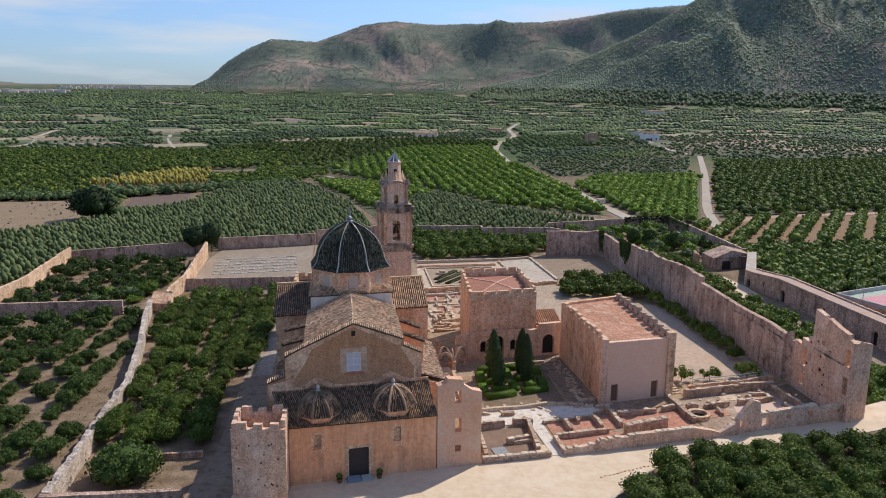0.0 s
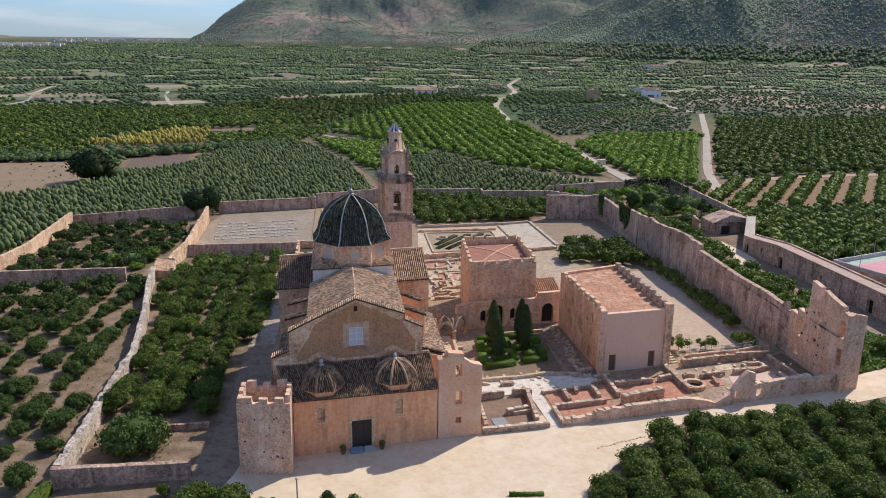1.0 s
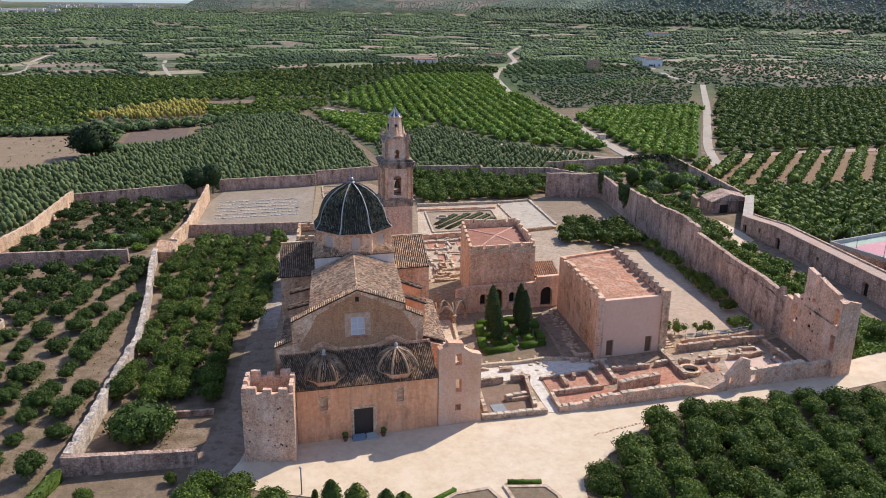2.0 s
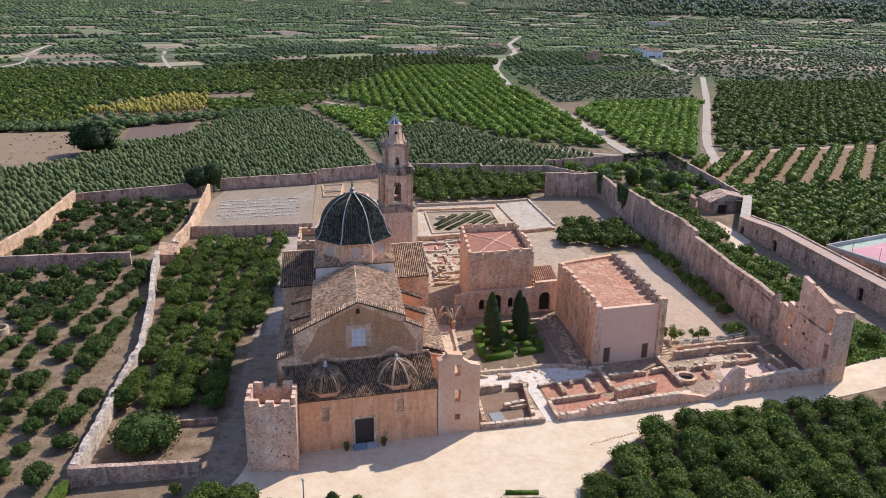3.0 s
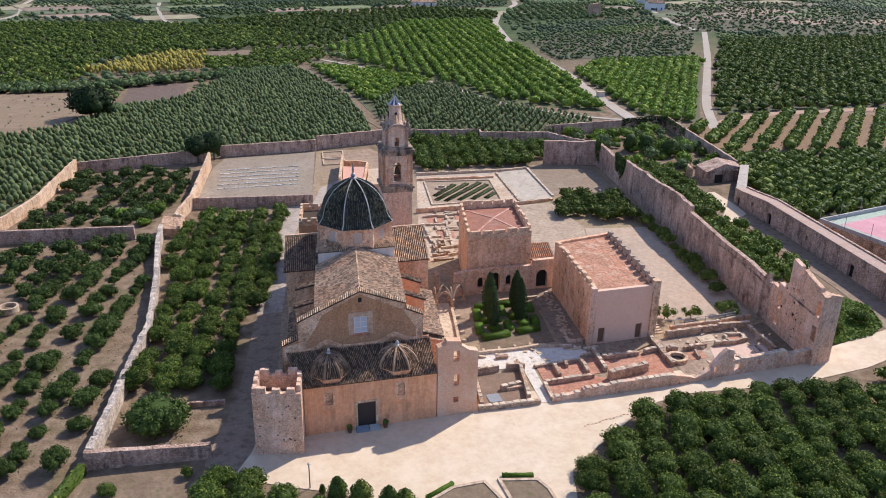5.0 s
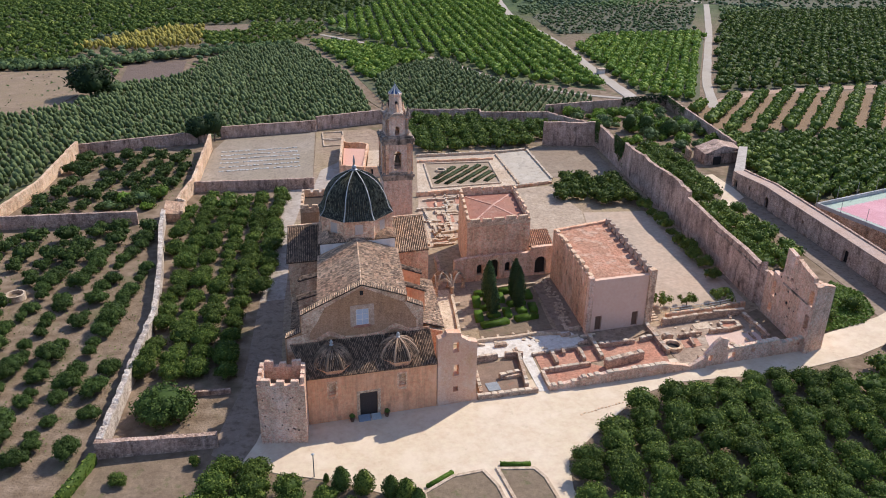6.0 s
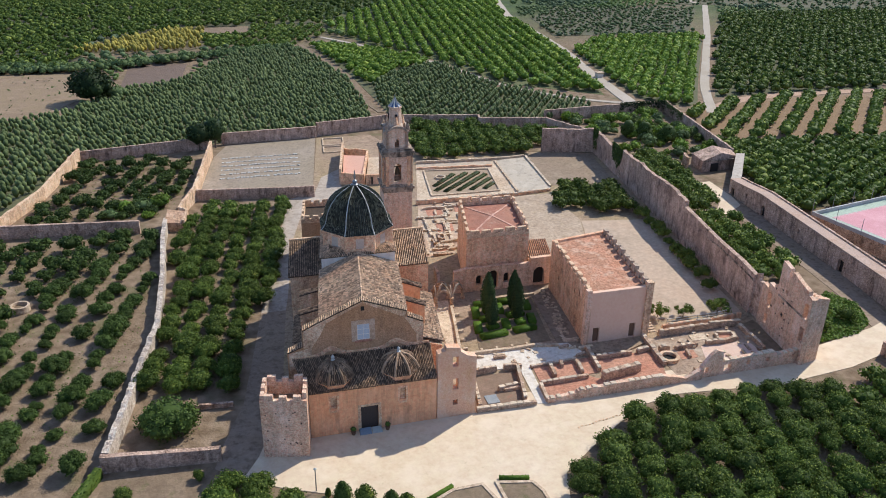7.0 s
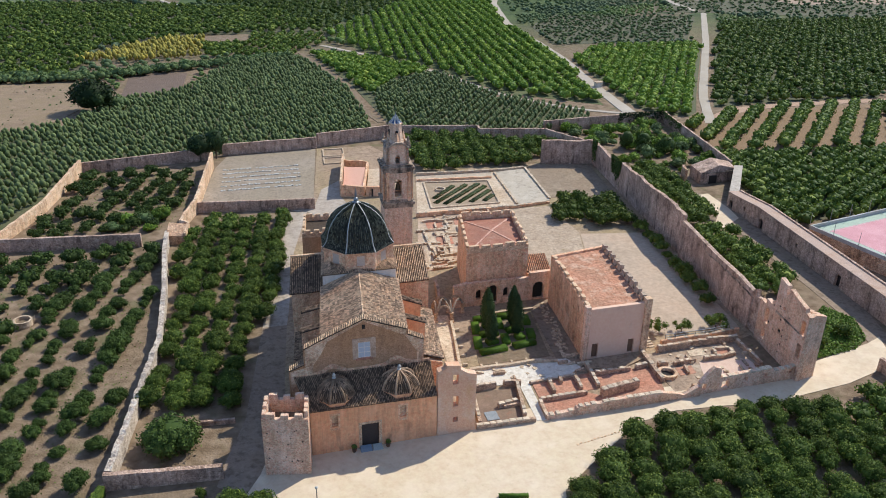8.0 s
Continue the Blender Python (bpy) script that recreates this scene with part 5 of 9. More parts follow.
bm = bmesh.new()
prism(bm, square(BW), -1.2, 19.4)
part("tower_shaft", bm, BRICKM, bell_tower, "plain brick shaft")
for z, h, d in ((19.3, 1.3, 0.42), (26.5, 1.3, 0.42)):
    bm = bmesh.new()
    prism(bm, square(BW + d * 0.4), z - 0.3, z + h * 0.35)
    prism(bm, square(BW + d), z + h * 0.34, z + h * 0.72)
    prism(bm, square(BW + d * 0.3), z + h * 0.71, z + h)
    part("cornice", bm, CORNICE, bell_tower, "black-stained stone cornice")
sq = square(BW - 0.12)
for k in range(4):
    bm = bmesh.new()
    p, q = Vector(sq[k]), Vector(sq[(k + 1) % 4])
    L = (q - p).length
    pierced(bm, p, q, 20.3, [(0, 26.3), (L, 26.3)], 0.7, [(L / 2 - 0.72, L / 2 + 0.72, 21.0, 24.9, True)])
    belfry = part("belfry_wall", bm, BRICKM, bell_tower, "brick belfry wall with an arched opening")
    for s in (0.55, L - 0.55):
        c = p.lerp(q, s / L)
        bm = bmesh.new()
        lathe(bm, (c.x, c.y), [(0.42, 20.3), (0.42, 26.1), (0.52, 26.2), (0.52, 26.4)], 4, math.atan2((q - p).y, (q - p).x) + math.pi / 4)
        part("pilaster", bm, PINKP, belfry)
bm = bmesh.new()
lathe(bm, (BX, BY - 1.6), [(0.62, 22.4), (0.5, 22.7), (0.38, 23.5), (0.2, 23.8), (0.05, 23.9)], 14)
box(bm, BX - 1.0, BX + 1.0, BY - 1.7, BY - 1.5, 23.85, 24.05)
part("bell", bm, BRONZE, bell_tower, "bronze bell hung in the arch")
sq = square(2.2)
for k in range(4):
    bm = bmesh.new()
    p, q = Vector(sq[k]), Vector(sq[(k + 1) % 4])
    L = (q - p).length
    pierced(bm, p, q, 27.3, [(0, 31.0), (L / 2, 31.9), (L, 31.0)], 0.6, [(L / 2 - 0.45, L / 2 + 0.45, 27.9, 29.6, True)])
    part("upper_stage_wall", bm, BRICKM, bell_tower, "upper brick stage with a small arch")
    bm = bmesh.new()
    for i in range(8):
        f0, f1 = i / 8, (i + 1) / 8
        a, b = p.lerp(q, f0), p.lerp(q, f1)
        z0, z1 = 30.9 + 0.95 * math.sin(f0 * math.pi), 30.9 + 0.95 * math.sin(f1 * math.pi)
        o = (Vector((p.x + q.x, p.y + q.y)) / 2 - Vector((BX, BY))).normalized() * 0.4
        hexa(bm, [(a.x + o.x, a.y + o.y, z0), (b.x + o.x, b.y + o.y, z1), (b.x - o.x, b.y - o.y, z1), (a.x - o.x, a.y - o.y, z0), (a.x + o.x, a.y + o.y, z0 + 0.4), (b.x + o.x, b.y + o.y, z1 + 0.4), (b.x - o.x, b.y - o.y, z1 + 0.4), (a.x - o.x, a.y - o.y, z0 + 0.4)])
    part("curved_cornice", bm, CORNICE, bell_tower, "curved stained cornice")
for i, j in ((-1, -1), (1, -1), (1, 1), (-1, 1)):
    bm = bmesh.new()
    lathe(bm, (BX + i * 2.0, BY + j * 2.0), [(0.35, 31.2), (0.32, 32.1), (0.42, 32.2), (0.2, 32.5), (0.25, 32.8), (0.05, 33.3)], 8)
    part("pinnacle", bm, CORNICE, bell_tower)
bm = bmesh.new()
lathe(bm, (BX, BY), [(2.0, 30.8), (1.75, 31.6), (1.45, 32.4), (1.15, 35.2), (1.36, 35.3), (1.36, 35.55), (1.0, 35.6)], 8, math.pi / 8)
part("lantern", bm, BRICKM, bell_tower, "octagonal brick lantern")
for i in range(4):
    a = i * math.pi / 2 - 0.05
    bm = bmesh.new()
    lathe(bm, (BX + 1.42 * math.cos(a), BY + 1.42 * math.sin(a)), [(0.6, 31.5), (0.5, 32.4), (0.3, 33.2), (0.16, 33.8)], 4, a)
    part("scroll_buttress", bm, PINKP, bell_tower)
    a += math.pi / 2
    bm = bmesh.new()
    c, s = math.cos(a), math.sin(a)
    hexa(bm, [(BX + c * r - s * t, BY + s * r + c * t, z) for z in (32.6, 34.2) for r, t in ((1.0, -0.24), (1.4, -0.24), (1.4, 0.24), (1.0, 0.24))])
    part("lantern_opening", bm, VOID, bell_tower)
bm = bmesh.new()
capprof = [(1.25, 35.5), (0.85, 35.85), (0.5, 36.3), (0.22, 36.7), (0.07, 36.95)]
lathe(bm, (BX, BY), capprof, 8, math.pi / 8)
cap = part("cap", bm, BLUEW, bell_tower, "blue glazed-tile pointed cap")
for i in range(8):
    a = math.pi / 8 + i * math.pi / 4
    bm = bmesh.new()
    prev = None
    for r, z in capprof:
        row = [bm.verts.new((BX + (r + d) * math.cos(a) - s * math.sin(a), BY + (r + d) * math.sin(a) + s * math.cos(a), z + d)) for s, d in ((-0.14, -0.02), (0, 0.12), (0.14, -0.02))]
        if prev:
            for k in range(2):
                bm.faces.new((prev[k], prev[k + 1], row[k + 1], row[k]))
        prev = row
    part("cap_rib", bm, RIBM, cap, "white glazed rib")
bm = bmesh.new()
lathe(bm, (BX, BY), [(0.1, 36.85), (0.2, 37.05), (0.08, 37.25), (0.03, 37.8)], 8)
part("finial", bm, IRON, bell_tower)

# ---- stub wall beside the front ----
stub = thing("old_wall_stub", "tall stump of an older wall with blocked and open windows", "wall", at=(13, 1, 0))
bm = bmesh.new()
pierced(bm, (10.3, -0.12), (16.3, -0.12), -0.6, [(0, 11.6), (1.2, 11.9), (1.3, 12.5), (3.4, 12.2), (3.5, 11.5), (4.6, 10.7), (6, 10.3)], 1.2, [(2.3, 3.2, 9.0, 10.7, False), (2.4, 3.25, 5.0, 6.9, False), (2.4, 3.2, 2.2, 3.1, False)])
part("stub_masonry", bm, surface("patched_plaster", ((0.68, 0.385, 0.235), (0.78, 0.48, 0.33), (0.70, 0.42, 0.28)), mid=0.35, fine=3, stain=(0.62, 0.36, 0.18), stain_at=0.56, rubble=0.08, bump=0.3, bleach=(0.72, 0.56, 0.43), grain=0.3), stub)
bm = bmesh.new()
run_wall(bm, [(15.9, 1.0, 9.6), (16.3, 3, 7.5), (16.8, 6, 5.2), (17.0, 8, 4.8)], 0.8, 0.3, 0.7, 0.4, 31)
part("stub_return", bm, RUBBLE, stub)

# ---- chapter house and cloister ----
C = [(27.0, 40.0), (40.0, 39.8), (43.0, 57.2), (30.6, 57.8)]
chapter = thing("chapter_house", "square crenellated chapter house of pinkish stone with a low red roof", "building", at=(35, 48, 0))
bm = bmesh.new()
prism(bm, C, -0.8, 11.0)
part("chapter_wall", bm, PINKP, chapter)
bm = bmesh.new()
ring(bm, C, inset(C, 0.55), 10.98, 11.9)
part("parapet", bm, CREAM, chapter)
bm = bmesh.new()
i4 = inset(C, 0.53)
cx, cy = sum(p[0] for p in C) / 4, sum(p[1] for p in C) / 4
v = [bm.verts.new((*p, 11.0)) for p in i4] + [bm.verts.new((cx, cy, 11.75))]
for k in range(4):
    bm.faces.new((v[k], v[(k + 1) % 4], v[4]))
roof = part("roof_deck", bm, surface("deep_red_brick_roof", ((0.30, 0.125, 0.085), (0.38, 0.175, 0.12), (0.33, 0.17, 0.12)), mid=0.6, fine=3, stain=(0.46, 0.30, 0.22), stain_at=0.58, grain=0.5), chapter, "low red brick hipped roof")
bm = bmesh.new()
for p in i4:
    d = (Vector((cx, cy)) - Vector(p)).normalized()
    n = Vector((-d.y, d.x)) * 0.22
    q = Vector(p).lerp(Vector((cx, cy)), 0.12)
    hexa(bm, [(q.x - n.x, q.y - n.y, 10.95), (q.x + n.x, q.y + n.y, 10.95), (cx + n.x, cy + n.y, 11.6), (cx - n.x, cy - n.y, 11.6), (q.x - n.x, q.y - n.y, 11.17), (q.x + n.x, q.y + n.y, 11.17), (cx + n.x, cy + n.y, 11.83), (cx - n.x, cy - n.y, 11.83)])
part("hip_bands", bm, surface("salmon_mortar", ((0.55, 0.31, 0.235), (0.66, 0.42, 0.33), (0.48, 0.25, 0.18)), mid=0.9, fine=3, stain=(0.34, 0.16, 0.11), stain_at=0.5, grain=0.5), roof, "salmon mortar bands on the hips")
for k, n in enumerate((5, 6, 5, 6)):
    i = inset(C, 0.28)
    merlons(chapter, i[k], i[(k + 1) % 4], 11.9, n, 1.95, 0.85, 0.56, CREAM, 70 + k)

cloister = thing("cloister_front", "ruined cloister wall with pointed arches before the chapter house", "ruin", at=(34, 38.5, 0))
bm = bmesh.new()
pierced(bm, (24.2, 38.7), (45.2, 38.4), -0.5, [(0, 4.6), (2.2, 5.0), (10, 5.1), (16.0, 5.0), (16.1, 6.0), (21, 6.1)], 0.9, [(7.0, 9.2, 0, 4.2, True), (4.6, 5.8, 1.2, 3.4, True), (10.4, 11.6, 1.2, 3.4, True), (16.8, 19.2, 0, 3.9, True)])
part("arcade_wall", bm, TOWERM, cloister)
# Dark panels added behind the arches to act as their inner shade.
bm = bmesh.new()
box(bm, 28.5, 37, 39.62, 39.76, 0, 4.4)
box(bm, 40.5, 44.5, 39.3, 39.36, 0, 4.2)
part("dark_interior", bm, VOID, cloister)
bm = bmesh.new()
for x0, x1, x2, zt in ((31.0, 31.3, 33.5, 4.5),):
    for i in range(10):
        a0, a1 = math.pi * i / 10, math.pi * (i + 1) / 10
        c, r = 32.3, 1.32
        q = [(c - (r + d) * math.cos(a), 38.4, 2.9 + (r + d) * 1.05 * math.sin(a)) for a in (a0, a1) for d in (0, 0.35)]
        hexa(bm, [q[0], q[2], (q[2][0], 38.75, q[2][2]), (q[0][0], 38.75, q[0][2]), q[1], q[3], (q[3][0], 38.75, q[3][2]), (q[1][0], 38.75, q[1][2])])
part("arch_moulding", bm, CREAM, cloister, "pale carved arch moulding")
bm = bmesh.new()
prism(bm, [(40.2, 39.9), (45.4, 39.4), (46.8, 47), (41.6, 47.4)], -0.5, [5.2, 5.2, 6.0, 6.0])
part("side_room", bm, PINKP, cloister)
bm = bmesh.new()
tiles(bm, (41.8, 46.8, 6.3), (46.6, 46.4, 6.3), (45.4, 40, 5.5), (40.3, 40.4, 5.5), 0.36, 1.0, 0.09, 80)
part("side_room_roof", bm, TERRA, cloister, "terracotta side roof")
bm = bmesh.new()
run_wall(bm, [(41.8, 47.2, 7.6), (44, 56, 7.2), (45.6, 62, 6.2)], 0.8, 0.2, 1.0, 0.5, 82)
part("side_wall", bm, CREAM, cloister)


def arch(bm, a, b, z0, z1, w, pointed=1.15, n=8):
    """A free-standing stone arch from a to b with springing z0 and crown z1."""
    a, b = Vector(a), Vector(b)
    d = (b - a).normalized()
    nn = Vector((-d.y, d.x)) * w / 2
    L = (b - a).length
    prev = None
    for i in range(n + 1):
        f = i / n
        s = f * L
        h = z0 + (z1 - z0) * (1 - abs(2 * f - 1) ** 1.9) ** (1 / pointed)
        t = 0.2 + 0.1 * abs(2 * f - 1)
        p = a + d * s
        row = [bm.verts.new((p.x + nn.x, p.y + nn.y, h - t)), bm.verts.new((p.x - nn.x, p.y - nn.y, h - t)), bm.verts.new((p.x - nn.x, p.y - nn.y, h + t)), bm.verts.new((p.x + nn.x, p.y + nn.y, h + t))]
        if prev:
            for k in range(4):
                bm.faces.new((prev[k], prev[(k + 1) % 4], row[(k + 1) % 4], row[k]))
        else:
            bm.faces.new(row[::-1])
        prev = row
    bm.faces.new(prev)


PIERS = [(19.6, 37.5), (22.6, 37.2), (25.4, 36.6), (19.2, 33.8), (22.2, 33.3)]
for x, y in PIERS:
    bm = bmesh.new()
    lathe(bm, (x, y), [(0.5, -0.4), (0.5, 0.3), (0.33, 0.4), (0.33, 1.7), (0.46, 1.9), (0.42, 2.1)], 8)
    part("pier", bm, RUBBLE, cloister, "octagonal stone pier")
for i, j, zc in ((0, 1, 3.7), (1, 2, 3.7), (3, 4, 3.6), (0, 3, 3.6), (1, 4, 3.6), (0, 4, 4.1), (1, 3, 4.1), (2, 4, 3.9)):
    bm = bmesh.new()
    arch(bm, PIERS[i], PIERS[j], 1.9, zc, 0.20)
    part("vault_rib", bm, CORNICE, cloister, "slender ruined vault rib")
bm = bmesh.new()
run_wall(bm, [(22.0, 33.0, 0.7), (21.0, 27, 0.7), (19.6, 20, 0.7), (18.9, 15.8, 0.8)], 0.5, 0.06, 1.0, 0.3, 83)
part("west_walk_wall", bm, PALEFLOOR, cloister, "low pale wall of the west walk")
for y in (17.5, 20.5, 23.5, 26.5, 29.5):
    bm = bmesh.new()
    x = 18.9 + (y - 15.8) * 0.165 + 0.6
    box(bm, x, x + 0.9, y, y + 0.35, -0.1, 0.5)
    part("pier_stump", bm, PALEFLOOR, cloister)
bm = bmesh.new()
run_wall(bm, [(27.5, 34.0, 0.6), (34, 34.2, 0.6), (39.5, 34.2, 0.6)], 0.45, 0.06, 1.0, 0.3, 84)
part("north_walk_wall", bm, PALEFLOOR, cloister)
bm = bmesh.new()
run_wall(bm, [(20.5, 15.7, 0.7), (32.5, 15.6, 0.7), (36.6, 14.9, 0.5)], 0.55, 0.08, 1.0, 0.3, 85)
part("south_walk_wall", bm, PALEFLOOR, cloister)
for x in (22.6, 25.4, 28.2, 31.0):
    bm = bmesh.new()
    box(bm, x, x + 0.4, 16.0, 16.7, -0.1, 0.65)
    part("pier_stump", bm, PALEFLOOR, cloister)
area("cloister_walk_floor", [(19.4, 36.5), (22.2, 36), (20.9, 27), (18.7, 15.9), (17.2, 16.5), (18.0, 27)], PALEFLOOR, "pale stone floor of the west walk", "floor", 0.14, 10)
area("white_paving", [(19.4, 10.4), (20.6, 15.6), (36.5, 15.7), (38.5, 15.4), (39.9, 12.2), (37.2, 10.6), (29.2, 10.0), (28.7, 4.6), (28.3, -0.5), (26.6, -0.4), (27.2, 8.0), (27.6, 10.3)], MARBLE, "bright white stone paving", "floor", 0.15, 10)
area("cloister_garden_soil", [(22.6, 17), (36, 17), (38.6, 33.5), (26, 33.5)], SOIL, "brown earth of the cloister garden", "bed", 0.10, 10)
area("cloister_east_floor", [(36.5, 13), (40.8, 13.5), (44.6, 38), (39.4, 38)], LANE, "earth passage beside the refectory", "passage", 0.11, 10)

# clipped hedges of the garden
garden_rows = ((24.0, 20.6, 29.2, 21.2), (30.6, 21.3, 35.0, 21.8), (35.0, 23.2, 35.6, 26.2), (36.0, 28.4, 36.5, 31.4), (34.6, 32.4, 31.4, 32.4), (29.6, 32.4, 26.4, 32.4), (26.2, 31.0, 25.4, 27.4), (24.9, 25.6, 24.2, 22.2), (25.8, 26.6, 29.4, 26.8), (31.2, 26.9, 34.6, 27.2), (29.8, 22.6, 30.2, 25.4), (30.4, 28.2, 30.9, 31.4), (26.2, 23.6, 28.4, 23.9), (32, 24.2, 33.8, 24.3), (27.4, 29.6, 29.2, 29.8), (33, 30, 34.8, 30.1))

# ---- refectory ----
W = [(41.2, 14.2), (52.9, 14.2), (56.2, 38.6), (43.6, 36.4)]
refectory = thing("refectory", "long pale plastered refectory with crenellated sides and a flat terracotta roof", "building", at=(48, 26, 0))
bm = bmesh.new()
pierced(bm, W[0], W[1], -0.5, [(0, 10.25), (11.7, 10.25)], 0.7, [(1.5, 2.75, 0.35, 3.2, False), (8.6, 9.8, 0.35, 3.2, False)])
fw = part("end_wall", bm, surface("pale_pink_render", ((0.72, 0.475, 0.345), (0.76, 0.51, 0.38), (0.74, 0.49, 0.355)), big=0.2, mid=0.3, fine=2, stain=(0.62, 0.42, 0.33), stain_at=0.6, bump=0.05, grain=0.15), refectory, "smooth pale pink rendered end wall")
for s in (1.5, 8.6):
    bm = bmesh.new()
    box(bm, 41.2 + s + 0.02, 41.2 + s + 1.22, 14.55, 14.65, 0.3, 3.18)
    part("door", bm, WOOD, fw, "brown timber door")
lw = Vector(W[3]) - Vector(W[0])
bm = bmesh.new()
L = lw.length
pierced(bm, W[3], W[0], -0.5, [(0, 10.6), (L, 10.3)], 0.7, [(L - 6.4, L - 5.2, 0.2, 2.9, True), (3, 3.5, 6.4, 7.4, False), (5.5, 6.0, 4.6, 5.6, False), (7.0, 7.5, 7.0, 8.0, False), (9.2, 9.7, 5.2, 6.2, False), (11.2, 11.7, 7.2, 8.2, False), (12.6, 13.1, 3.6, 4.4, False), (14.8, 15.3, 6.6, 7.6, False), (17.4, 17.9, 7.2, 8.6, False), (8.6, 9.1, 2.6, 3.3, False)])
part("side_wall", bm, PINKP, refectory, "pink plastered side wall with small windows")
bm = bmesh.new()
rw = (Vector(W[2]) - Vector(W[1])).length
pierced(bm, W[1], W[2], -0.5, [(0, 10.3), (rw, 10.6)], 0.7, [(2, 2.5, 5, 6, False), (3, 3.6, 2.6, 3.6, False)])
part("side_wall", bm, PINKP, refectory)
bm = bmesh.new()
pierced(bm, W[2], W[3], -0.5, [(0, 10.6), ((Vector(W[3]) - Vector(W[2])).length, 10.6)], 0.7, [])
part("back_wall", bm, PINKP, refectory)
bm = bmesh.new()
prism(bm, inset(W, 0.68), 0.1, [9.9, 9.9, 10.2, 10.2])
part("roof_deck", bm, TERRA, refectory, "weathered terracotta roof deck")
i = inset(W, 0.4)
merlons(refectory, i[3], i[0], 10.35, 9, 1.5, 0.75, 0.75, CREAM, 91)
merlons(refectory, i[1], i[2], 10.35, 10, 1.45, 1.15, 0.85, CORNICE, 92)
bm = bmesh.new()
box(bm, 52.3, 53.5, 13.75, 14.9, -0.4, 11.2)
part("corner_pier", bm, CREAM, refectory, "stone corner pier")
bm = bmesh.new()
box(bm, 40.85, 41.75, 13.9, 14.9, -0.4, 10.9)
part("corner_pier", bm, TOWERM, refectory)
area("refectory_terrace", [(41.4, 13.9), (53.2, 14.2), (52.9, 12.2), (47.7, 10.2), (41.2, 10.9)], YARD, "earthen apron before the refectory", "terrace", 0.3, 10)

# ---- excavated rooms ----
digs = thing("excavated_rooms", "low excavated walls of vanished monastery rooms", "ruin", at=(40, 8, 0))


cap_mesh = bpy.data.meshes.new("cap_stone")
bm = bmesh.new()
hexa(bm, [(-0.36, -0.5, -0.1), (0.36, -0.5, -0.1), (0.36, 0.5, -0.1), (-0.36, 0.5, -0.1), (-0.34, -0.47, 0.13), (0.34, -0.48, 0.11), (0.33, 0.47, 0.12), (-0.34, 0.46, 0.14)])
bm.to_mesh(cap_mesh)
bm.free()
cap_mesh.materials.append(surface("weathered_cap_stone", ((0.50, 0.40, 0.30), (0.66, 0.55, 0.43), (0.57, 0.45, 0.335)), mid=0.8, fine=4, stain=(0.30, 0.235, 0.175), stain_at=0.58, bump=0.3, pits=0.5, vary=0.22))


def caps(parent, a, b, za, zb, width, seed, gone=0.26):
    """Pale capping stones along a wall head from a to b, some of them lost."""
    rnd = random.Random(seed)
    a, b = Vector(a), Vector(b)
    d = b - a
    n = max(1, int(d.length / 1.05))
    for i in range(n):
        if rnd.random() < gone:
            continue
        f = (i + 0.5) / n
        p = a.lerp(b, f)
        ob = new("cap_stone", cap_mesh)
        ob.parent = parent
        ob.matrix_local = Matrix.Translation((p.x - parent.location.x, p.y - parent.location.y, ground_z(p.x, p.y) + za + (zb - za) * f + rnd.uniform(-0.05, 0.06) - parent.location.z)) @ Matrix.Rotation(math.atan2(d.y, d.x) + rnd.uniform(-0.06, 0.06), 4, "Z") @ Matrix.Diagonal((rnd.uniform(0.9, 1.5), width * rnd.uniform(0.9, 1.12), rnd.uniform(0.8, 1.3), 1))


def low_walls(rows, height, thick, material, label, seed):
    for k, (x0, y0, x1, y1) in enumerate(rows):
        bm = bmesh.new()
        run_wall(bm, [(x0, y0, height), ((x0 + x1) / 2, (y0 + y1) / 2, height * 1.08), (x1, y1, height * 0.92)], thick, 0.045, 0.9, 0.3, seed + k)
        part("low_wall", bm, material, digs, label)
        caps(digs, (x0, y0), (x1, y1), height, height * 0.95, thick * 1.02, seed + k)


DIRTYR = surface("dirty_rubble", ((0.40, 0.27, 0.185), (0.56, 0.40, 0.285), (0.47, 0.325, 0.23)), mid=0.6, fine=3.0, stain=(0.20, 0.14, 0.105), stain_at=0.54, rubble=0.4, rubble_scale=2.6, bump=0.5, grain=0.5, grime=0.6, pits=0.7)
low_walls(((18.9, 9.8, 23.3, 10.1), (24.6, 10.1, 27.6, 9.6), (18.8, 9.5, 17.4, 0.6), (26.8, 9.4, 24.9, 0.6)), 1.15, 0.55, DIRTYR, "pale capped wall of the sunken room", 100)
low_walls(((16.6, 0.0, 26.3, -0.4), (21.7, 4.4, 25.4, 5.0)), 0.85, 0.6, DIRTYR, "low wall of the sunken room", 105)
low_walls(((28.9, 4.2, 37.4, 4.4), (28.8, 4.0, 28.3, -0.4), (32.5, 9.2, 32.2, 5.8), (37.4, 9.2, 37.0, 5.7), (34.7, 9.6, 34.4, 8.2)), 0.85, 0.55, DIRTYR, "low excavated wall", 110)
low_walls(((29.2, 9.5, 37.8, 9.9),), 0.5, 0.5, DIRTYR, "low rubble wall", 120)
low_walls(((39.5, 3.2, 46.8, 4.4),), 1.6, 0.95, DIRTYR, "thick rubble wall core", 125)
low_walls(((41.0, 12.6, 40.1, 5.6), (41.1, 9.3, 47.9, 9.2), (49.0, 9.3, 51.4, 9.6)), 0.85, 0.6, DIRTYR, "low rubble wall", 130)
low_walls(((52.5, 13.6, 51.9, 7.6), (51.8, 7.4, 51.6, 4.4), (53.2, 9.0, 55.1, 9.0)), 1.0, 0.75, DIRTYR, "thick low wall beside the well", 140)
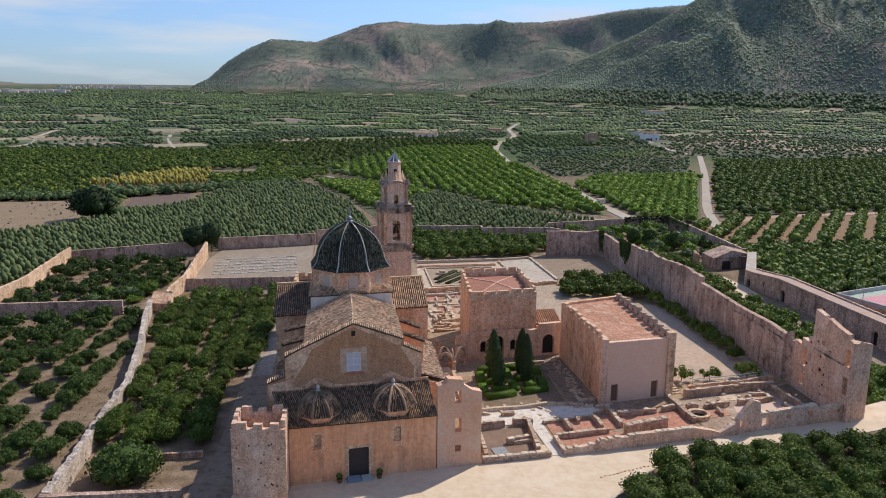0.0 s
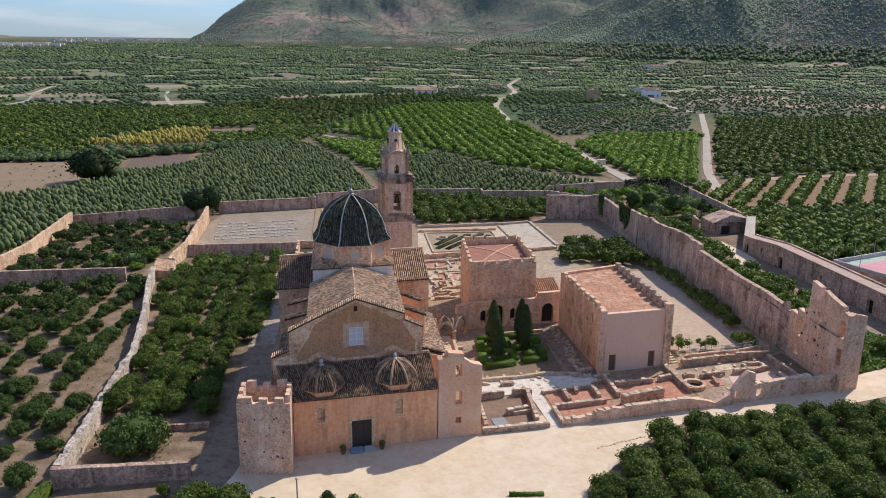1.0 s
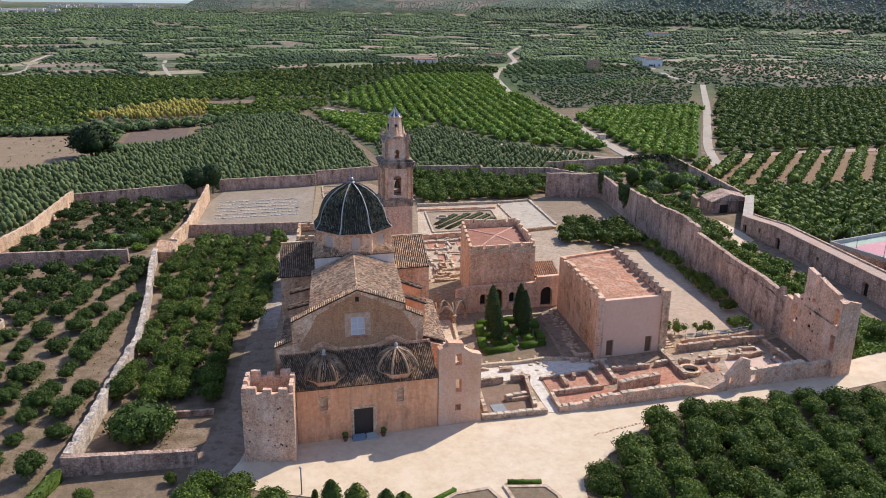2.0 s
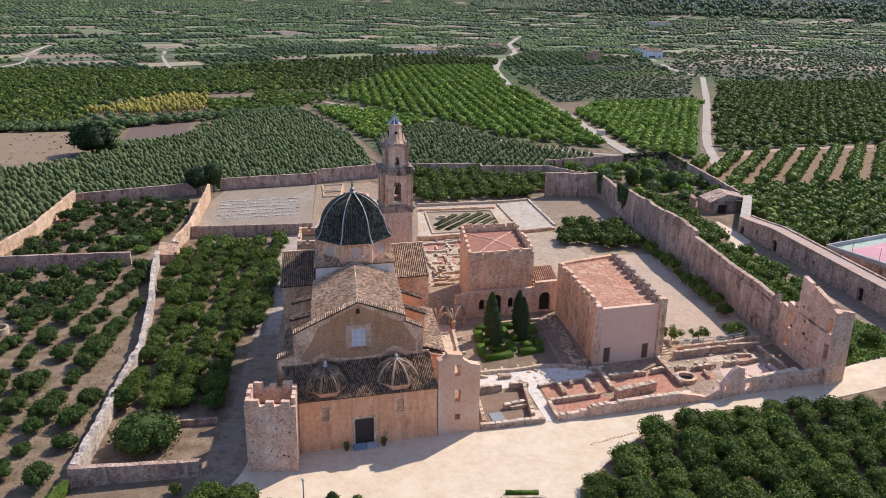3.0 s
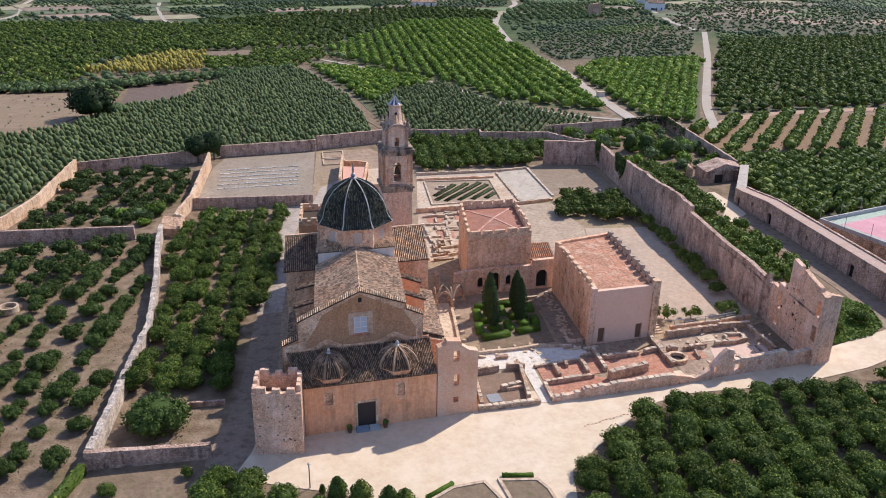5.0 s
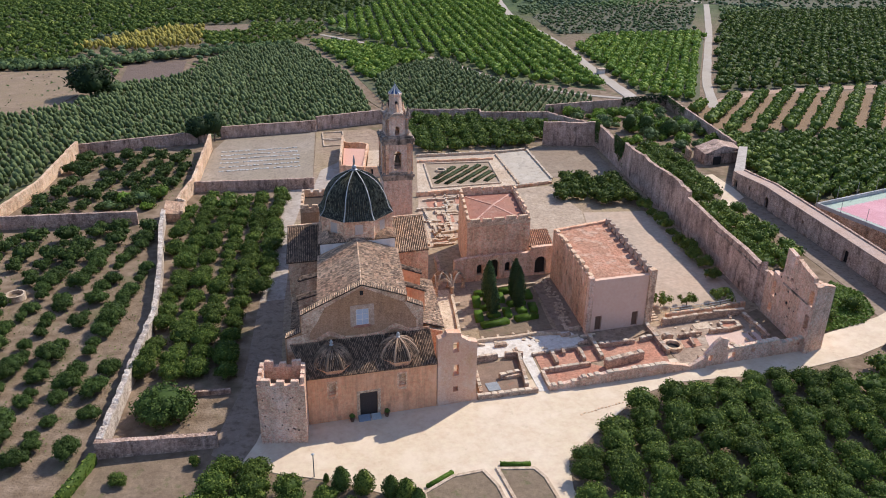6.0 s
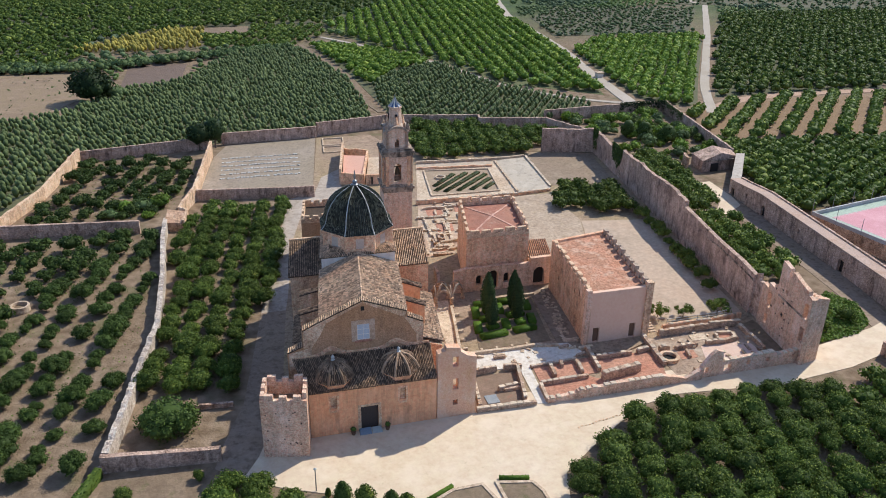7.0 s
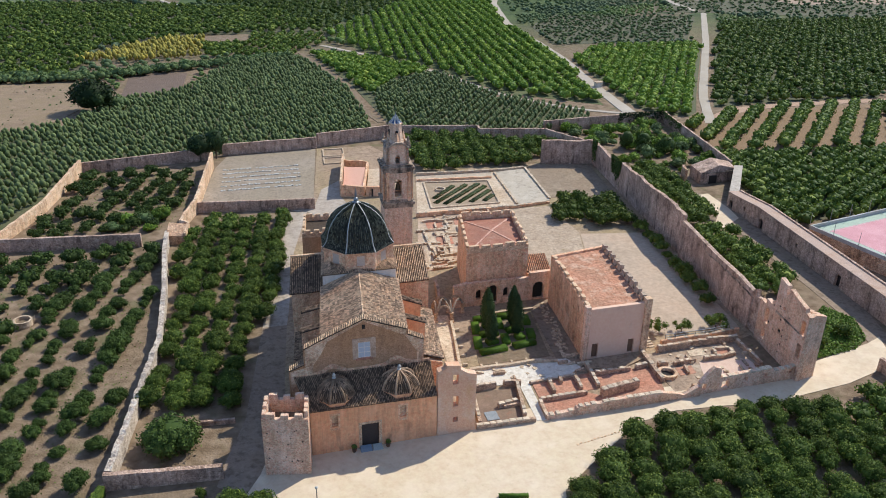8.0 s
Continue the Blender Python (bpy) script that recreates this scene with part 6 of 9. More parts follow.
low_walls(((55.5, 13.4, 66.0, 13.7), (66.0, 13.7, 72.4, 13.5)), 1.35, 0.6, DIRTYR, "retaining wall above the excavated rooms", 150)
low_walls(((57.3, 15.2, 67.6, 15.2), (67.8, 15.2, 74.4, 16.0)), 1.3, 0.5, PINKP, "retaining wall below the back yard", 180)
low_walls(((56.1, 8.6, 60.6, 8.8), (62.3, 8.8, 65.8, 8.5), (65.8, 8.5, 68.9, 9.0), (71.9, 12.9, 71.5, 4.8)), 0.9, 0.55, DIRTYR, "low excavated wall", 160)
low_walls(((65.9, 11.5, 69.2, 11.1), (65.9, 11.3, 65.5, 9.7), (69.1, 11.0, 68.7, 9.3)), 0.6, 0.45, PALEFLOOR, "low pale wall of a small chamber", 170)
for k, (x0, x1, z0, z1) in enumerate(((28.4, 32.8, 0.95, 1.2), (33.4, 40.0, 1.65, 1.9), (40.0, 48.4, 1.9, 1.9), (59.6, 69.4, 2.75, 3.05), (69.8, 74.6, 2.5, 2.7))):
    caps(ruin, (x0, -0.38 if x0 < 50 else -0.02), (x1, -0.38 if x0 < 50 else 0.08), z0, z1, 0.8, 550 + k, 0.15)
area("east_ruin_floor", [(52.4, 13.2), (72.0, 13.2), (71.4, 1.0), (52.2, 1.4)], surface("trampled_ruin_earth", ((0.29, 0.205, 0.145), (0.42, 0.31, 0.225), (0.34, 0.24, 0.17)), big=0.12, mid=0.4, fine=2, stain=(0.22, 0.15, 0.105), stain_at=0.52, bump=0.3, bleach=(0.58, 0.47, 0.365), grain=0.5, grime=0.5), "trampled earth of roofless rooms", "floor", 0.115, 10)
area("small_chamber_floor", [(66.0, 11.3), (68.9, 10.9), (68.5, 9.3), (65.7, 9.8)], REDFLOOR, "red floor of a small chamber", "floor", 0.16, 10)
area("sunken_floor", [(18.8, 9.0), (26.6, 9.4), (25.2, 1.0), (17.3, 0.9)], surface("dark_earth_floor", ((0.19, 0.125, 0.09), (0.27, 0.18, 0.13), (0.22, 0.15, 0.10)), mid=0.6, fine=5, stain=(0.3, 0.15, 0.1), stain_at=0.58, bump=0.3), "dark earthen floor of a sunken room", "floor", 0.12, 10)
area("red_floor_a", [(29.2, 4.0), (37.9, 4.6), (40, 3), (40, 0.4), (28.9, 0.3)], REDFLOOR, "red brick floor of an excavated room", "floor", 0.14, 10)
area("red_floor_b", [(29.6, 9.4), (37.6, 10), (40.4, 10), (39.7, 5.4), (29.2, 5)], REDFLOOR, "worn red floor of an excavated room", "floor", 0.13, 10)
area("red_floor_c", [(40.2, 9.8), (48.8, 9.4), (52.6, 9), (50.6, 2), (47.4, 1), (40.4, 1)], REDFLOOR, "red brick floor before the refectory", "floor", 0.12, 10)
area("red_floor_d", [(61.2, 8.4), (68.4, 8.2), (70.6, 7.0), (70.4, 3.4), (59.4, 3.6), (60.4, 6.4)], surface("pinkish_paving", ((0.60, 0.40, 0.31), (0.68, 0.49, 0.39), (0.62, 0.45, 0.37)), mid=0.7, fine=7, bump=0.2), "pink paved floor", "floor", 0.14, 10)
area("shaded_room", [(72.0, 13.2), (76.2, 14.6), (74.6, 1.0), (71.4, 1.0)], SOIL, "brown earth of a roofless room", "floor", 0.11, 10)
bm = bmesh.new()
box(bm, 22.6, 25.4, 4.0, 4.6, 0, 0.6)
part("bench", bm, RUBBLE, digs)
bm = bmesh.new()
box(bm, 19.0, 21.0, 1.4, 3.6, 0.1, 0.22)
part("floor_tank", bm, surface("grey_slab", ((0.22, 0.24, 0.26), (0.3, 0.31, 0.32), (0.25, 0.26, 0.27)), mid=1, fine=8), digs, "grey slab of a small tank")
bm = bmesh.new()
prof = [(1.75, -0.2), (1.75, 0.75), (1.2, 0.75), (1.2, 0.05)]
lathe(bm, (53.5, 6.2), prof, 20, 0, False)
well = thing("well_ring", "round stone well ring among the ruins", "well", at=(53.5, 6.2, 0))
part("well_wall", bm, CREAM, well)
bm = bmesh.new()
lathe(bm, (53.5, 6.2), [(1.22, 0.02), (1.22, 0.16)], 20)
part("well_bottom", bm, VOID, well)
rnd = random.Random(77)
for k in range(46):
    if k < 22:
        x, y = rnd.uniform(55, 72), rnd.uniform(3, 17)
    elif k < 34:
        x, y = rnd.uniform(20, 33), rnd.uniform(11, 15)
    else:
        x, y = rnd.uniform(38.5, 41), rnd.uniform(15, 26)
    bm = bmesh.new()
    blocks(bm, [(x, y, 0.1)], k, 0.2, 0.5)
    setting("loose_stone", bm, PALEFLOOR, "loose worked stone lying in the ruins", "stone", "")["group"] = "loose stones in the ruins"
steps = thing("stone_steps", "short flight of stone steps beside the refectory", "steps", at=(55, 17, 0))
for k in range(6):
    bm = bmesh.new()
    box(bm, 53.8 + 0.12 * k, 56.2, 15.2 + 0.62 * k, 15.85 + 0.62 * k, -0.2, 0.18 * (k + 1))
    part("step", bm, PALEFLOOR, steps)
rail = thing("handrail", "grey metal handrail above the ruins", "railing", at=(65, 17, 0))
for k in range(7):
    bm = bmesh.new()
    x = 58.2 + k * 2.1
    lathe(bm, (x, 15.3 + max(0, x - 67.6) * 0.11), [(0.05, 1.2), (0.05, 2.3)], 6)
    part("post", bm, IRON, rail)
for z in (1.75, 2.26):
    bm = bmesh.new()
    for x0, y0, x1, y1 in ((58.1, 15.26, 67.6, 15.26), (67.6, 15.26, 71.0, 15.64)):
        hexa(bm, [(x0, y0, z), (x1, y1, z), (x1, y1 + 0.08, z), (x0, y0 + 0.08, z), (x0, y0, z + 0.07), (x1, y1, z + 0.07), (x1, y1 + 0.08, z + 0.07), (x0, y0 + 0.08, z + 0.07)])
    part("rail_bar", bm, IRON, rail)

# ---- rooms and parterre to the north ----
north = thing("north_foundations", "low foundations of rooms north of the chapter house", "ruin", at=(35, 72, -1))
for k, (x0, y0, x1, y1) in enumerate(((22.6, 56, 24.5, 72), (24.5, 72, 30.5, 71.4), (26.6, 80, 34, 79.6), (29.6, 86, 38.6, 86.2), (31.2, 64, 34.6, 82), (27, 62, 31, 61.6), (27.4, 68, 28.4, 80), (35, 80, 35.8, 88), (37.6, 72, 40, 88), (34, 70, 41, 69.4), (30.6, 75.6, 37, 75), (41, 76, 48, 75.6))):
    bm = bmesh.new()
    run_wall(bm, [(x0, y0, 0.6), (x1, y1, 0.45)], 0.55, 0.12, 0.8, 0.3, 200 + k)
    caps(north, (x0, y0), (x1, y1), 0.6, 0.45, 0.6, 400 + k, 0.3)
    part("low_wall", bm, PALEFLOOR, north, "low pale foundation wall")
area("north_ruin_ground", [(23, 57), (30, 58), (31, 60), (44, 59), (47, 66), (49, 89.4), (29.4, 89.6), (25, 72)], surface("ruin_floor_earth", ((0.40, 0.285, 0.20), (0.53, 0.39, 0.285), (0.44, 0.285, 0.19)), big=0.12, mid=0.35, fine=2, stain=(0.26, 0.165, 0.11), stain_at=0.54, bump=0.3, bleach=(0.60, 0.49, 0.38), grain=0.5), "pale trampled floors and debris of vanished rooms", "floor", 0.09, 10)
area("north_floor_a", [(24.6, 58), (30.4, 58), (34, 80), (27.4, 79)], PALEFLOOR, "pale worn floor among foundations", "floor", 0.12, 10)
area("north_floor_b", [(29.8, 80.4), (33.8, 80.2), (34.6, 86), (30.4, 86)], REDFLOOR, "red floor among foundations", "floor", 0.14, 10)
area("weedy_ground", [(44, 50), (58, 46), (66, 70), (66, 90), (48, 90), (40, 70)], surface("dry_weeds", ((0.37, 0.275, 0.195), (0.49, 0.38, 0.28), (0.42, 0.315, 0.225)), mid=0.25, fine=1.5, stain=(0.36, 0.29, 0.12), stain_at=0.60, bump=0.4, grime=0.6, grain=0.5), "dry yellow weeds on bare ground", "ground cover", 0.08, 12)
wall("parterre_wall_south", [(29, 90.2, 1.2), (44, 90, 1.1), (56, 90.4, 0.9), (67.2, 92, 0.7)], 0.6, PINKP, "low pinkish wall south of the parterre", 0.12, 230)
wall("parterre_wall_north", [(37.3, 124.2, 0.8), (60.8, 122.6, 0.8), (71.6, 123.6, 0.7)], 0.6, PALEFLOOR, "low cream wall north of the parterre", 0.12, 231)
wall("parterre_wall_east", [(72.0, 123.4, 0.5), (70.4, 110, 0.5), (68.6, 95, 0.5)], 0.55, PALEFLOOR, "low cream wall beside the dry court", 0.12, 232)
for k, (a, b, h) in enumerate((((29, 90.2), (44, 90), 1.2), ((44, 90), (56, 90.4), 1.05), ((56, 90.4), (67.2, 92), 0.85), ((37.3, 124.2), (60.8, 122.6), 0.8), ((72.0, 123.4), (68.6, 95), 0.5))):
    caps(bpy.data.objects[("parterre_wall_south", "parterre_wall_south", "parterre_wall_south", "parterre_wall_north", "parterre_wall_east")[k]], a, b, h, h - 0.1, 0.7, 500 + k, 0.2)
area("parterre_walks", [(29.6, 91), (57.8, 91), (61.2, 122.2), (37.2, 123.8)], PALEFLOOR, "pale paved walks round the parterre", "paving", 0.10, 12)
area("parterre_bed", [(35.2, 95.8), (53.3, 95.6), (56.2, 113.6), (38.2, 116.2)], surface("parterre_earth", ((0.30, 0.22, 0.15), (0.38, 0.28, 0.19), (0.34, 0.25, 0.17)), mid=0.5, fine=5, bump=0.3), "brown parterre bed planted in diagonal rows", "bed", 0.16, 12)
area("east_court", [(58.6, 92.6), (68.3, 94), (71.6, 123), (61.4, 122)], surface("stained_paving", ((0.42, 0.35, 0.275), (0.53, 0.455, 0.365), (0.46, 0.385, 0.30)), big=0.12, mid=0.3, fine=4, stain=(0.25, 0.21, 0.17), stain_at=0.53, bump=0.2), "stained pale paved court", "paving", 0.13, 12)
wall("parterre_wall_middle", [(36.2, 118.8, 0.7), (58.8, 116.6, 0.7)], 0.55, PINKP, "low pinkish wall along the parterre walk", 0.12, 233)
area("parterre_strip", [(36.8, 119.5), (58.8, 117.3), (60.4, 121.8), (37.4, 123.2)], surface("worn_strip_paving", ((0.42, 0.33, 0.24), (0.54, 0.44, 0.34), (0.46, 0.36, 0.27)), mid=0.3, fine=2, stain=(0.30, 0.22, 0.16), stain_at=0.55, grime=0.6), "worn paved strip north of the parterre", "paving", 0.14, 12)
kerb = thing("parterre_kerb", "pale stone kerb round the parterre", "kerb", at=(45, 105, -1.3))
ko = [(34.6, 95.3), (53.8, 95.1), (56.8, 114.1), (37.8, 116.8)]
for k in range(4):
    bm = bmesh.new()
    run_wall(bm, [(*ko[k], 0.45), (*ko[(k + 1) % 4], 0.45)], 0.5, 0.04, 2.0, 0.2, 240 + k)
    part("kerb_stone", bm, PALEFLOOR, kerb)
for k in range(9):
    bm = bmesh.new()
    f = k / 8
    x, y = 58.1 + (60.8 - 58.1) * f, 93.2 + (118.4 - 93.2) * f
    run_wall(bm, [(x, y, 0.5), (x + 0.5, y + 2.8, 0.5)], 0.6, 0.05, 1.0, 0.2, 250 + k)
    part("kerb_stone", bm, PALEFLOOR, kerb)
basin = thing("basin", "round stone fountain basin in the parterre", "fountain", at=(40.8, 109.3, -1.4))
bm = bmesh.new()
lathe(bm, (40.8, 109.3), [(1.5, -1.6), (1.5, -0.75), (1.15, -0.75), (1.15, -1.2)], 18, 0, False)
part("basin_wall", bm, PALEFLOOR, basin)

pink = thing("roofless_house", "low ruined house with pink terrace floors behind the bell tower", "ruin", at=(18, 118, -1.6))
for k, (x0, y0, x1, y1, h) in enumerate(((12.6, 111, 18.8, 109.8, 3.4), (12.6, 111, 17.6, 139, 4.6), (18.8, 109.8, 24.2, 133, 3.0), (24.2, 110.6, 29.6, 134, 2.6), (19.4, 109.4, 24.6, 108.8, 3.0), (16.4, 130, 23, 128.4, 2.6), (17.4, 138, 24.6, 135.6, 2.4))):
    bm = bmesh.new()
    run_wall(bm, [(x0, y0, h), (x1, y1, h * 0.9)], 0.6, 0.15, 1.0, 0.4, 260 + k)
    part("house_wall", bm, CREAM if k % 2 else PINKP, pink)
bm = bmesh.new()
prism(bm, [(13.4, 112), (18.8, 110.6), (22.4, 127.6), (16.4, 129.4)], -2.2, 1.0)
part("terrace_floor", bm, surface("pink_terrace", ((0.58, 0.30, 0.22), (0.66, 0.37, 0.28), (0.6, 0.34, 0.25)), mid=0.6, fine=5, bump=0.1), pink, "pink tiled terrace floor")
bm = bmesh.new()
prism(bm, [(19.8, 110.6), (24.0, 111), (28.2, 128), (23.6, 128)], -2.2, 0.2)
part("terrace_floor", bm, PALEFLOOR, pink)
bm = bmesh.new()
for x0, x1, y in ((15.8, 17.0, 110.2), (20.8, 22.2, 109.0)):
    box(bm, x0, x1, y - 0.12, y + 0.5, -1.6, 0.9)
part("doorway", bm, VOID, pink)

# white marker stones in rows
for r in range(6):
    y = 123.5 + r * 3.9
    for k in range(24):
        rnd = random.Random(r * 40 + k)
        x = -19.5 + k * 0.95 + (y - 123) * 0.07 + rnd.uniform(-0.2, 0.2)
        if rnd.random() < 0.06:
            continue
        bm = bmesh.new()
        blocks(bm, [(x, y + rnd.uniform(-0.25, 0.25), ground_z(x, y))], r * 40 + k + 3, 0.28, 0.52)
        setting("marker_stone", bm, RIBM, "white stone lying in a row on the gravel", "stone", "")["group"] = "white stones in rows"

# framed plots at the edge of the gravel field
plots = thing("framed_plots", "two low stone frames laid on the gravel field", "kerb", at=(15, 150, -2.2))
for y0, y1 in ((142, 148.5), (150, 158)):
    q = [(11.8 + (y0 - 139) * 0.1, y0), (18.4 + (y0 - 139) * 0.1, y0), (18.4 + (y1 - 139) * 0.1, y1), (11.8 + (y1 - 139) * 0.1, y1)]
    for k in range(4):
        bm = bmesh.new()
        run_wall(bm, [(*q[k], 0.4), (*q[(k + 1) % 4], 0.4)], 0.4, 0.03, 2.0, 0.2, 320 + k)
        part("frame_side", bm, PALEFLOOR, plots)

# ---- gatehouse, hut, lane wall, court ----
gate = thing("gatehouse", "small ruined rubble gatehouse between the orchards", "building", at=(-30.5, 89, -1))
bm = bmesh.new()
prism(bm, [(-32.6, 86.6), (-28.4, 86.2), (-27.8, 91.4), (-32.0, 92)], -2, [1.4, 1.0, 2.0, 2.6])
part("rubble_block", bm, RUBBLE, gate)
bm = bmesh.new()
run_wall(bm, [(-28.4, 86.4, 2.6), (-27.6, 92, 3.2), (-29.4, 95.6, 3.0)], 0.6, 0.3, 0.7, 0.4, 300)
part("side_wall", bm, CREAM, gate)
hut = thing("gabled_hut", "derelict stone hut with a low gable against the outer wall", "hut", at=(122, 99, -1))
hp = [(117.0, 96.5), (129.4, 97.4), (131.2, 104), (118.4, 104.4)]
bm = bmesh.new()
prism(bm, [hp[0], ((hp[0][0] + hp[1][0]) / 2, 96.9), hp[1], hp[2], ((hp[2][0] + hp[3][0]) / 2, 104.2), hp[3]], -1.8, [2.2, 4.2, 2.6, 2.6, 4.2, 2.2])
part("hut_wall", bm, OLDWALL, hut)
bm = bmesh.new()
box(bm, 120.0, 122.4, 96.4, 96.75, -1.2, 1.2)
part("doorway", bm, VOID, hut)
bm = bmesh.new()
box(bm, 117.2, 129.2, 96.5, 96.85, 2.0, 2.25)
part("string_course", bm, CORNICE, hut)
bm = bmesh.new()
run_wall(bm, [(112.6, 97.5, 4.6), (113.2, 100.5, 5.0)], 0.8, 0.4, 0.5, 0.4, 303)
part("wall_stump", bm, RUBBLE, hut)

lane_wall = thing("lane_gallery", "long low plastered gallery with a terracotta walkway on top", "wall", at=(110, 45, 0))
A0, A1 = Vector((114.0, 78.5)), Vector((101.0, -14.0))
GALLERY_TOP = [(0, 3.1), (4, 3.4), (16, 4.7), (63, 5.2), (95, 5.5)]
ln = (A1 - A0).length
bm = bmesh.new()
pierced(bm, A0, A1, -1.6, GALLERY_TOP, 0.6, [(1.2, 3.0, -1.2, 1.5, True), (17.2, 19.0, -1.0, 2.5, True), (9.0, 9.7, 1.2, 2.2, False), (34, 34.8, 2.0, 2.9, False), (50.2, 52.0, -0.6, 2.9, False), (72, 73.8, -0.2, 3.0, False)])
part("gallery_wall", bm, OLDWALL, lane_wall, "plastered gallery wall with doorways")
# Dark sheet added behind the doorways as the gallery's inner shade.
bm = bmesh.new()
pierced(bm, A0 + Vector((0.75, 0)), A1 + Vector((0.75, 0)), -1.6, [(r, h - 0.2) for r, h in GALLERY_TOP], 0.15, [])
part("gallery_inside", bm, VOID, lane_wall)
d = (A1 - A0).normalized()
nn = Vector((-d.y, d.x))
bm = bmesh.new()
for f0, f1 in ((0, 4 / ln), (4 / ln, 16 / ln), (16 / ln, 63 / ln), (63 / ln, 1)):
    p, q = A0.lerp(A1, f0), A0.lerp(A1, f1)
    za, zb = table(GALLERY_TOP, f0 * ln), table(GALLERY_TOP, f1 * ln)
    o = nn * 3.0
    hexa(bm, [(p.x - nn.x * 0.1, p.y - nn.y * 0.1, za), (q.x - nn.x * 0.1, q.y - nn.y * 0.1, zb), (q.x + o.x, q.y + o.y, zb), (p.x + o.x, p.y + o.y, za), (p.x - nn.x * 0.1, p.y - nn.y * 0.1, za + 0.25), (q.x - nn.x * 0.1, q.y - nn.y * 0.1, zb + 0.25), (q.x + o.x, q.y + o.y, zb + 0.25), (p.x + o.x, p.y + o.y, za + 0.25)])
part("walkway", bm, surface("worn_terracotta_walk", ((0.40, 0.26, 0.19), (0.50, 0.36, 0.28), (0.44, 0.32, 0.26)), mid=0.5, fine=4, stain=(0.26, 0.2, 0.16), stain_at=0.58, bump=0.2), lane_wall, "worn terracotta walkway")
bm = bmesh.new()
pierced(bm, A0 + nn * 3.0, A1 + nn * 3.0, -1.6, [(r, h + 0.55) for r, h in GALLERY_TOP], 0.5, [])
part("outer_wall", bm, OLDWALL, lane_wall, "outer parapet wall")

bm = bmesh.new()
hexa(bm, [(p[0], p[1], z) for z in (-1.8, 3.1) for p in ((114.2, 78.6), (117.2, 78.2), (132.0, 98.0), (129.6, 98.8))])
part("walkway", bm, surface("pale_concrete_walk", ((0.42, 0.36, 0.30), (0.52, 0.45, 0.38), (0.46, 0.39, 0.33)), mid=0.5, fine=3, stain=(0.30, 0.25, 0.2), stain_at=0.55, bump=0.1, grime=0.5), lane_wall, "pale upper walk behind the hut")
court = thing("sports_court", "pink and pale green sports court behind a low wall", "sports court", at=(136, 45, 1))
cp = [(117.4, 50.5), (124, 18), (158, 24), (152, 57.2)]
bm = bmesh.new()
prism(bm, cp, -1.2, 3.4)
part("court_base", bm, RUBBLE, court)
bm = bmesh.new()
prism(bm, inset(cp, 0.38), 3.38, 3.41)
part("court_surround", bm, GREENCOURT, court, "pale green court surround")
bm = bmesh.new()
prism(bm, inset(cp, 3.2), 3.39, 3.43)
part("court_surface", bm, PINKCOURT, court, "pink playing surface")
bm = bmesh.new()
ring(bm, cp, inset(cp, 0.4), 3.4, 4.3)
part("court_wall", bm, surface("grey_block_wall", ((0.42, 0.40, 0.38), (0.5, 0.48, 0.46), (0.38, 0.36, 0.34)), mid=0.6, fine=5), court, "low grey surrounding wall")
for k in range(4):
    for j in range(5):
        p = Vector(cp[k]).lerp(Vector(cp[(k + 1) % 4]), j / 5)
        bm = bmesh.new()
        lathe(bm, p, [(0.06, 3.4), (0.06, 7.4)], 6)
        part("fence_post", bm, IRON, court)
lines = inset(cp, 3.5)
for k in range(4):
    p, q = Vector(lines[k]), Vector(lines[(k + 1) % 4])
    dd = (q - p).normalized()
    m = Vector((-dd.y, dd.x)) * 0.06
    bm = bmesh.new()
    hexa(bm, [(p.x - m.x, p.y - m.y, 3.425), (q.x - m.x, q.y - m.y, 3.425), (q.x + m.x, q.y + m.y, 3.425), (p.x + m.x, p.y + m.y, 3.425), (p.x - m.x, p.y - m.y, 3.437), (q.x - m.x, q.y - m.y, 3.437), (q.x + m.x, q.y + m.y, 3.437), (p.x + m.x, p.y + m.y, 3.437)])
    part("court_line", bm, RIBM, court, "white court line")

# ---- small things on the forecourt ----
for x in (-2.6, 2.5):
    pot = thing("potted_shrub", "small shrub in a dark pot beside the church door", "plant pot", "pots at the door", at=(x, -0.7, 0))
    bm = bmesh.new()
    lathe(bm, (x, -0.7), [(0.25, 0.08), (0.36, 0.6), (0.4, 0.62), (0.3, 0.6)], 12)
    part("pot", bm, WOOD, pot)
banner = thing("door_ramp", "blue and grey painted ramp boards before the church door", "ramp", at=(0, -0.6, 0))
bm = bmesh.new()
hexa(bm, [(-1.7, -1.2, 0.08), (0.1, -1.2, 0.08), (0.1, -0.1, 0.08), (-1.7, -0.1, 0.08), (-1.6, -1.1, 0.16), (0.05, -1.1, 0.16), (0.05, -0.1, 0.55), (-1.6, -0.1, 0.55)])
part("blue_board", bm, plain("blue_paint", (0.19, 0.235, 0.285), 0.6), banner, "blue painted board")
bm = bmesh.new()
hexa(bm, [(0.2, -1.2, 0.08), (1.7, -1.2, 0.08), (1.7, -0.1, 0.08), (0.2, -0.1, 0.08), (0.25, -1.1, 0.15), (1.6, -1.1, 0.15), (1.6, -0.1, 0.5), (0.25, -0.1, 0.5)])
part("grey_board", bm, plain("grey_paint", (0.36, 0.38, 0.36), 0.6), banner)
lamp = thing("lamp_post", "thin grey street lamp at the edge of the forecourt", "street lamp", at=(-9.4, -11.2, 0))
bm = bmesh.new()
lathe(bm, (-9.4, -11.2), [(0.09, -0.2), (0.07, 3.6), (0.05, 3.7)], 8)
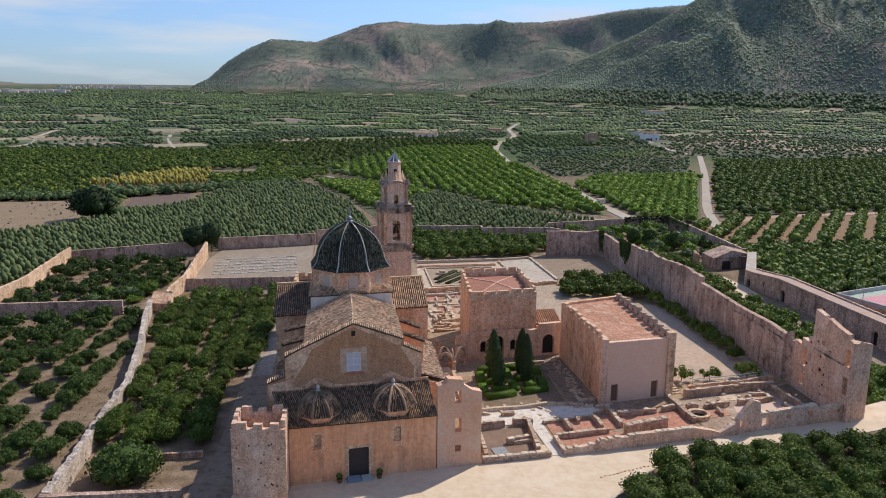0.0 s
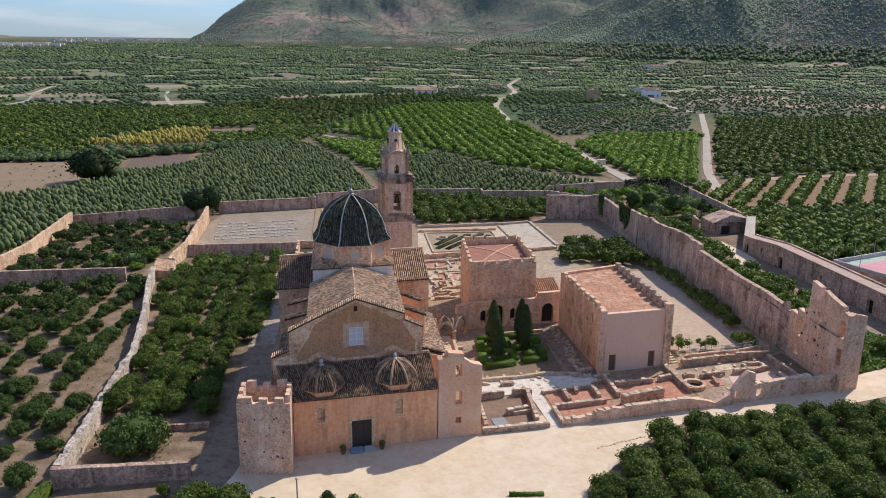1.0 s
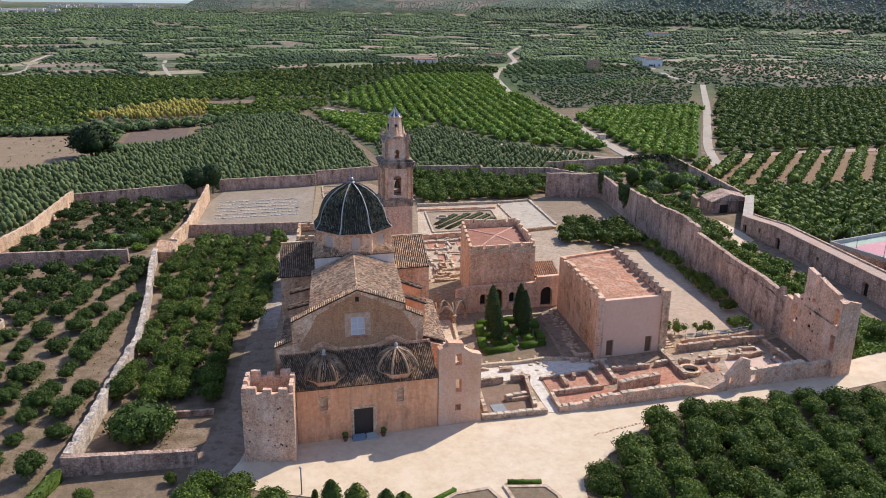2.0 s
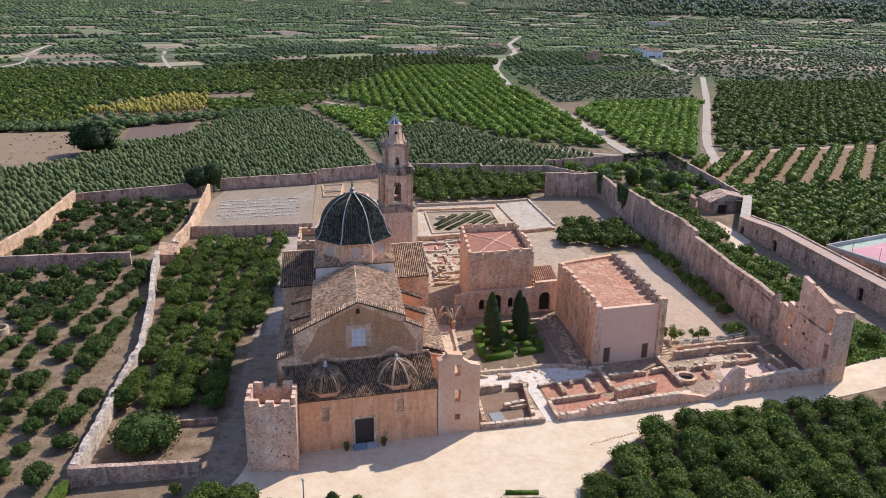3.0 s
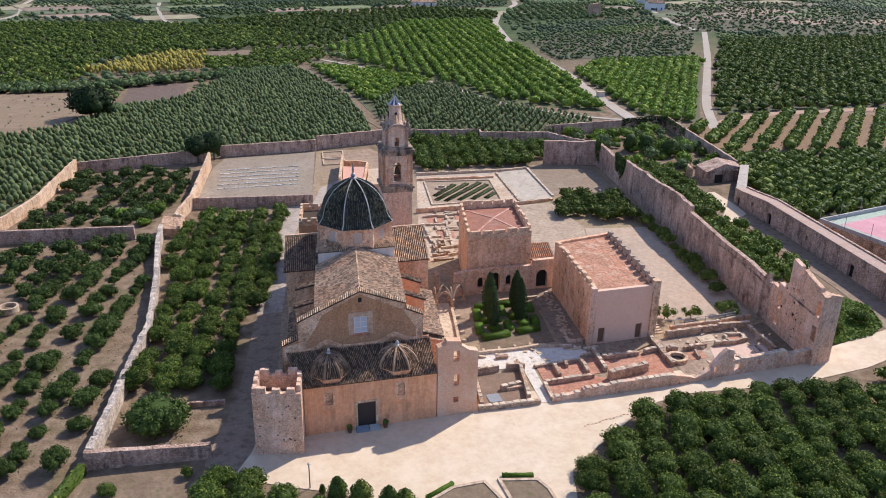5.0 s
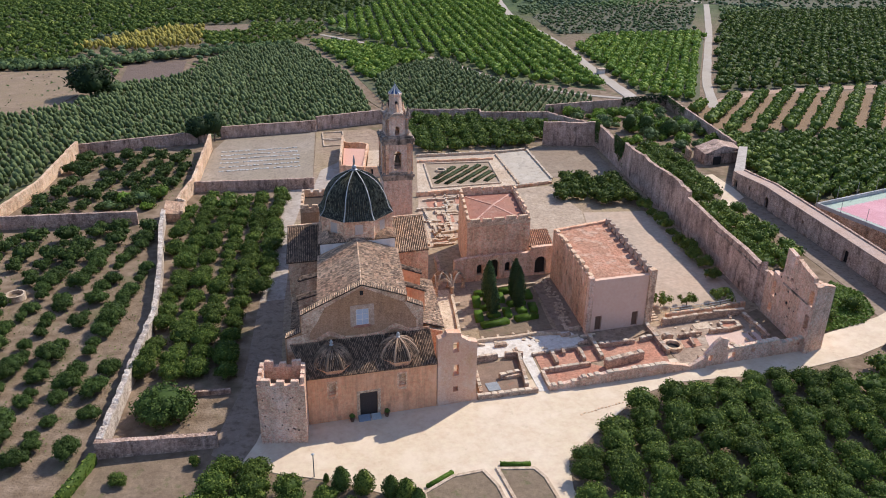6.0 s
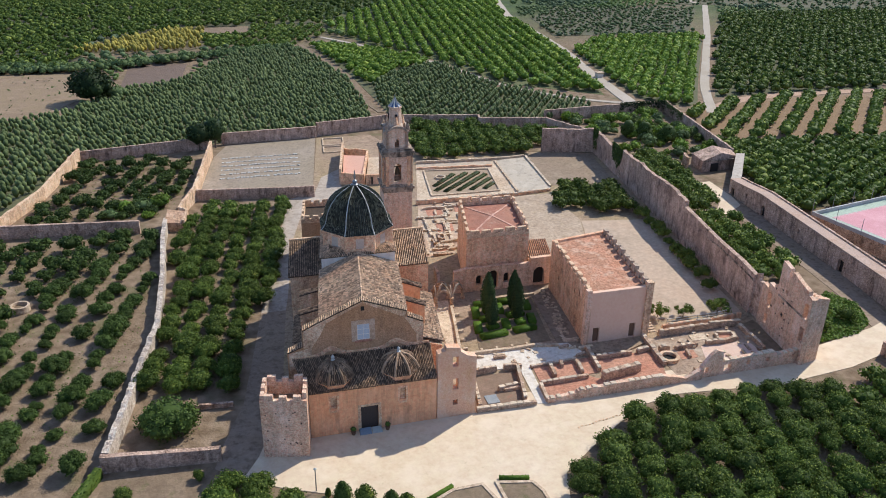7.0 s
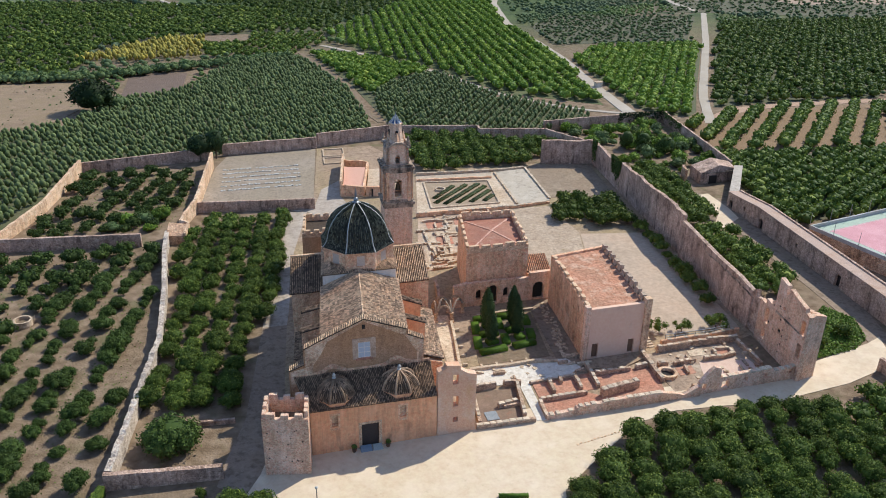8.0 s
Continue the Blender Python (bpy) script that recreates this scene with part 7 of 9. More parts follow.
part("pole", bm, IRON, lamp)
bm = bmesh.new()
lathe(bm, (-9.4, -11.2), [(0.08, 3.6), (0.22, 3.68), (0.22, 3.76), (0.06, 3.9)], 12)
part("shade", bm, RIBM, lamp)
for n, (pts) in enumerate(([(3.6, -17.8), (8.2, -15.6), (12.6, -15.5), (13.6, -19), (14, -40), (2, -40)], [(14.2, -15.6), (19.4, -16.8), (20.2, -19), (20.6, -40), (15.2, -40)])):
    bm = bmesh.new()
    ip = inset(pts, 0.45) if n == 0 else inset(pts, 0.45)
    if abs(ip[0][0] - pts[0][0]) + abs(ip[0][1] - pts[0][1]) > 4:
        ip = pts
    sgn = sum(p[0] * q[1] - q[0] * p[1] for p, q in zip(pts, pts[1:] + pts[:1]))
    ip = inset(pts[::-1], 0.45)[::-1] if sgn < 0 else ip
    ring(bm, pts, ip, -0.1, 0.32)
    bed = thing("planter_bed", "kerbed planting bed with brown earth on the forecourt", "flower bed", "beds on the forecourt", at=(pts[0][0], pts[0][1], 0))
    part("bed_kerb", bm, PALEFLOOR, bed, "pale stone kerb")
    bm = bmesh.new()
    prism(bm, ip if sgn > 0 else ip[::-1], 0.0, 0.2)
    part("bed_earth", bm, SOIL, bed)

for k in range(13):
    rnd = random.Random(950 + k)
    bm = bmesh.new()
    blocks(bm, [(30.4 + k * 0.62, -7.4 + 0.10 * k + rnd.uniform(-0.15, 0.15), 0.1)], 950 + k, 0.10, 0.2)
    setting("kerb_stone", bm, CREAM, "small stone in a broken row on the gravel forecourt", "stone", "")["group"] = "stones on the forecourt"

# ---- far buildings ----
def farmhouse(x, y, w, d, h, turn, label, wallm, name="farmhouse"):
    z = ground_z(x, y)
    ob = thing(name, label, "house", at=(x, y, z))
    r = Matrix.Translation((x, y, z)) @ Matrix.Rotation(turn, 4, "Z")
    bm = bmesh.new()
    prism(bm, [(-w, -d), (w, -d), (w, 0), (w, d), (-w, d), (-w, 0)], -0.5, [h, h, h * 1.35, h, h, h * 1.35])
    bm.transform(r)
    part("wall", bm, wallm, ob)
    for s in (-1, 1):
        bm = bmesh.new()
        q = [(-w - 0.4, 0, h * 1.35 + 0.1), (w + 0.4, 0, h * 1.35 + 0.1), (w + 0.4, s * (d + 0.5), h + 0.05), (-w - 0.4, s * (d + 0.5), h + 0.05)]
        tiles(bm, *q, 0.8, 3.0, 0.12, 5)
        bm.transform(r)
        part("roof", bm, TILE, ob, "clay-tile roof slope")
    for k in range(3):
        bm = bmesh.new()
        u = -w * 0.6 + k * w * 0.6
        box(bm, u - 0.6, u + 0.6, -d - 0.05, -d + 0.1, 1 if k != 1 else 0, 3.0)
        bm.transform(r)
        part("window" if k != 1 else "door", bm, VOID, ob)
    return ob


farmhouse(408, 640, 8.5, 5, 7.4, -0.1, "white farmhouse among orchards", surface("limewash", ((0.84, 0.82, 0.79), (0.88, 0.86, 0.83), (0.82, 0.79, 0.76)), mid=0.8, fine=3.0, stain=(0.62, 0.57, 0.52), stain_at=0.72, bump=0.1, grain=0.2, pits=0.2, streaks=0.2))
farmhouse(290, 790, 8, 6, 4.5, 0.1, "low pale barn beside the farm road", CREAM)
farmhouse(190, 720, 12, 5, 4, -0.3, "long white shed among fields", WHITEP)
farmhouse(440, 720, 7, 5, 4.5, 0.5, "small pale house behind the orchards", WHITEP)
farmhouse(838, 1377, 22, 12, 7, 0.3, "long white house at the foot of the hill", WHITEP)
farmhouse(1250, 1700, 18, 10, 7, 0.5, "white house on the hillside", WHITEP)
tw = thing("ruined_watchtower", "square ruined stone watchtower among orchards", "tower", at=(318, 590, -5))
bm = bmesh.new()
prism(bm, [(313, 585), (322, 585), (322, 594), (313, 594)], -6, [6, 7, 6.2, 5])
part("tower_shaft", bm, RUBBLE, tw)
cab = thing("pump_cabin", "small white concrete pump cabin at the orchard edge", "cabin", at=(150, 233, -3.5))
bm = bmesh.new()
prism(bm, [(148.6, 231.4), (151.6, 231.4), (151.6, 234), (148.6, 234)], -4, -1.4)
part("wall", bm, WHITEP, cab)
bm = bmesh.new()
prism(bm, [(148.3, 231.1), (151.9, 231.1), (151.9, 234.3), (148.3, 234.3)], -1.4, -1.15)
part("roof", bm, PALEFLOOR, cab)
pool = thing("irrigation_tank", "concrete irrigation tank with blue-grey water", "water tank", at=(147, 341, -4))
pp = [(141.5, 337), (152, 338.5), (152.6, 346), (142, 344.6)]
bm = bmesh.new()
ring(bm, pp, inset(pp, 0.5), -5, -2.6)
part("tank_wall", bm, WHITEP, pool)
bm = bmesh.new()
prism(bm, inset(pp, 0.45), -5, -3.0)
part("water", bm, plain("tank_water", (0.10, 0.17, 0.24), 0.08), pool)
# the town at the mouth of the valley
rnd = random.Random(31)
town = thing("distant_town", "pale town blocks near the coast at the valley mouth", "town", kind="stuff", at=(-900, 3600, 0))
bm = bmesh.new()
for k in range(150):
    a = radians(rnd.uniform(-10.5, -2.8) if k < 70 else rnd.uniform(-16, -9.8))
    d = rnd.uniform(4050, 4500) if k < 70 else rnd.uniform(3250, 3500)
    x, y = -14.5 + d * math.sin(a), -91.6 + d * math.cos(a)
    w, h = (rnd.uniform(5, 14), rnd.uniform(4, 10)) if k < 70 else (rnd.uniform(8, 26), rnd.uniform(6, 15))
    z = ground_z(x, y)
    box(bm, x - w, x + w, y - 6, y + 6, z - 4, z + h)
part("town_blocks", bm, surface("pale_town_render", ((0.62, 0.50, 0.43), (0.74, 0.68, 0.63), (0.66, 0.58, 0.53)), mid=0.01, fine=0.05, island=0.3), town)

# ---- plants ----


def ball(n_sub=1):
    bm = bmesh.new()
    bmesh.ops.create_icosphere(bm, subdivisions=n_sub, radius=1)
    v = np.array([p.co[:] for p in bm.verts])
    f = np.array([[p.index for p in q.verts] for q in bm.faces])
    bm.free()
    return v, f


BALL1, BALL2, BALL3 = ball(1), ball(2), ball(3)


def leaf_cards(centres, normals, size, rng):
    """Small leaf quads at centres, facing normals; four corners and two triangles each."""
    n = len(centres)
    up = rng.normal(size=(n, 3))
    t = np.cross(normals, up)
    t /= np.linalg.norm(t, axis=1, keepdims=True) + 1e-9
    b = np.cross(normals, t)
    s = size * rng.uniform(0.6, 1.35, (n, 1))
    w = s * rng.uniform(0.55, 0.85, (n, 1))
    v = np.stack([centres - t * s, centres - b * w, centres + t * s, centres + b * w], 1).reshape(-1, 3)
    k = np.arange(n)[:, None] * 4
    f = np.concatenate([k + np.array([[0, 1, 2]]), k + np.array([[0, 2, 3]])])
    return v, f


def merge(pieces):
    vs, fs, o = [], [], 0
    for v, f in pieces:
        vs.append(v)
        fs.append(f + o)
        o += len(v)
    return np.concatenate(vs), np.concatenate(fs)


def crown(seed, radius, height, low, lumps, leaves, size, core=BALL2, spread=0.62, taper=0.0, heart=0.74, lump=(0.26, 0.46)):
    """A crown: an uneven dark heart, lumps of foliage on it, and loose leaf cards over all."""
    rng = np.random.default_rng(seed)
    mid, half = (height + low) / 2, (height - low) / 2
    pieces = []
    d = rng.normal(size=(lumps, 3))
    d /= np.linalg.norm(d, axis=1, keepdims=True)
    d[:, 2] = np.abs(d[:, 2]) * 1.1 - 0.45
    fz = (d[:, 2] + 1) / 2
    c = np.stack([d[:, 0] * radius * spread * (1 - taper * fz), d[:, 1] * radius * spread * (1 - taper * fz), mid + d[:, 2] * half * 0.62], 1)
    r = radius * rng.uniform(*lump, lumps) * (1 - taper * fz * 0.6)
    v, f = core
    noise_v = 1 + 0.18 * np.sin(v[:, :1] * 5 + seed) * np.cos(v[:, 1:2] * 4 + seed * 2)
    pieces.append((v * noise_v * np.array([radius * heart, radius * heart, half * (heart + 0.04)]) + np.array([0, 0, mid]), f))
    bv, bf = BALL1
    for i in range(lumps):
        wob = 1 + 0.14 * rng.normal(size=(len(bv), 1))
        pieces.append((bv * wob * np.array([r[i], r[i], r[i] * 0.85]) * 0.74 + c[i], bf))
    which = rng.integers(0, lumps, leaves)
    dd = rng.normal(size=(leaves, 3))
    dd[:, 2] += 0.35
    dd /= np.linalg.norm(dd, axis=1, keepdims=True)
    p = c[which] + dd * (r[which] * rng.uniform(0.8, 1.16, leaves))[:, None]
    nrm = dd + rng.normal(size=(leaves, 3)) * 0.55
    nrm /= np.linalg.norm(nrm, axis=1, keepdims=True)
    pieces.append(leaf_cards(p, nrm, size, rng))
    return merge(pieces)


def spindle(seed, radius, height, leaves, size, power=0.75):
    """A cypress: a tall pointed column of close foliage."""
    rng = np.random.default_rng(seed)
    v, f = BALL3
    z = (v[:, 2] + 1) / 2
    prof = np.sin(np.pi * np.clip(z, 0.02, 1) ** power) ** 0.75
    lump = 1 + 0.10 * np.sin(v[:, 0] * 9 + z * 14 + seed) + 0.06 * np.sin(v[:, 1] * 13 - z * 21)
    cv = np.stack([v[:, 0] / (np.hypot(v[:, 0], v[:, 1]) + 0.05) * prof * radius * 0.86 * lump, v[:, 1] / (np.hypot(v[:, 0], v[:, 1]) + 0.05) * prof * radius * 0.86 * lump, z * height], 1)
    a, h = rng.uniform(0, 2 * np.pi, leaves), rng.uniform(0.02, 0.99, leaves)
    pr = np.sin(np.pi * h ** power) ** 0.75 * radius
    p = np.stack([np.cos(a) * pr, np.sin(a) * pr, h * height], 1) + rng.normal(size=(leaves, 3)) * radius * 0.06
    n = np.stack([np.cos(a), np.sin(a), np.full(leaves, 0.3)], 1) + rng.normal(size=(leaves, 3)) * 0.4
    n /= np.linalg.norm(n, axis=1, keepdims=True)
    return merge([(cv, f), leaf_cards(p, n, size, rng)])


def trunk_mesh(name, height, radius, limbs, seed):
    rnd = random.Random(seed)
    bm = bmesh.new()
    lathe(bm, (0, 0), [(radius * 1.3, -0.25), (radius, 0.2), (radius * 0.75, height)], 7)
    for i in range(limbs):
        a, t = rnd.uniform(0, 6.28), rnd.uniform(0.5, 0.9)
        p0 = Vector((0, 0, height * rnd.uniform(0.6, 0.95)))
        p1 = p0 + Vector((math.cos(a) * height * 0.7, math.sin(a) * height * 0.7, height * 0.8))
        s = Vector((-math.sin(a), math.cos(a), 0)) * radius * 0.4
        u = Vector((0, 0, radius * 0.4))
        hexa(bm, [p0 - s - u, p0 + s - u, p0 + s + u, p0 - s + u, p1 - s * 0.4 - u * 0.4, p1 + s * 0.4 - u * 0.4, p1 + s * 0.4 + u * 0.4, p1 - s * 0.4 + u * 0.4])
    me = bpy.data.meshes.new(name)
    bm.to_mesh(me)
    bm.free()
    me.materials.append(BARK)
    return me


def plant(name, label, category, crown_arrays, leafm, pos, scale=1.0, turn=0.0, group="", trunk=None):
    """One tree as a thing: a trunk with limbs and a crown."""
    ob = thing(name, label, category, group)
    if trunk:
        t = new("trunk", trunk_mesh("trunk", *trunk))
        t.parent = ob
    c = new("crown", soup("crown", *crown_arrays, leafm))
    c.parent = ob
    ob.matrix_basis = Matrix.LocRotScale(Vector(pos), Euler((0, 0, turn)), Vector((scale,) * 3))
    return ob


def inside(x, y, poly):
    hit = False
    for (x0, y0), (x1, y1) in zip(poly, poly[1:] + poly[:1]):
        if (y0 > y) != (y1 > y) and x < (x1 - x0) * (y - y0) / (y1 - y0) + x0:
            hit = not hit
    return hit


def grid(poly, along, across, heading, jitter, seed, drop=0.0, stagger=0.0):
    """Planting spots in rows inside a plot; heading: degrees of the rows clockwise from north."""
    rnd = random.Random(seed)
    a = radians(heading)
    fx, fy = math.sin(a), math.cos(a)
    us = [x * fx + y * fy for x, y in poly]
    vs = [x * fy - y * fx for x, y in poly]
    out = []
    for j in range(int((max(vs) - min(vs)) / across) + 1):
        for i in range(int((max(us) - min(us)) / along) + 1):
            u = min(us) + (i + 0.5 + (stagger if j % 2 else 0)) * along + rnd.gauss(0, jitter)
            v = min(vs) + (j + 0.5) * across + rnd.gauss(0, jitter * 0.6)
            x, y = u * fx + v * fy, u * fy - v * fx
            if inside(x, y, poly) and rnd.random() >= drop:
                out.append((x, y))
    return out


# citrus trees near the monastery
CITRUS = []
for k in range(7):
    shape = random.Random(70 + k)
    v, f = crown(300 + k, 2.4, 3.1 + 0.22 * (k % 4), 0.1, 22 + k % 3, 2700, 0.13, BALL2, 0.68, 0.0, 0.6, (0.22, 0.46))
    CITRUS.append((v * np.array([shape.uniform(0.84, 1.16), shape.uniform(0.84, 1.16), shape.uniform(0.92, 1.1)]), f))
OPEN = [crown(340 + k, 2.3, 3.5, 0.5, 9, 1100, 0.15, BALL1, 0.8, 0.0, 0.3, (0.2, 0.42)) for k in range(2)]
near = {}
PLOTS = []
PLOTS.append(("strip", [(-33.8, 15), (-18.0, 14.5), (-15.0, 28), (-11.6, 49), (-7.4, 74), (-2.8, 98), (-23.5, 101), (-29.4, 84), (-29.6, 40)], 3.9, 4.1, 8, 0.45, 0.04, (0.74, 1.04), "L"))
PLOTS.append(("west", [(-92, -6), (-40.6, -2), (-37.2, 18), (-34.2, 38), (-34.0, 60), (-35.5, 82), (-40, 84), (-92, 88)], 3.4, 5.4, 12, 0.75, 0.12, (0.45, 1.12), "D"))
PLOTS.append(("northwest", [(-66.5, 97), (-41, 95), (-31, 103), (-25.6, 125), (-24.4, 145), (-57.5, 147)], 4.2, 5.2, 16, 0.8, 0.14, (0.66, 1.02), "D"))
PLOTS.append(("front", [(23.6, -20), (25.6, -17.2), (32.6, -12.2), (42.2, -6.6), (49.4, -5.2), (58, -6.2), (66, -7.4), (84, -5.6), (90, -6.4), (91, -44), (22.6, -44)], 4.1, 4.5, 20, 0.4, 0.03, (0.88, 1.16), "L"))
PLOTS.append(("inner", [(39, 127), (61, 125.6), (74, 127), (79, 131), (92, 137), (90, 151), (69, 155.5), (66, 160), (48, 165), (40, 160)], 4.5, 4.6, 10, 0.4, 0.03, (0.98, 1.24), "L"))
PLOTS.append(("yard", [(62.6, 79), (79.5, 70.5), (85, 74), (86.5, 88), (71.5, 93)], 4.0, 4.2, 10, 0.4, 0.04, (0.9, 1.15), "L"))
PLOTS.append(("lane_a", [(101, 112), (112.4, 112), (111.4, 95.6), (106.6, 84.6), (105.0, 71.5), (100.6, 67), (93.8, 67), (94.5, 78.1), (97.4, 95)], 4.0, 4.2, 10, 0.4, 0.05, (0.9, 1.2), "L"))
PLOTS.append(("lane_b", [(88, 27), (95, 26), (100, 31.2), (102, 46), (106.4, 57.6), (101.8, 62), (92, 61.6), (88.8, 44)], 4.0, 4.2, 10, 0.4, 0.08, (0.85, 1.15), "L"))
spots = []
for n, (nm, poly, al, ac, hd, jt, dr, sz, tone) in enumerate(PLOTS):
    rnd = random.Random(900 + n)
    for x, y in grid(poly, al, ac, hd, jt, 910 + n, dr, 0.5 if nm in ("strip", "front") else 0.0):
        spots.append((x, y, rnd.uniform(*sz), rnd.uniform(0, 6.28), tone, nm))
for k in range(9):
    rnd = random.Random(k)
    y = 33 + k * 4.3
    spots.append((east_x(y) - 4.0 + rnd.uniform(-0.5, 0.5), y, rnd.uniform(0.55, 0.9), k, "Y", "row"))
for x, y, s in ((-34, -6.2, 0.55), (-24.5, -5.0, 0.4), (-36, -16, 0.7), (-20.5, -8.4, 0.95), (-17, -9.8, 1.05), (-22, -11.5, 1.1), (-17.5, -13.2, 1.1), (-13, -14.6, 1.0), (-25, -15.5, 1.1), (-20, -17, 1.15), (-8.5, -15.8, 0.7), (-6, -19.5, 0.8), (89, 12, 0.9), (93, 10, 0.8), (86.4, 8.2, 0.7)):
    spots.append((x, y, s, x, "L", "single"))
for x, y, s in ((59.2, 20.1, 0.85), (63.9, 18.9, 0.8), (70.9, 18.3, 0.95), (73.4, 20.6, 0.6), (75.0, 27.4, 0.75)):
    spots.append((x, y, s, x, "Y", "single"))
spots.sort(key=lambda p: math.hypot(p[0] - 5, (p[1] - 5) * 0.8))
made = {}
rest = {}
LABELS = {"strip": "dense round orange tree in the orchard strip beside the church", "west": "small round orange tree on bare dry soil", "northwest": "round dark orange tree in the walled northwest plot", "front": "dense round orange tree bordering the forecourt", "inner": "round orange tree in the walled inner orchard", "yard": "round orange tree in the yard grove", "lane_a": "round orange tree beside the lane", "lane_b": "round orange tree between wall and lane", "row": "small yellow-green orange tree along the ruined wall", "single": "small leafy tree standing alone"}
for n, (x, y, s, a, tone, nm) in enumerate(spots):
    k = (n * 5 + n // 7) % 7
    if n < 300:
        m = Matrix.LocRotScale(Vector((x, y, ground_z(x, y))), Euler((0, 0, a)), Vector((s, s, s * (0.92 + 0.16 * ((n * 7) % 10) / 10))))
        key = (k, tone)
        if key not in made:
            made[key] = plant("orange_tree", "x", "tree", OPEN[k % 2] if tone == "Y" else CITRUS[k], {"L": LEAF, "D": LEAFDEEP, "Y": LEAFOLIVE}[tone], (0, 0, 0), 1.0, 0, "", (0.9, 0.11, 3, k))
            ob = made[key]
            ob.matrix_basis = m
        else:
            ob = copy_thing(made[key], m)
            ob.matrix_basis = m
        tagged(ob, LABELS[nm], "tree", "orange trees of the " + nm.replace("_", " ") + " plot")
    else:
        rest.setdefault((nm, tone), []).append((x, y, s, a, k))


def stand(name, label, rows, templates, leafm, category="orchard"):
    """Many plants of one kind as one mesh."""
    vs, fs, o = [], [], 0
    for x, y, s, a, k in rows:
        v, f = templates[k % len(templates)]
        c, sn = math.cos(a) * s, math.sin(a) * s
        w = np.empty_like(v)
        w[:, 0], w[:, 1], w[:, 2] = v[:, 0] * c - v[:, 1] * sn + x, v[:, 0] * sn + v[:, 1] * c + y, v[:, 2] * s + land_z(x, y)
        vs.append(w)
        fs.append(f + o)
        o += len(v)
    ob = new(name, soup(name, np.concatenate(vs), np.concatenate(fs), leafm))
    return tagged(ob, label, category, "", "stuff")


# orchards of the plain
MID = [crown(400 + k, 2.3, 3.0 + 0.2 * k, 0.2, 6, 56, 0.46, BALL1) for k in range(4)]
LOW = [crown(450 + k, 2.4, 2.9 + 0.25 * k, 0.1, 3, 12, 0.7, BALL1) for k in range(5)]
ORCH = [crown(320 + k, 2.35, 3.1 + 0.25 * (k % 3), 0.2, 18, 520, 0.25, BALL2, 0.72, 0.0, 0.6, (0.24, 0.5)) for k in range(4)]
CONE = [crown(430 + k, 1.2, 3.4 + 0.3 * k, 0.2, 5, 34, 0.36, BALL1, 0.55, 0.55) for k in range(3)]
for (nm, tone), rows in rest.items():
    stand("orchard", LABELS[nm].replace("tree", "trees"), rows, ORCH, {"L": LEAF, "D": LEAFDEEP, "Y": LEAFOLIVE}[tone])
FIELDS = []
FIELDS.append(("rows of glossy green orange trees beyond the wall", [(48, 404), (60, 345), (88, 286), (103, 230), (138, 198), (146, 240), (158, 300), (173, 430), (203, 545), (200, 560), (134, 560)], 4.3, 6.2, 8, 0.5, 0.03, (1.1, 1.45), MID, LEAFBRIGHT))
FIELDS.append(("dense green orange grove below the bank", [(31, 340), (57, 327), (84, 278), (62, 266), (45, 236), (42.5, 250), (34, 318)], 4.2, 4.6, 30, 0.6, 0.03, (1.0, 1.3), MID, LEAFBRIGHT))
FIELDS.append(("dense bright green grove between two roads", [(147, 192), (151, 180), (160, 172), (167, 178), (188.5, 212), (264.5, 328), (196, 330), (166, 298), (157, 245)], 4.2, 4.6, 33, 0.6, 0.02, (1.0, 1.3), MID, LEAFBRIGHT))
FIELDS.append(("dark nursery of slim conical trees", [(-140, 84), (-84, 84), (-73, 104), (-66, 130), (-62, 153), (-24, 158), (12, 164), (34, 170), (36, 206), (36.5, 250), (24, 330), (-10, 320), (-32, 262), (-60, 246), (-70, 214), (-92, 200), (-140, 196)], 2.1, 2.8, 32, 0.4, 0.04, (0.72, 1.06), CONE, LEAFFIR))
FIELDS.append(("dark nursery of slim trees behind the inner orchard", [(42, 176), (50, 172), (92, 160), (118, 172), (122, 188), (98, 222), (84, 276), (64, 264), (46, 238), (42, 205)], 2.1, 2.8, 32, 0.4, 0.04, (0.72, 1.06), CONE, LEAFFIR))
FIELDS.append(("rows of young orange trees on reddish soil", [(141, 126), (150, 160), (168, 166), (186, 176), (248, 172), (240, 150), (205, 116)], 2.6, 8.3, 45, 0.3, 0.04, (1.1, 1.4), MID, LEAF))
FIELDS.append(("dense dark grove beside the outer wall", [(136, 122), (128, 92), (119, 60), (150, 62), (172, 66), (300, 110), (320, 160), (250, 168), (204, 112)], 3.3, 4.1, 60, 0.35, 0.02, (0.98, 1.2), MID, LEAF))
FIELDS.append(("dark grove east of the straight road", [(179, 184), (214, 187), (262, 184), (420, 330), (470, 400), (330, 405), (280, 338)], 4.2, 4.5, 40, 1.1, 0.04, (0.9, 1.35), MID, LEAF))
FIELDS.append(("dark orange groves in the west", [(-150, 300), (-84, 296), (-82, 330), (-80, 372), (-30, 412), (20, 420), (44, 420), (30, 520), (-46, 560), (-180, 590), (-230, 480)], 5.6, 6.2, 20, 1.0, 0.06, (1.0, 1.35), MID, LEAF))
FIELDS.append(("green groves north of the nursery", [(-24, 340), (22, 332), (24, 350), (44, 372), (44, 402), (4, 412), (0, 378), (-26, 380)], 4.8, 5.6, 20, 0.5, 0.04, (0.9, 1.2), MID, LEAF))
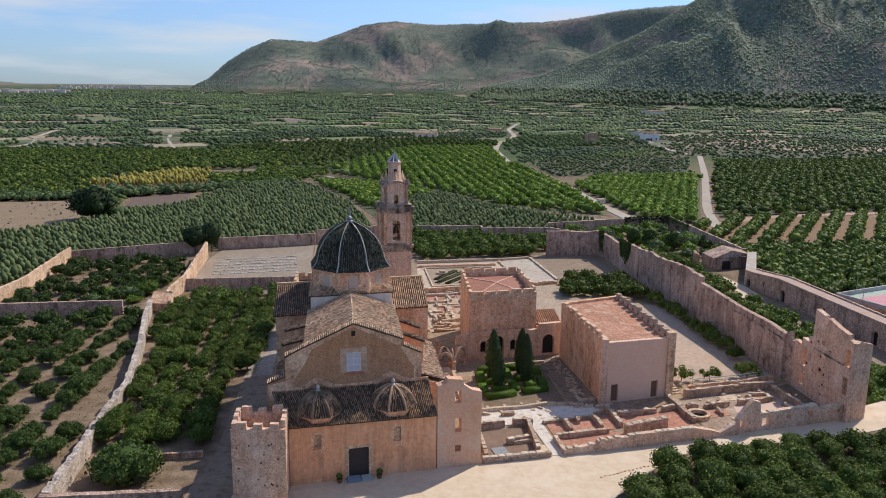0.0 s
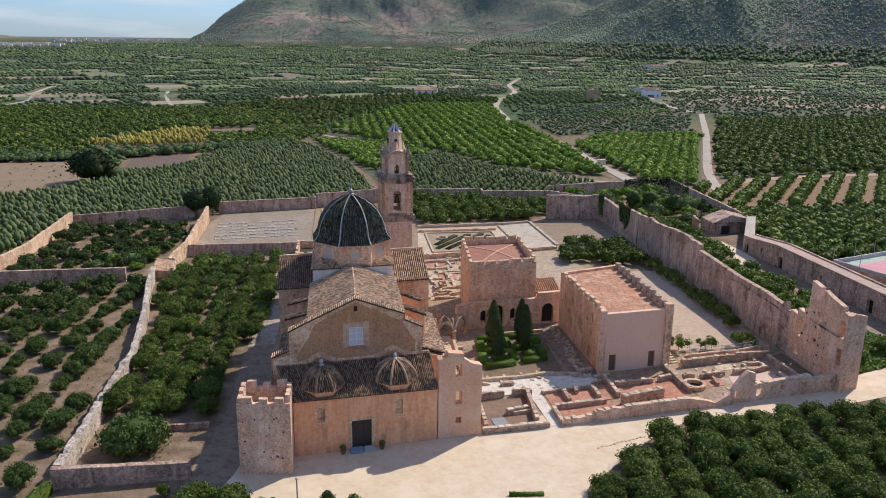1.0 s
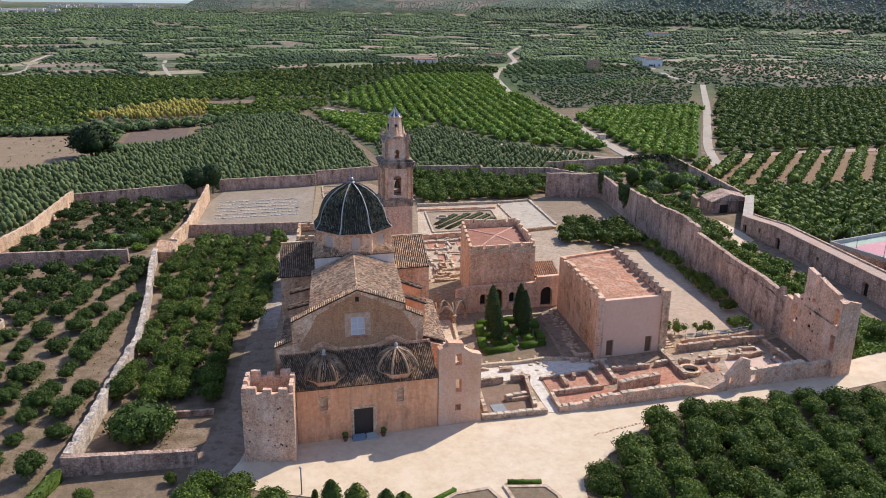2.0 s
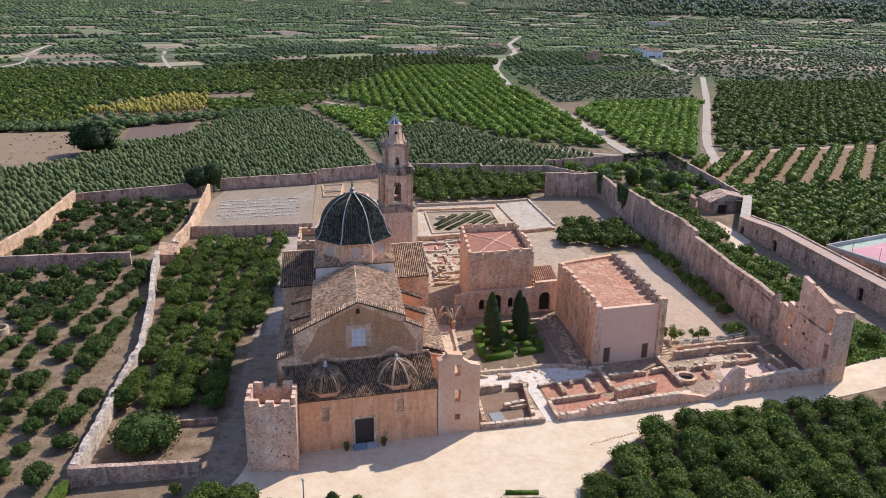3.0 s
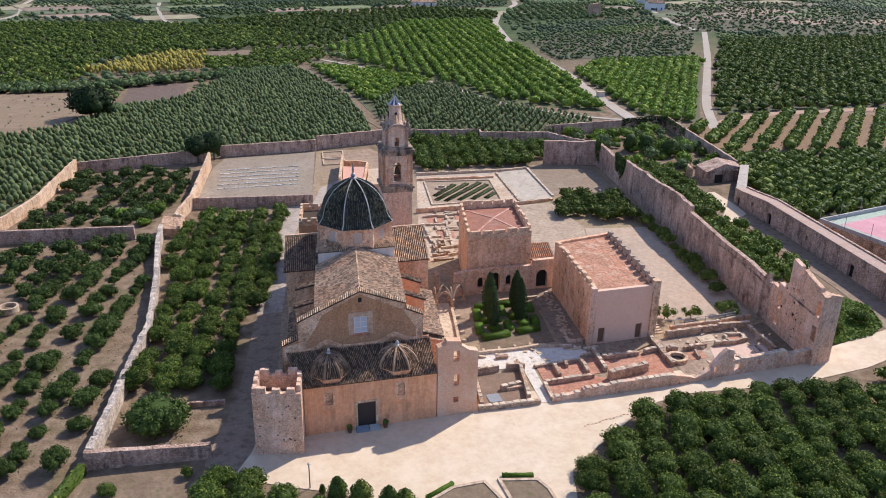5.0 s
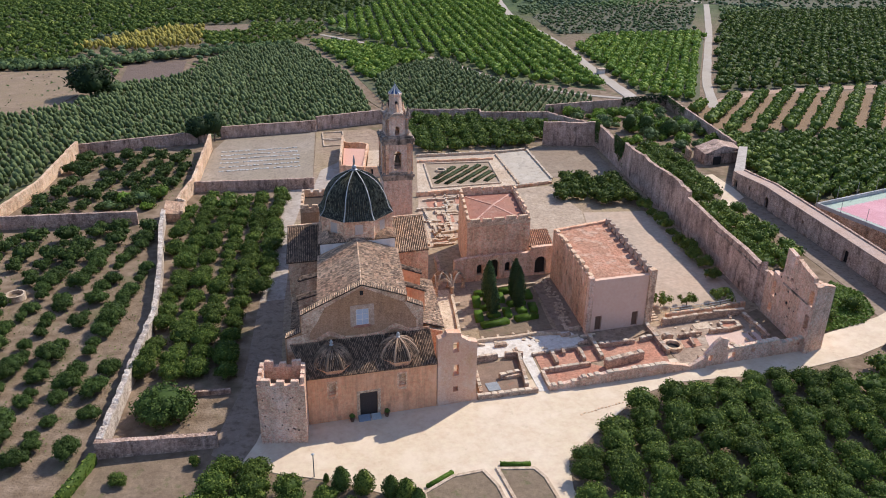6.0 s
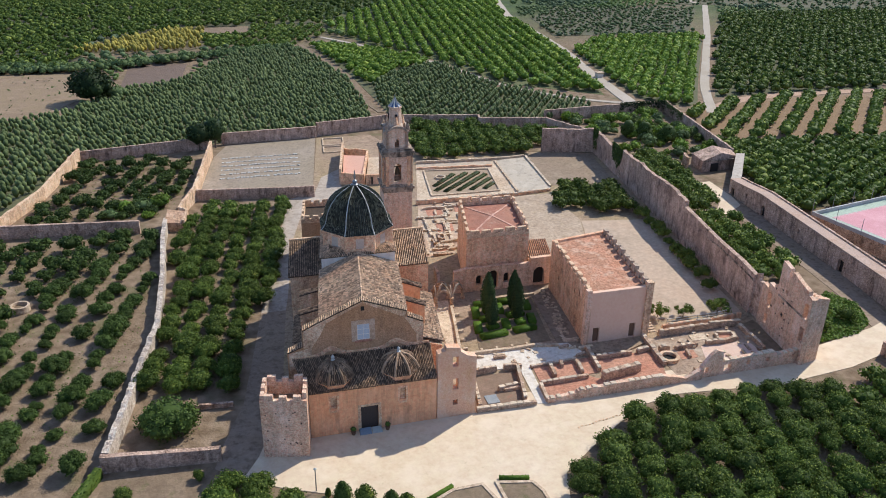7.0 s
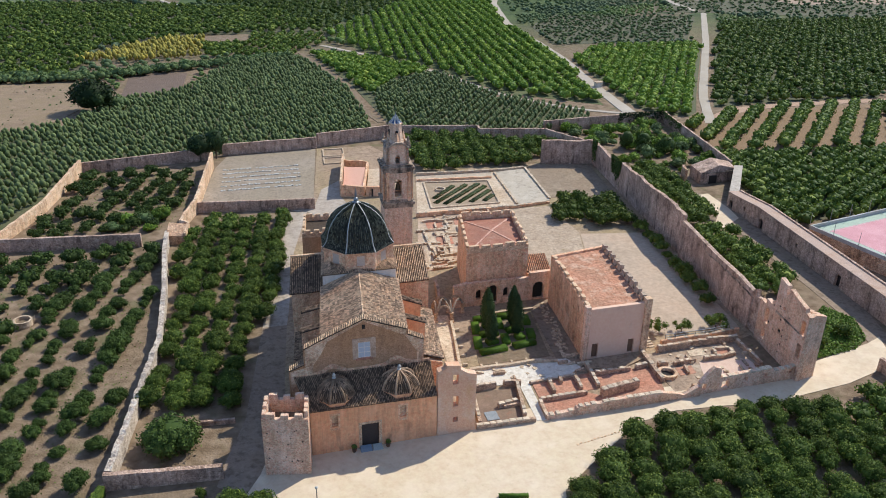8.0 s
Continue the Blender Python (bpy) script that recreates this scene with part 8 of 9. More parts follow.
FIELDS.append(("grove of mixed trees north of the dry field", [(215, 545), (300, 560), (384, 600), (340, 700), (300, 716), (238, 612)], 6.5, 7.5, 15, 1.2, 0.15, (0.9, 1.5), MID, LEAFGREY))
FIELDS.append(("scattered shrubs on the abandoned field", [(176, 346), (262, 342), (330, 440), (230, 470), (190, 420)], 3.3, 3.5, 30, 1.8, 0.25, (0.3, 0.75), LOW, LEAFGREY))
FIELDS.append(("dark groves beyond the bright orchard", [(46, 410), (132, 566), (214, 570), (240, 630), (180, 690), (60, 640), (-30, 580), (32, 520)], 5.6, 6.2, 10, 1.4, 0.08, (1.0, 1.4), MID, LEAF))
FIELDS.append(("groves round the white farmhouse", [(330, 470), (470, 410), (640, 560), (600, 720), (430, 700), (380, 560)], 4.4, 5.0, 38, 2.2, 0.42, (0.3, 0.95), LOW, LEAFGREY))
FIELDS.append(("yellowing young trees beside the ploughed field", [(-88, 338), (-56, 334), (-26, 342), (-24, 398), (-42, 404), (-64, 376)], 2.2, 3.0, 25, 0.8, 0.14, (0.7, 1.4), CONE, LEAFYEL))
FIELDS.append(("low hedge of shrubs beside the fallow field", [(-130, 292), (-70, 290), (-34, 306), (20, 330), (20, 336), (-36, 314), (-72, 302), (-130, 304)], 2.8, 3.0, 70, 0.8, 0.08, (0.8, 1.4), MID, LEAFGREY))
for n, (label, poly, al, ac, hd, jt, dr, sz, tmpl, leafm) in enumerate(FIELDS):
    rnd = random.Random(1200 + n)
    rows = [(x, y, rnd.uniform(*sz), rnd.uniform(0, 6.28), rnd.randrange(12)) for x, y in grid(poly, al, ac, hd, jt, 1250 + n, dr) if not (392 < x < 426 and 596 < y < 652)]
    stand("orchard", label, rows, tmpl, leafm)

# groves of the far plain and pines of the hills
OCTA = (np.array([(1, 0, 0), (0, 1, 0), (-1, 0, 0), (0, -1, 0), (0, 0, 1), (0, 0, -0.7)], float), np.array([(0, 1, 4), (1, 2, 4), (2, 3, 4), (3, 0, 4), (1, 0, 5), (2, 1, 5), (3, 2, 5), (0, 3, 5)]))
FAR = []
for k in range(4):
    rng = np.random.default_rng(k)
    v, f = OCTA
    FAR.append((v * (1 + 0.25 * rng.normal(size=(len(v), 1))) * np.array([3.3, 3.3, 1.9]) + np.array([0, 0, 1.0]), f))
DONE = [p[1] for p in FIELDS]
BARE = [[(-132, 206), (-70, 206), (-68, 292), (-132, 294)], [(-60, 248), (-30, 260), (-30, 304), (-60, 308)], [(-30, 392), (4, 380), (4, 420), (-26, 424)]]
ROADS = []
ROADS.append(((140, 183), (150, 240), (162, 300), (177, 431), (206, 545)))
ROADS.append(((162, 160), (186, 203), (274, 338), (350, 460)))
ROADS.append(((26, 345), (40, 250), (36, 212)))
ROADS.append(((40, 368), (61, 332), (87, 279), (101, 223), (124, 190), (150, 176)))
ROADS.append(((163, 162), (182, 178), (250, 180), (330, 172)))
ROADS.append(((-190, 600), (-178, 660), (-196, 780), (-200, 880)))
ROADS.append(((-48, 572), (-62, 639), (-72, 850)))
ROADS.append(((206, 545), (234, 617), (293, 729), (334, 864), (420, 1050)))
ROADS.append(((350, 460), (362, 530), (390, 597), (400, 628)))


def near_road(x, y):
    for r in ROADS:
        for (x0, y0), (x1, y1) in zip(r, r[1:]):
            t = ((x - x0) * (x1 - x0) + (y - y0) * (y1 - y0)) / ((x1 - x0) ** 2 + (y1 - y0) ** 2)
            t = min(max(t, 0), 1)
            if math.hypot(x - x0 - t * (x1 - x0), y - y0 - t * (y1 - y0)) < 8.5:
                return True
    return False


# Plain grove leaf is lightened and greyed to carry distance haze.
LEAFPLAIN = leafy("hazed_plain_grove_leaf", (0.106, 0.156, 0.064), (0.252, 0.324, 0.134))
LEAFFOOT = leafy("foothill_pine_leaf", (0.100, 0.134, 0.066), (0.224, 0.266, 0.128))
PATCHM = bpy.data.materials.new("plain_field_soil")
PATCHM.use_nodes = True
pn, pk = PATCHM.node_tree.nodes, PATCHM.node_tree.links
pn["Principled BSDF"].inputs["Roughness"].default_value = 0.95
pramp = pn.new("ShaderNodeValToRGB")
pramp.color_ramp.interpolation = "CONSTANT"
PATCH_TONES = ((0.0, (0.25, 0.18, 0.125)), (0.16, (0.16, 0.185, 0.072)), (0.34, (0.30, 0.255, 0.15)), (0.46, (0.115, 0.135, 0.062)), (0.64, (0.20, 0.15, 0.105)), (0.78, (0.13, 0.165, 0.06)), (0.9, (0.31, 0.215, 0.15)))
while len(pramp.color_ramp.elements) < len(PATCH_TONES):
    pramp.color_ramp.elements.new(0.5)
for el, (p, c) in zip(pramp.color_ramp.elements, PATCH_TONES):
    el.position, el.color = p, (*c, 1)
pk.new(pn.new("ShaderNodeNewGeometry").outputs["Random Per Island"], pramp.inputs[0])
pnoise = pn.new("ShaderNodeTexNoise")
pnoise.inputs["Scale"].default_value, pnoise.inputs["Detail"].default_value = 0.12, 7
pk.new(pn.new("ShaderNodeTexCoord").outputs["Object"], pnoise.inputs["Vector"])
pmix = pn.new("ShaderNodeMixRGB")
pmix.blend_type, pmix.inputs[0].default_value = "OVERLAY", 0.7
pk.new(pramp.outputs[0], pmix.inputs[1])
pk.new(pnoise.outputs[0], pmix.inputs[2])
pk.new(pmix.outputs[0], pn["Principled BSDF"].inputs["Base Color"])


def cell_point(cu, cv, f, g):
    """A point in the field (cu, cv) of the plain, f and g from 0 to 1 across and along it."""
    p, q = (cu + f) * 64, (cv + g) * 40 - 20 * math.sin(cu)
    x = (p - 0.35 * q) / 1.0875
    return x, q + 0.25 * x


far_rows = {}
patch_v, patch_f = [], []
for cu in range(-20, 74):
    for cv in range(-20, 100):
        rnd = random.Random(cu * 131 + cv * 7 + 5)
        x, y = cell_point(cu, cv, 0.5, 0.5)
        d, az = math.hypot(x + 14.5, y + 91.6), math.degrees(math.atan2(x + 14.5, y + 91.6))
        if not (330 < d < 3900 and -20 < az < 48) or land_z(x, y) > 5:
            continue
        kind = rnd.random()
        edge = [cell_point(cu, cv, f, g) for f, g in ((0.02, 0.03), (0.98, 0.03), (0.98, 0.97), (0.02, 0.97))]
        clear = d > 760 or not any(inside(*p, q) for p in edge + [(x, y)] for q in DONE + BARE)
        if clear and kind < 0.4:
            base = len(patch_v)
            for g in range(4):
                for f in range(4):
                    px, py = cell_point(cu, cv, 0.02 + 0.96 * f / 3 + rnd.uniform(-0.02, 0.02), 0.04 + 0.92 * g / 3 + rnd.uniform(-0.03, 0.03))
                    patch_v.append((px, py, land_z(px, py) + 0.12 + d * 0.0003))
            for g in range(3):
                for f in range(3):
                    i = base + g * 4 + f
                    patch_f += [(i, i + 1, i + 5), (i, i + 5, i + 4)]
        tone = "plain" if kind < 0.55 else "leaf" if kind < 0.72 else "deep" if kind < 0.9 else "bright"
        gap = rnd.choice((5.0, 6.2, 7.5)) * (1.0 if d < 1100 else 1.35 if d < 2000 else 1.9)
        fill = 0.0 if kind < 0.24 else 0.22 if kind < 0.36 else 0.55 if kind < 0.46 else 0.92
        nu, nv = max(1, int(64 / gap)), max(1, int(40 / (gap * 0.8)))
        for i in range(nu):
            for j in range(nv):
                if rnd.random() > fill:
                    continue
                px, py = cell_point(cu, cv, (i + 0.5 + rnd.gauss(0, 0.10)) / nu, (j + 0.5 + rnd.gauss(0, 0.10)) / nv)
                if any(inside(px, py, p) for p in DONE) or any(inside(px, py, p) for p in BARE) or near_road(px, py):
                    continue
                far_rows.setdefault(("near " if d < 900 else "far ") + tone, []).append((px, py, rnd.uniform(0.55, 0.95) * gap / 5.6, rnd.uniform(0, 6), i * 7 + j))
        if rnd.random() < 0.42:
            for j in range(int(40 / 4.5)):
                px, py = cell_point(cu, cv, 0.0 + rnd.gauss(0, 0.015), j / 9 + rnd.uniform(-0.05, 0.05)) if kind < 0.5 else cell_point(cu, cv, j / 9 + rnd.uniform(-0.05, 0.05), rnd.gauss(0, 0.03))
                if d > 620 and rnd.random() < 0.75 and not any(inside(px, py, p) for p in DONE) and not near_road(px, py):
                    far_rows.setdefault(("near " if d < 900 else "far ") + "deep", []).append((px, py, rnd.uniform(0.9, 1.7) * (1 if d < 1500 else 1.4), rnd.uniform(0, 6), j))
patches = new("field_patches", soup("field_patches", patch_v, patch_f, PATCHM))
tagged(patches, "brown, straw and green fields of the valley floor", "fields", "", "stuff")
# Far tones are desaturated, haze mixed into the leaf colour.
LEAFDUSK = leafy("hazed_hedge_leaf", (0.072, 0.106, 0.056), (0.176, 0.224, 0.112))
LEAFSPRING = leafy("hazed_young_grove_leaf", (0.125, 0.185, 0.055), (0.260, 0.330, 0.105))
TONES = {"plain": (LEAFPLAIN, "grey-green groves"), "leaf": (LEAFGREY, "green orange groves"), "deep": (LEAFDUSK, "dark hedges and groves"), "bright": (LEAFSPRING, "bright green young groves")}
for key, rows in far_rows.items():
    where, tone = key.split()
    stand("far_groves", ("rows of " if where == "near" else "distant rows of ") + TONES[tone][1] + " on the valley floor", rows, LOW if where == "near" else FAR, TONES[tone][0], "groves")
rnd = random.Random(5151)
PUFF = []
for k in range(5):
    rng = np.random.default_rng(40 + k)
    v, f = OCTA
    PUFF.append((v * (1 + 0.2 * rng.normal(size=(len(v), 1))) * np.array([3.2, 3.2, 3.9]) + np.array([0, 0, 2.6]), f))
rows, far_pines, foot_pines = [], [], []
for i in range(165000):
    a = radians(rnd.uniform(-3, 46))
    d = rnd.uniform(1700, 4250)
    x, y = -14.5 + d * math.sin(a), -91.6 + d * math.cos(a)
    z = land_z(x, y)
    dens = noise.noise((x * 0.005, y * 0.005, 2)) + 0.35 * noise.noise((x * 0.02, y * 0.02, 5))
    if z < 4 or dens + (0.75 if z < 70 else 0.5 if d < 3000 else 0.3) < rnd.uniform(-0.35, 0.75):
        continue
    if z < 34 and d < 3000:
        if rnd.random() < 0.55:
            foot_pines.append((x, y, rnd.uniform(0.9, 1.9), rnd.uniform(0, 6), i))
    elif d < 3000 and len(rows) < 46000:
        rows.append((x, y, rnd.uniform(0.6, 1.2), rnd.uniform(0, 6), i))
    elif d >= 3000 and len(far_pines) < 22000:
        far_pines.append((x, y, rnd.uniform(0.5, 1.0), rnd.uniform(0, 6), i))
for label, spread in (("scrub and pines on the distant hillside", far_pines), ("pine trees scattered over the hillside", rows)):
    pines = stand("hill_pines", label, spread, PUFF, LEAFHILLHAZE, "pine wood")
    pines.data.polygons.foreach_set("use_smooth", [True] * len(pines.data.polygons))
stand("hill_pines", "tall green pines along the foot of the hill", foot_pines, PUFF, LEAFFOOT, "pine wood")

# single trees and shrubs
plant("wild_bush", "broad dark green bush in the corner of the orchard strip", "bush", crown(501, 4.6, 4.4, 0.1, 30, 3600, 0.2, BALL2, 0.7, 0.0, 0.66, (0.2, 0.4)), LEAFDEEP, (-28.6, 7.6, 0), 1.0, 0.4, "", (1.0, 0.2, 4, 1))
plant("pine_tree", "dark spreading pine at the boundary wall", "tree", crown(502, 4.6, 9.5, 1.5, 18, 1100, 0.34), LEAFPINE, (-25.2, 154.5, ground_z(0, 154)), 1.0, 0, "", (3, 0.3, 4, 2))
plant("pine_tree", "dark spreading pine at the boundary wall", "tree", crown(503, 4.2, 10.5, 1.5, 16, 1000, 0.34), LEAFPINE, (-20.4, 156.5, ground_z(0, 156)), 1.0, 1, "", (3, 0.3, 4, 3))
plant("oak_tree", "broad dark tree at the edge of the fallow field", "tree", crown(504, 9, 13, 0.5, 30, 1600, 0.6), LEAFPINE, (-66, 232, ground_z(0, 232)), 1.0, 0, "", (3, 0.5, 5, 4))
for k, (x, y, r, h) in enumerate(((-57, 236, 5, 5), (-43, 104, 2.6, 2.6), (-38.5, 103, 2.4, 2.8), (-34.8, 104.5, 3.4, 3.2), (-46, 99, 2.2, 2.0), (-37, 97, 2.0, 1.6))):
    plant("shrub", "yellow-green shrub on waste ground", "bush", crown(510 + k, r, h, 0.1, 12, 400, 0.24), LEAFBRIGHT if k % 2 else LEAFGREY, (x, y, ground_z(x, y)), 1.0, k, "shrubs on waste ground")
for k, (x, y, r, h) in enumerate(((113.5, 136, 2.6, 7.2), (118.5, 133.5, 2.8, 6.8), (123.6, 127.6, 3.6, 6.6))):
    plant("overgrown_tree", "ivy-covered dark tree in the abandoned corner", "tree", crown(530 + k, r, h, -0.6, 24, 1300, 0.26, BALL2, 0.7), LEAFDEEP, (x, y, ground_z(x, y)), 1.0, k, "overgrowth in the corner", (1.4, 0.2, 3, k))
rnd = random.Random(88)
BUSH = [crown(540 + k, 2.2, 2.6 + 0.5 * k, -0.3, 14, 420, 0.24, BALL1, 0.75) for k in range(3)]
corner = grid([(98, 127), (103, 150), (99, 163), (120, 164), (142, 164), (134, 116), (128, 108), (118, 107), (112, 116)], 4.6, 4.4, 20, 1.3, 61, 0.22)
for k, (x, y) in enumerate(corner):
    if math.hypot(x - 106, y - 131) < 6 or math.hypot(x - 118, y - 118) < 4:
        continue
    plant("overgrown_shrub", "rampant ivy-grown shrub in the abandoned corner", "bush", BUSH[k % 3], (LEAF, LEAFGREY, LEAFBRIGHT, LEAFBRIGHT)[rnd.randrange(4)], (x, y, ground_z(x, y)), rnd.uniform(0.6, 1.35), rnd.uniform(0, 6), "shrubs in the abandoned corner")
for k, (x, y, h, r) in enumerate(((28.2, 29.6, 8.6, 1.1), (27.2, 24.2, 7.0, 0.95), (33.4, 29.6, 8.4, 1.0), (32.6, 25.4, 8.8, 1.0))):
    plant("cypress", "slim dark cypress in the cloister garden", "tree", spindle(550 + k, r * 1.22, h, 2200, 0.13, 0.8), LEAFCYP, (x, y, 0.05), 1.0, k, "cypresses of the cloister", (0.6, 0.12, 0, k))
for k, (x, y, h, r) in enumerate(((-6.3, -14.4, 3.6, 1.25), (-3.6, -15.6, 3.4, 1.5), (-0.4, -17.2, 3.2, 1.2), (1.4, -18.2, 3.2, 1.3), (2.6, -19.6, 2.6, 0.9), (-8.0, -12.6, 1.4, 0.35))):
    plant("clipped_cypress", "clipped egg-shaped cypress at the forecourt edge", "tree", spindle(560 + k, r, h, 700, 0.14, 0.8), LEAF if k % 2 else LEAFDEEP, (x, y, 0), 1.0, k, "clipped cypresses")
for x in (-2.6, 2.5):
    plant("door_shrub", "small round shrub growing in a pot", "plant", crown(570, 0.5, 1.0, 0.1, 6, 120, 0.08), LEAFDEEP, (x, -0.7, 0.5), 1.0, x, "shrubs at the door")


def hedge(name, rows, width, height, leafm, label, size=0.12, dense=26):
    """Clipped hedges along plan lines, each a thing of its own."""
    for k, (x0, y0, x1, y1) in enumerate(rows):
        rng = np.random.default_rng(600 + k)
        L = math.hypot(x1 - x0, y1 - y0)
        d = np.array([(x1 - x0) / L, (y1 - y0) / L, 0])
        s = np.array([-d[1], d[0], 0])
        n = int(L * dense)
        t, side = rng.uniform(0, L, n), rng.integers(0, 3, n)
        c = np.array([x0, y0, ground_z(x0, y0)]) + t[:, None] * d
        top = side == 0
        off = np.where(top, rng.uniform(-1, 1, n), np.where(side == 1, -1.0, 1.0)) * width / 2
        c = c + off[:, None] * s
        c[:, 2] += np.where(top, height, rng.uniform(0.05, height, n))
        nr = np.where(top[:, None], np.array([0, 0, 1.0]), s * np.sign(off)[:, None]) + rng.normal(size=(n, 3)) * 0.35
        nr /= np.linalg.norm(nr, axis=1, keepdims=True)
        lv = leaf_cards(c, nr, size, rng)
        b = np.array([x0, y0, ground_z(x0, y0)])
        w = width / 2 * 0.94
        cv = np.array([b + d * e + s * q + np.array([0, 0, z]) for z in (0.0, height * 0.97) for e, q in ((0, -w), (L, -w), (L, w), (0, w))])
        cf = np.array([(4, 5, 6), (4, 6, 7), (0, 1, 5), (0, 5, 4), (1, 2, 6), (1, 6, 5), (2, 3, 7), (2, 7, 6), (3, 0, 4), (3, 4, 7)])
        ob = new(name, soup(name, *merge([(cv, cf), lv]), leafm))
        tagged(ob, label, "hedge", name.replace("_", " ") + "s")


hedge("box_hedge", garden_rows, 1.5, 0.85, HEDGEM, "clipped bright green box hedge in the cloister garden")
par_rows = []
for k in range(6):
    x0 = 31.4 + k * 3.75
    t0 = max(0.0, 36.4 - x0)
    t1 = min(14.0, 54.4 - x0)
    par_rows.append((x0 + t0 + 0.16 * t0, 97.6 + t0, x0 + t1, 97.6 + t1))
hedge("herb_border", par_rows, 1.35, 0.38, leafy("herb_leaf", (0.035, 0.055, 0.018), (0.12, 0.125, 0.045), (0.32, 0.16, 0.07)), "diagonal row of low herbs in the parterre", 0.24, 20)
hedge("bed_hedge", ((4.4, -17.0, 8.4, -15.1), (15.0, -15.2, 19.0, -16.2)), 0.5, 0.55, HEDGEM, "low clipped hedge along the planting bed")
hedge("ivy_hedge", ((-37.4, -1.2, -41.6, -11.2), (-41.6, -11.2, -46, -22)), 0.9, 1.75, LEAF, "ivy grown over the low corner wall", 0.2, 30)

# ivy on walls
rng = np.random.default_rng(71)


def ivy(label, a, b, z0, z1, out, n, leafm, seed):
    """Ivy hanging over a wall face as one mat of leaves, thinning out downwards."""
    rng = np.random.default_rng(seed)
    t, h = rng.uniform(0, 1, n), rng.beta(2.2, 1.0, n)
    keep = np.array([noise.noise((p * 6, q * 3, seed)) + q > 0.35 for p, q in zip(t, h)])
    t, h = t[keep], h[keep]
    p = np.outer(1 - t, np.array(a)) + np.outer(t, np.array(b))
    d = np.array(b) - np.array(a)
    nn = np.array([d[1], -d[0]]) / np.linalg.norm(d) * out
    c = np.column_stack([p + nn * rng.uniform(0.6, 1.4, (len(t), 1)), z0 + (z1 - z0) * h])
    nr = np.tile(np.array([nn[0], nn[1], 0.25]) / abs(out), (len(t), 1)) + rng.normal(size=(len(t), 3)) * 0.4
    nr /= np.linalg.norm(nr, axis=1, keepdims=True)
    ob = new("ivy", soup("ivy", *leaf_cards(c, nr, 0.3, rng), leafm))
    tagged(ob, label, "ivy")


ivy("dark ivy hanging down the tall ruined wall", (east_x(104), 104), (east_x(96), 96), 0.2, 7.6, 0.7, 2400, LEAFDEEP, 1)
ivy("ivy over the corner of the dry court wall", (east_x(123), 123), (east_x(119), 119), -0.5, 6.8, 0.7, 900, LEAFDEEP, 2)
ivy("ivy covering the outer north wall", (126, 166.4), (145, 167), -2.2, 2.2, 0.5, 900, LEAFPINE, 3)
ivy("ivy on the outer east wall", (145.2, 166), (141, 146), -2.2, 2.2, 0.5, 500, LEAFDEEP, 4)
ivy("weeds growing on the cream boundary wall", (-62.6, 125), (-63.6, 119), -1.6, 1.4, 0.5, 160, HEDGEM, 5)
ivy("weeds growing on the cream boundary wall", (-66.6, 109), (-69.5, 98), -1.6, 1.2, 0.5, 220, HEDGEM, 6)
ivy("ivy on the end of the gallery and hut", (129.2, 97.0), (131, 101), -1.4, 2.6, 0.5, 250, LEAFPINE, 7)


def turf(name, poly, n, size, leafm, label, height=0.25, seed=0):
    rng = np.random.default_rng(seed)
    xs, ys = [p[0] for p in poly], [p[1] for p in poly]
    pts = []
    while len(pts) < n:
        x, y = rng.uniform(min(xs), max(xs)), rng.uniform(min(ys), max(ys))
        if inside(x, y, poly):
            pts.append((x, y, ground_z(x, y) + rng.uniform(0.1, height)))
    c = np.array(pts)
    nr = rng.normal(size=(n, 3)) * 0.5 + np.array([0, 0, 1.0])
    nr /= np.linalg.norm(nr, axis=1, keepdims=True)
    ob = new(name, soup(name, *leaf_cards(c, nr, size, rng), leafm))
    tagged(ob, label, "grass", "", "stuff")


turf("grass", [(82, 4.0), (92, 5.2), (97, 8), (100.4, 15), (98, 21), (90, 16), (81, 9)], 5200, 0.26, GRASSM, "green lawn at the end of the ruined wing", 0.4, 3)
turf("weeds", [(-92, -4), (-43, 2), (-38.6, 20), (-34.6, 38), (-34.4, 60), (-38.5, 83), (-92, 88)], 2600, 0.16, GRASSM, "sparse weeds on the orchard soil", 0.2, 4)
turf("weeds", [(-66, 97), (-33, 97), (-26, 125), (-25, 145), (-58, 147)], 1200, 0.2, GRASSM, "sparse weeds in the walled plot", 0.25, 5)
turf("weeds", [(-140, 206), (-92, 208), (-78, 220), (-72, 244), (-78, 286), (-140, 290)], 160, 0.6, LEAFGREY, "scrubby weeds on the fallow field", 0.5, 7)

# ---- clutter of the northern foundations ----
rnd = random.Random(404)
clutter = thing("foundation_rubble", "broken wall stumps and rubble among the northern rooms", "ruin", at=(34, 74, -1))
for k in range(64):
    v = rnd.uniform(57, 89)
    u = rnd.uniform(22.8, 29.8) if v < 66 else rnd.uniform(24.5, 44)
    x, y = u + 0.16 * (v - 57), v
    if inside(x, y, [(26, 39), (41, 39), (44.5, 59), (30, 59.5)]):
        continue
    a = 0.16 if rnd.random() < 0.5 else 1.5
    L = rnd.uniform(1.2, 5.0)
    bm = bmesh.new()
    run_wall(bm, [(x, y, rnd.uniform(0.3, 1.1)), (x + L * math.sin(a), y + L * math.cos(a), rnd.uniform(0.3, 1.0))], rnd.uniform(0.4, 0.7), 0.15, 0.7, 0.3, 700 + k)
    part("wall_stump", bm, (PALEFLOOR, DIRTYR, PALEFLOOR)[k % 3], clutter)
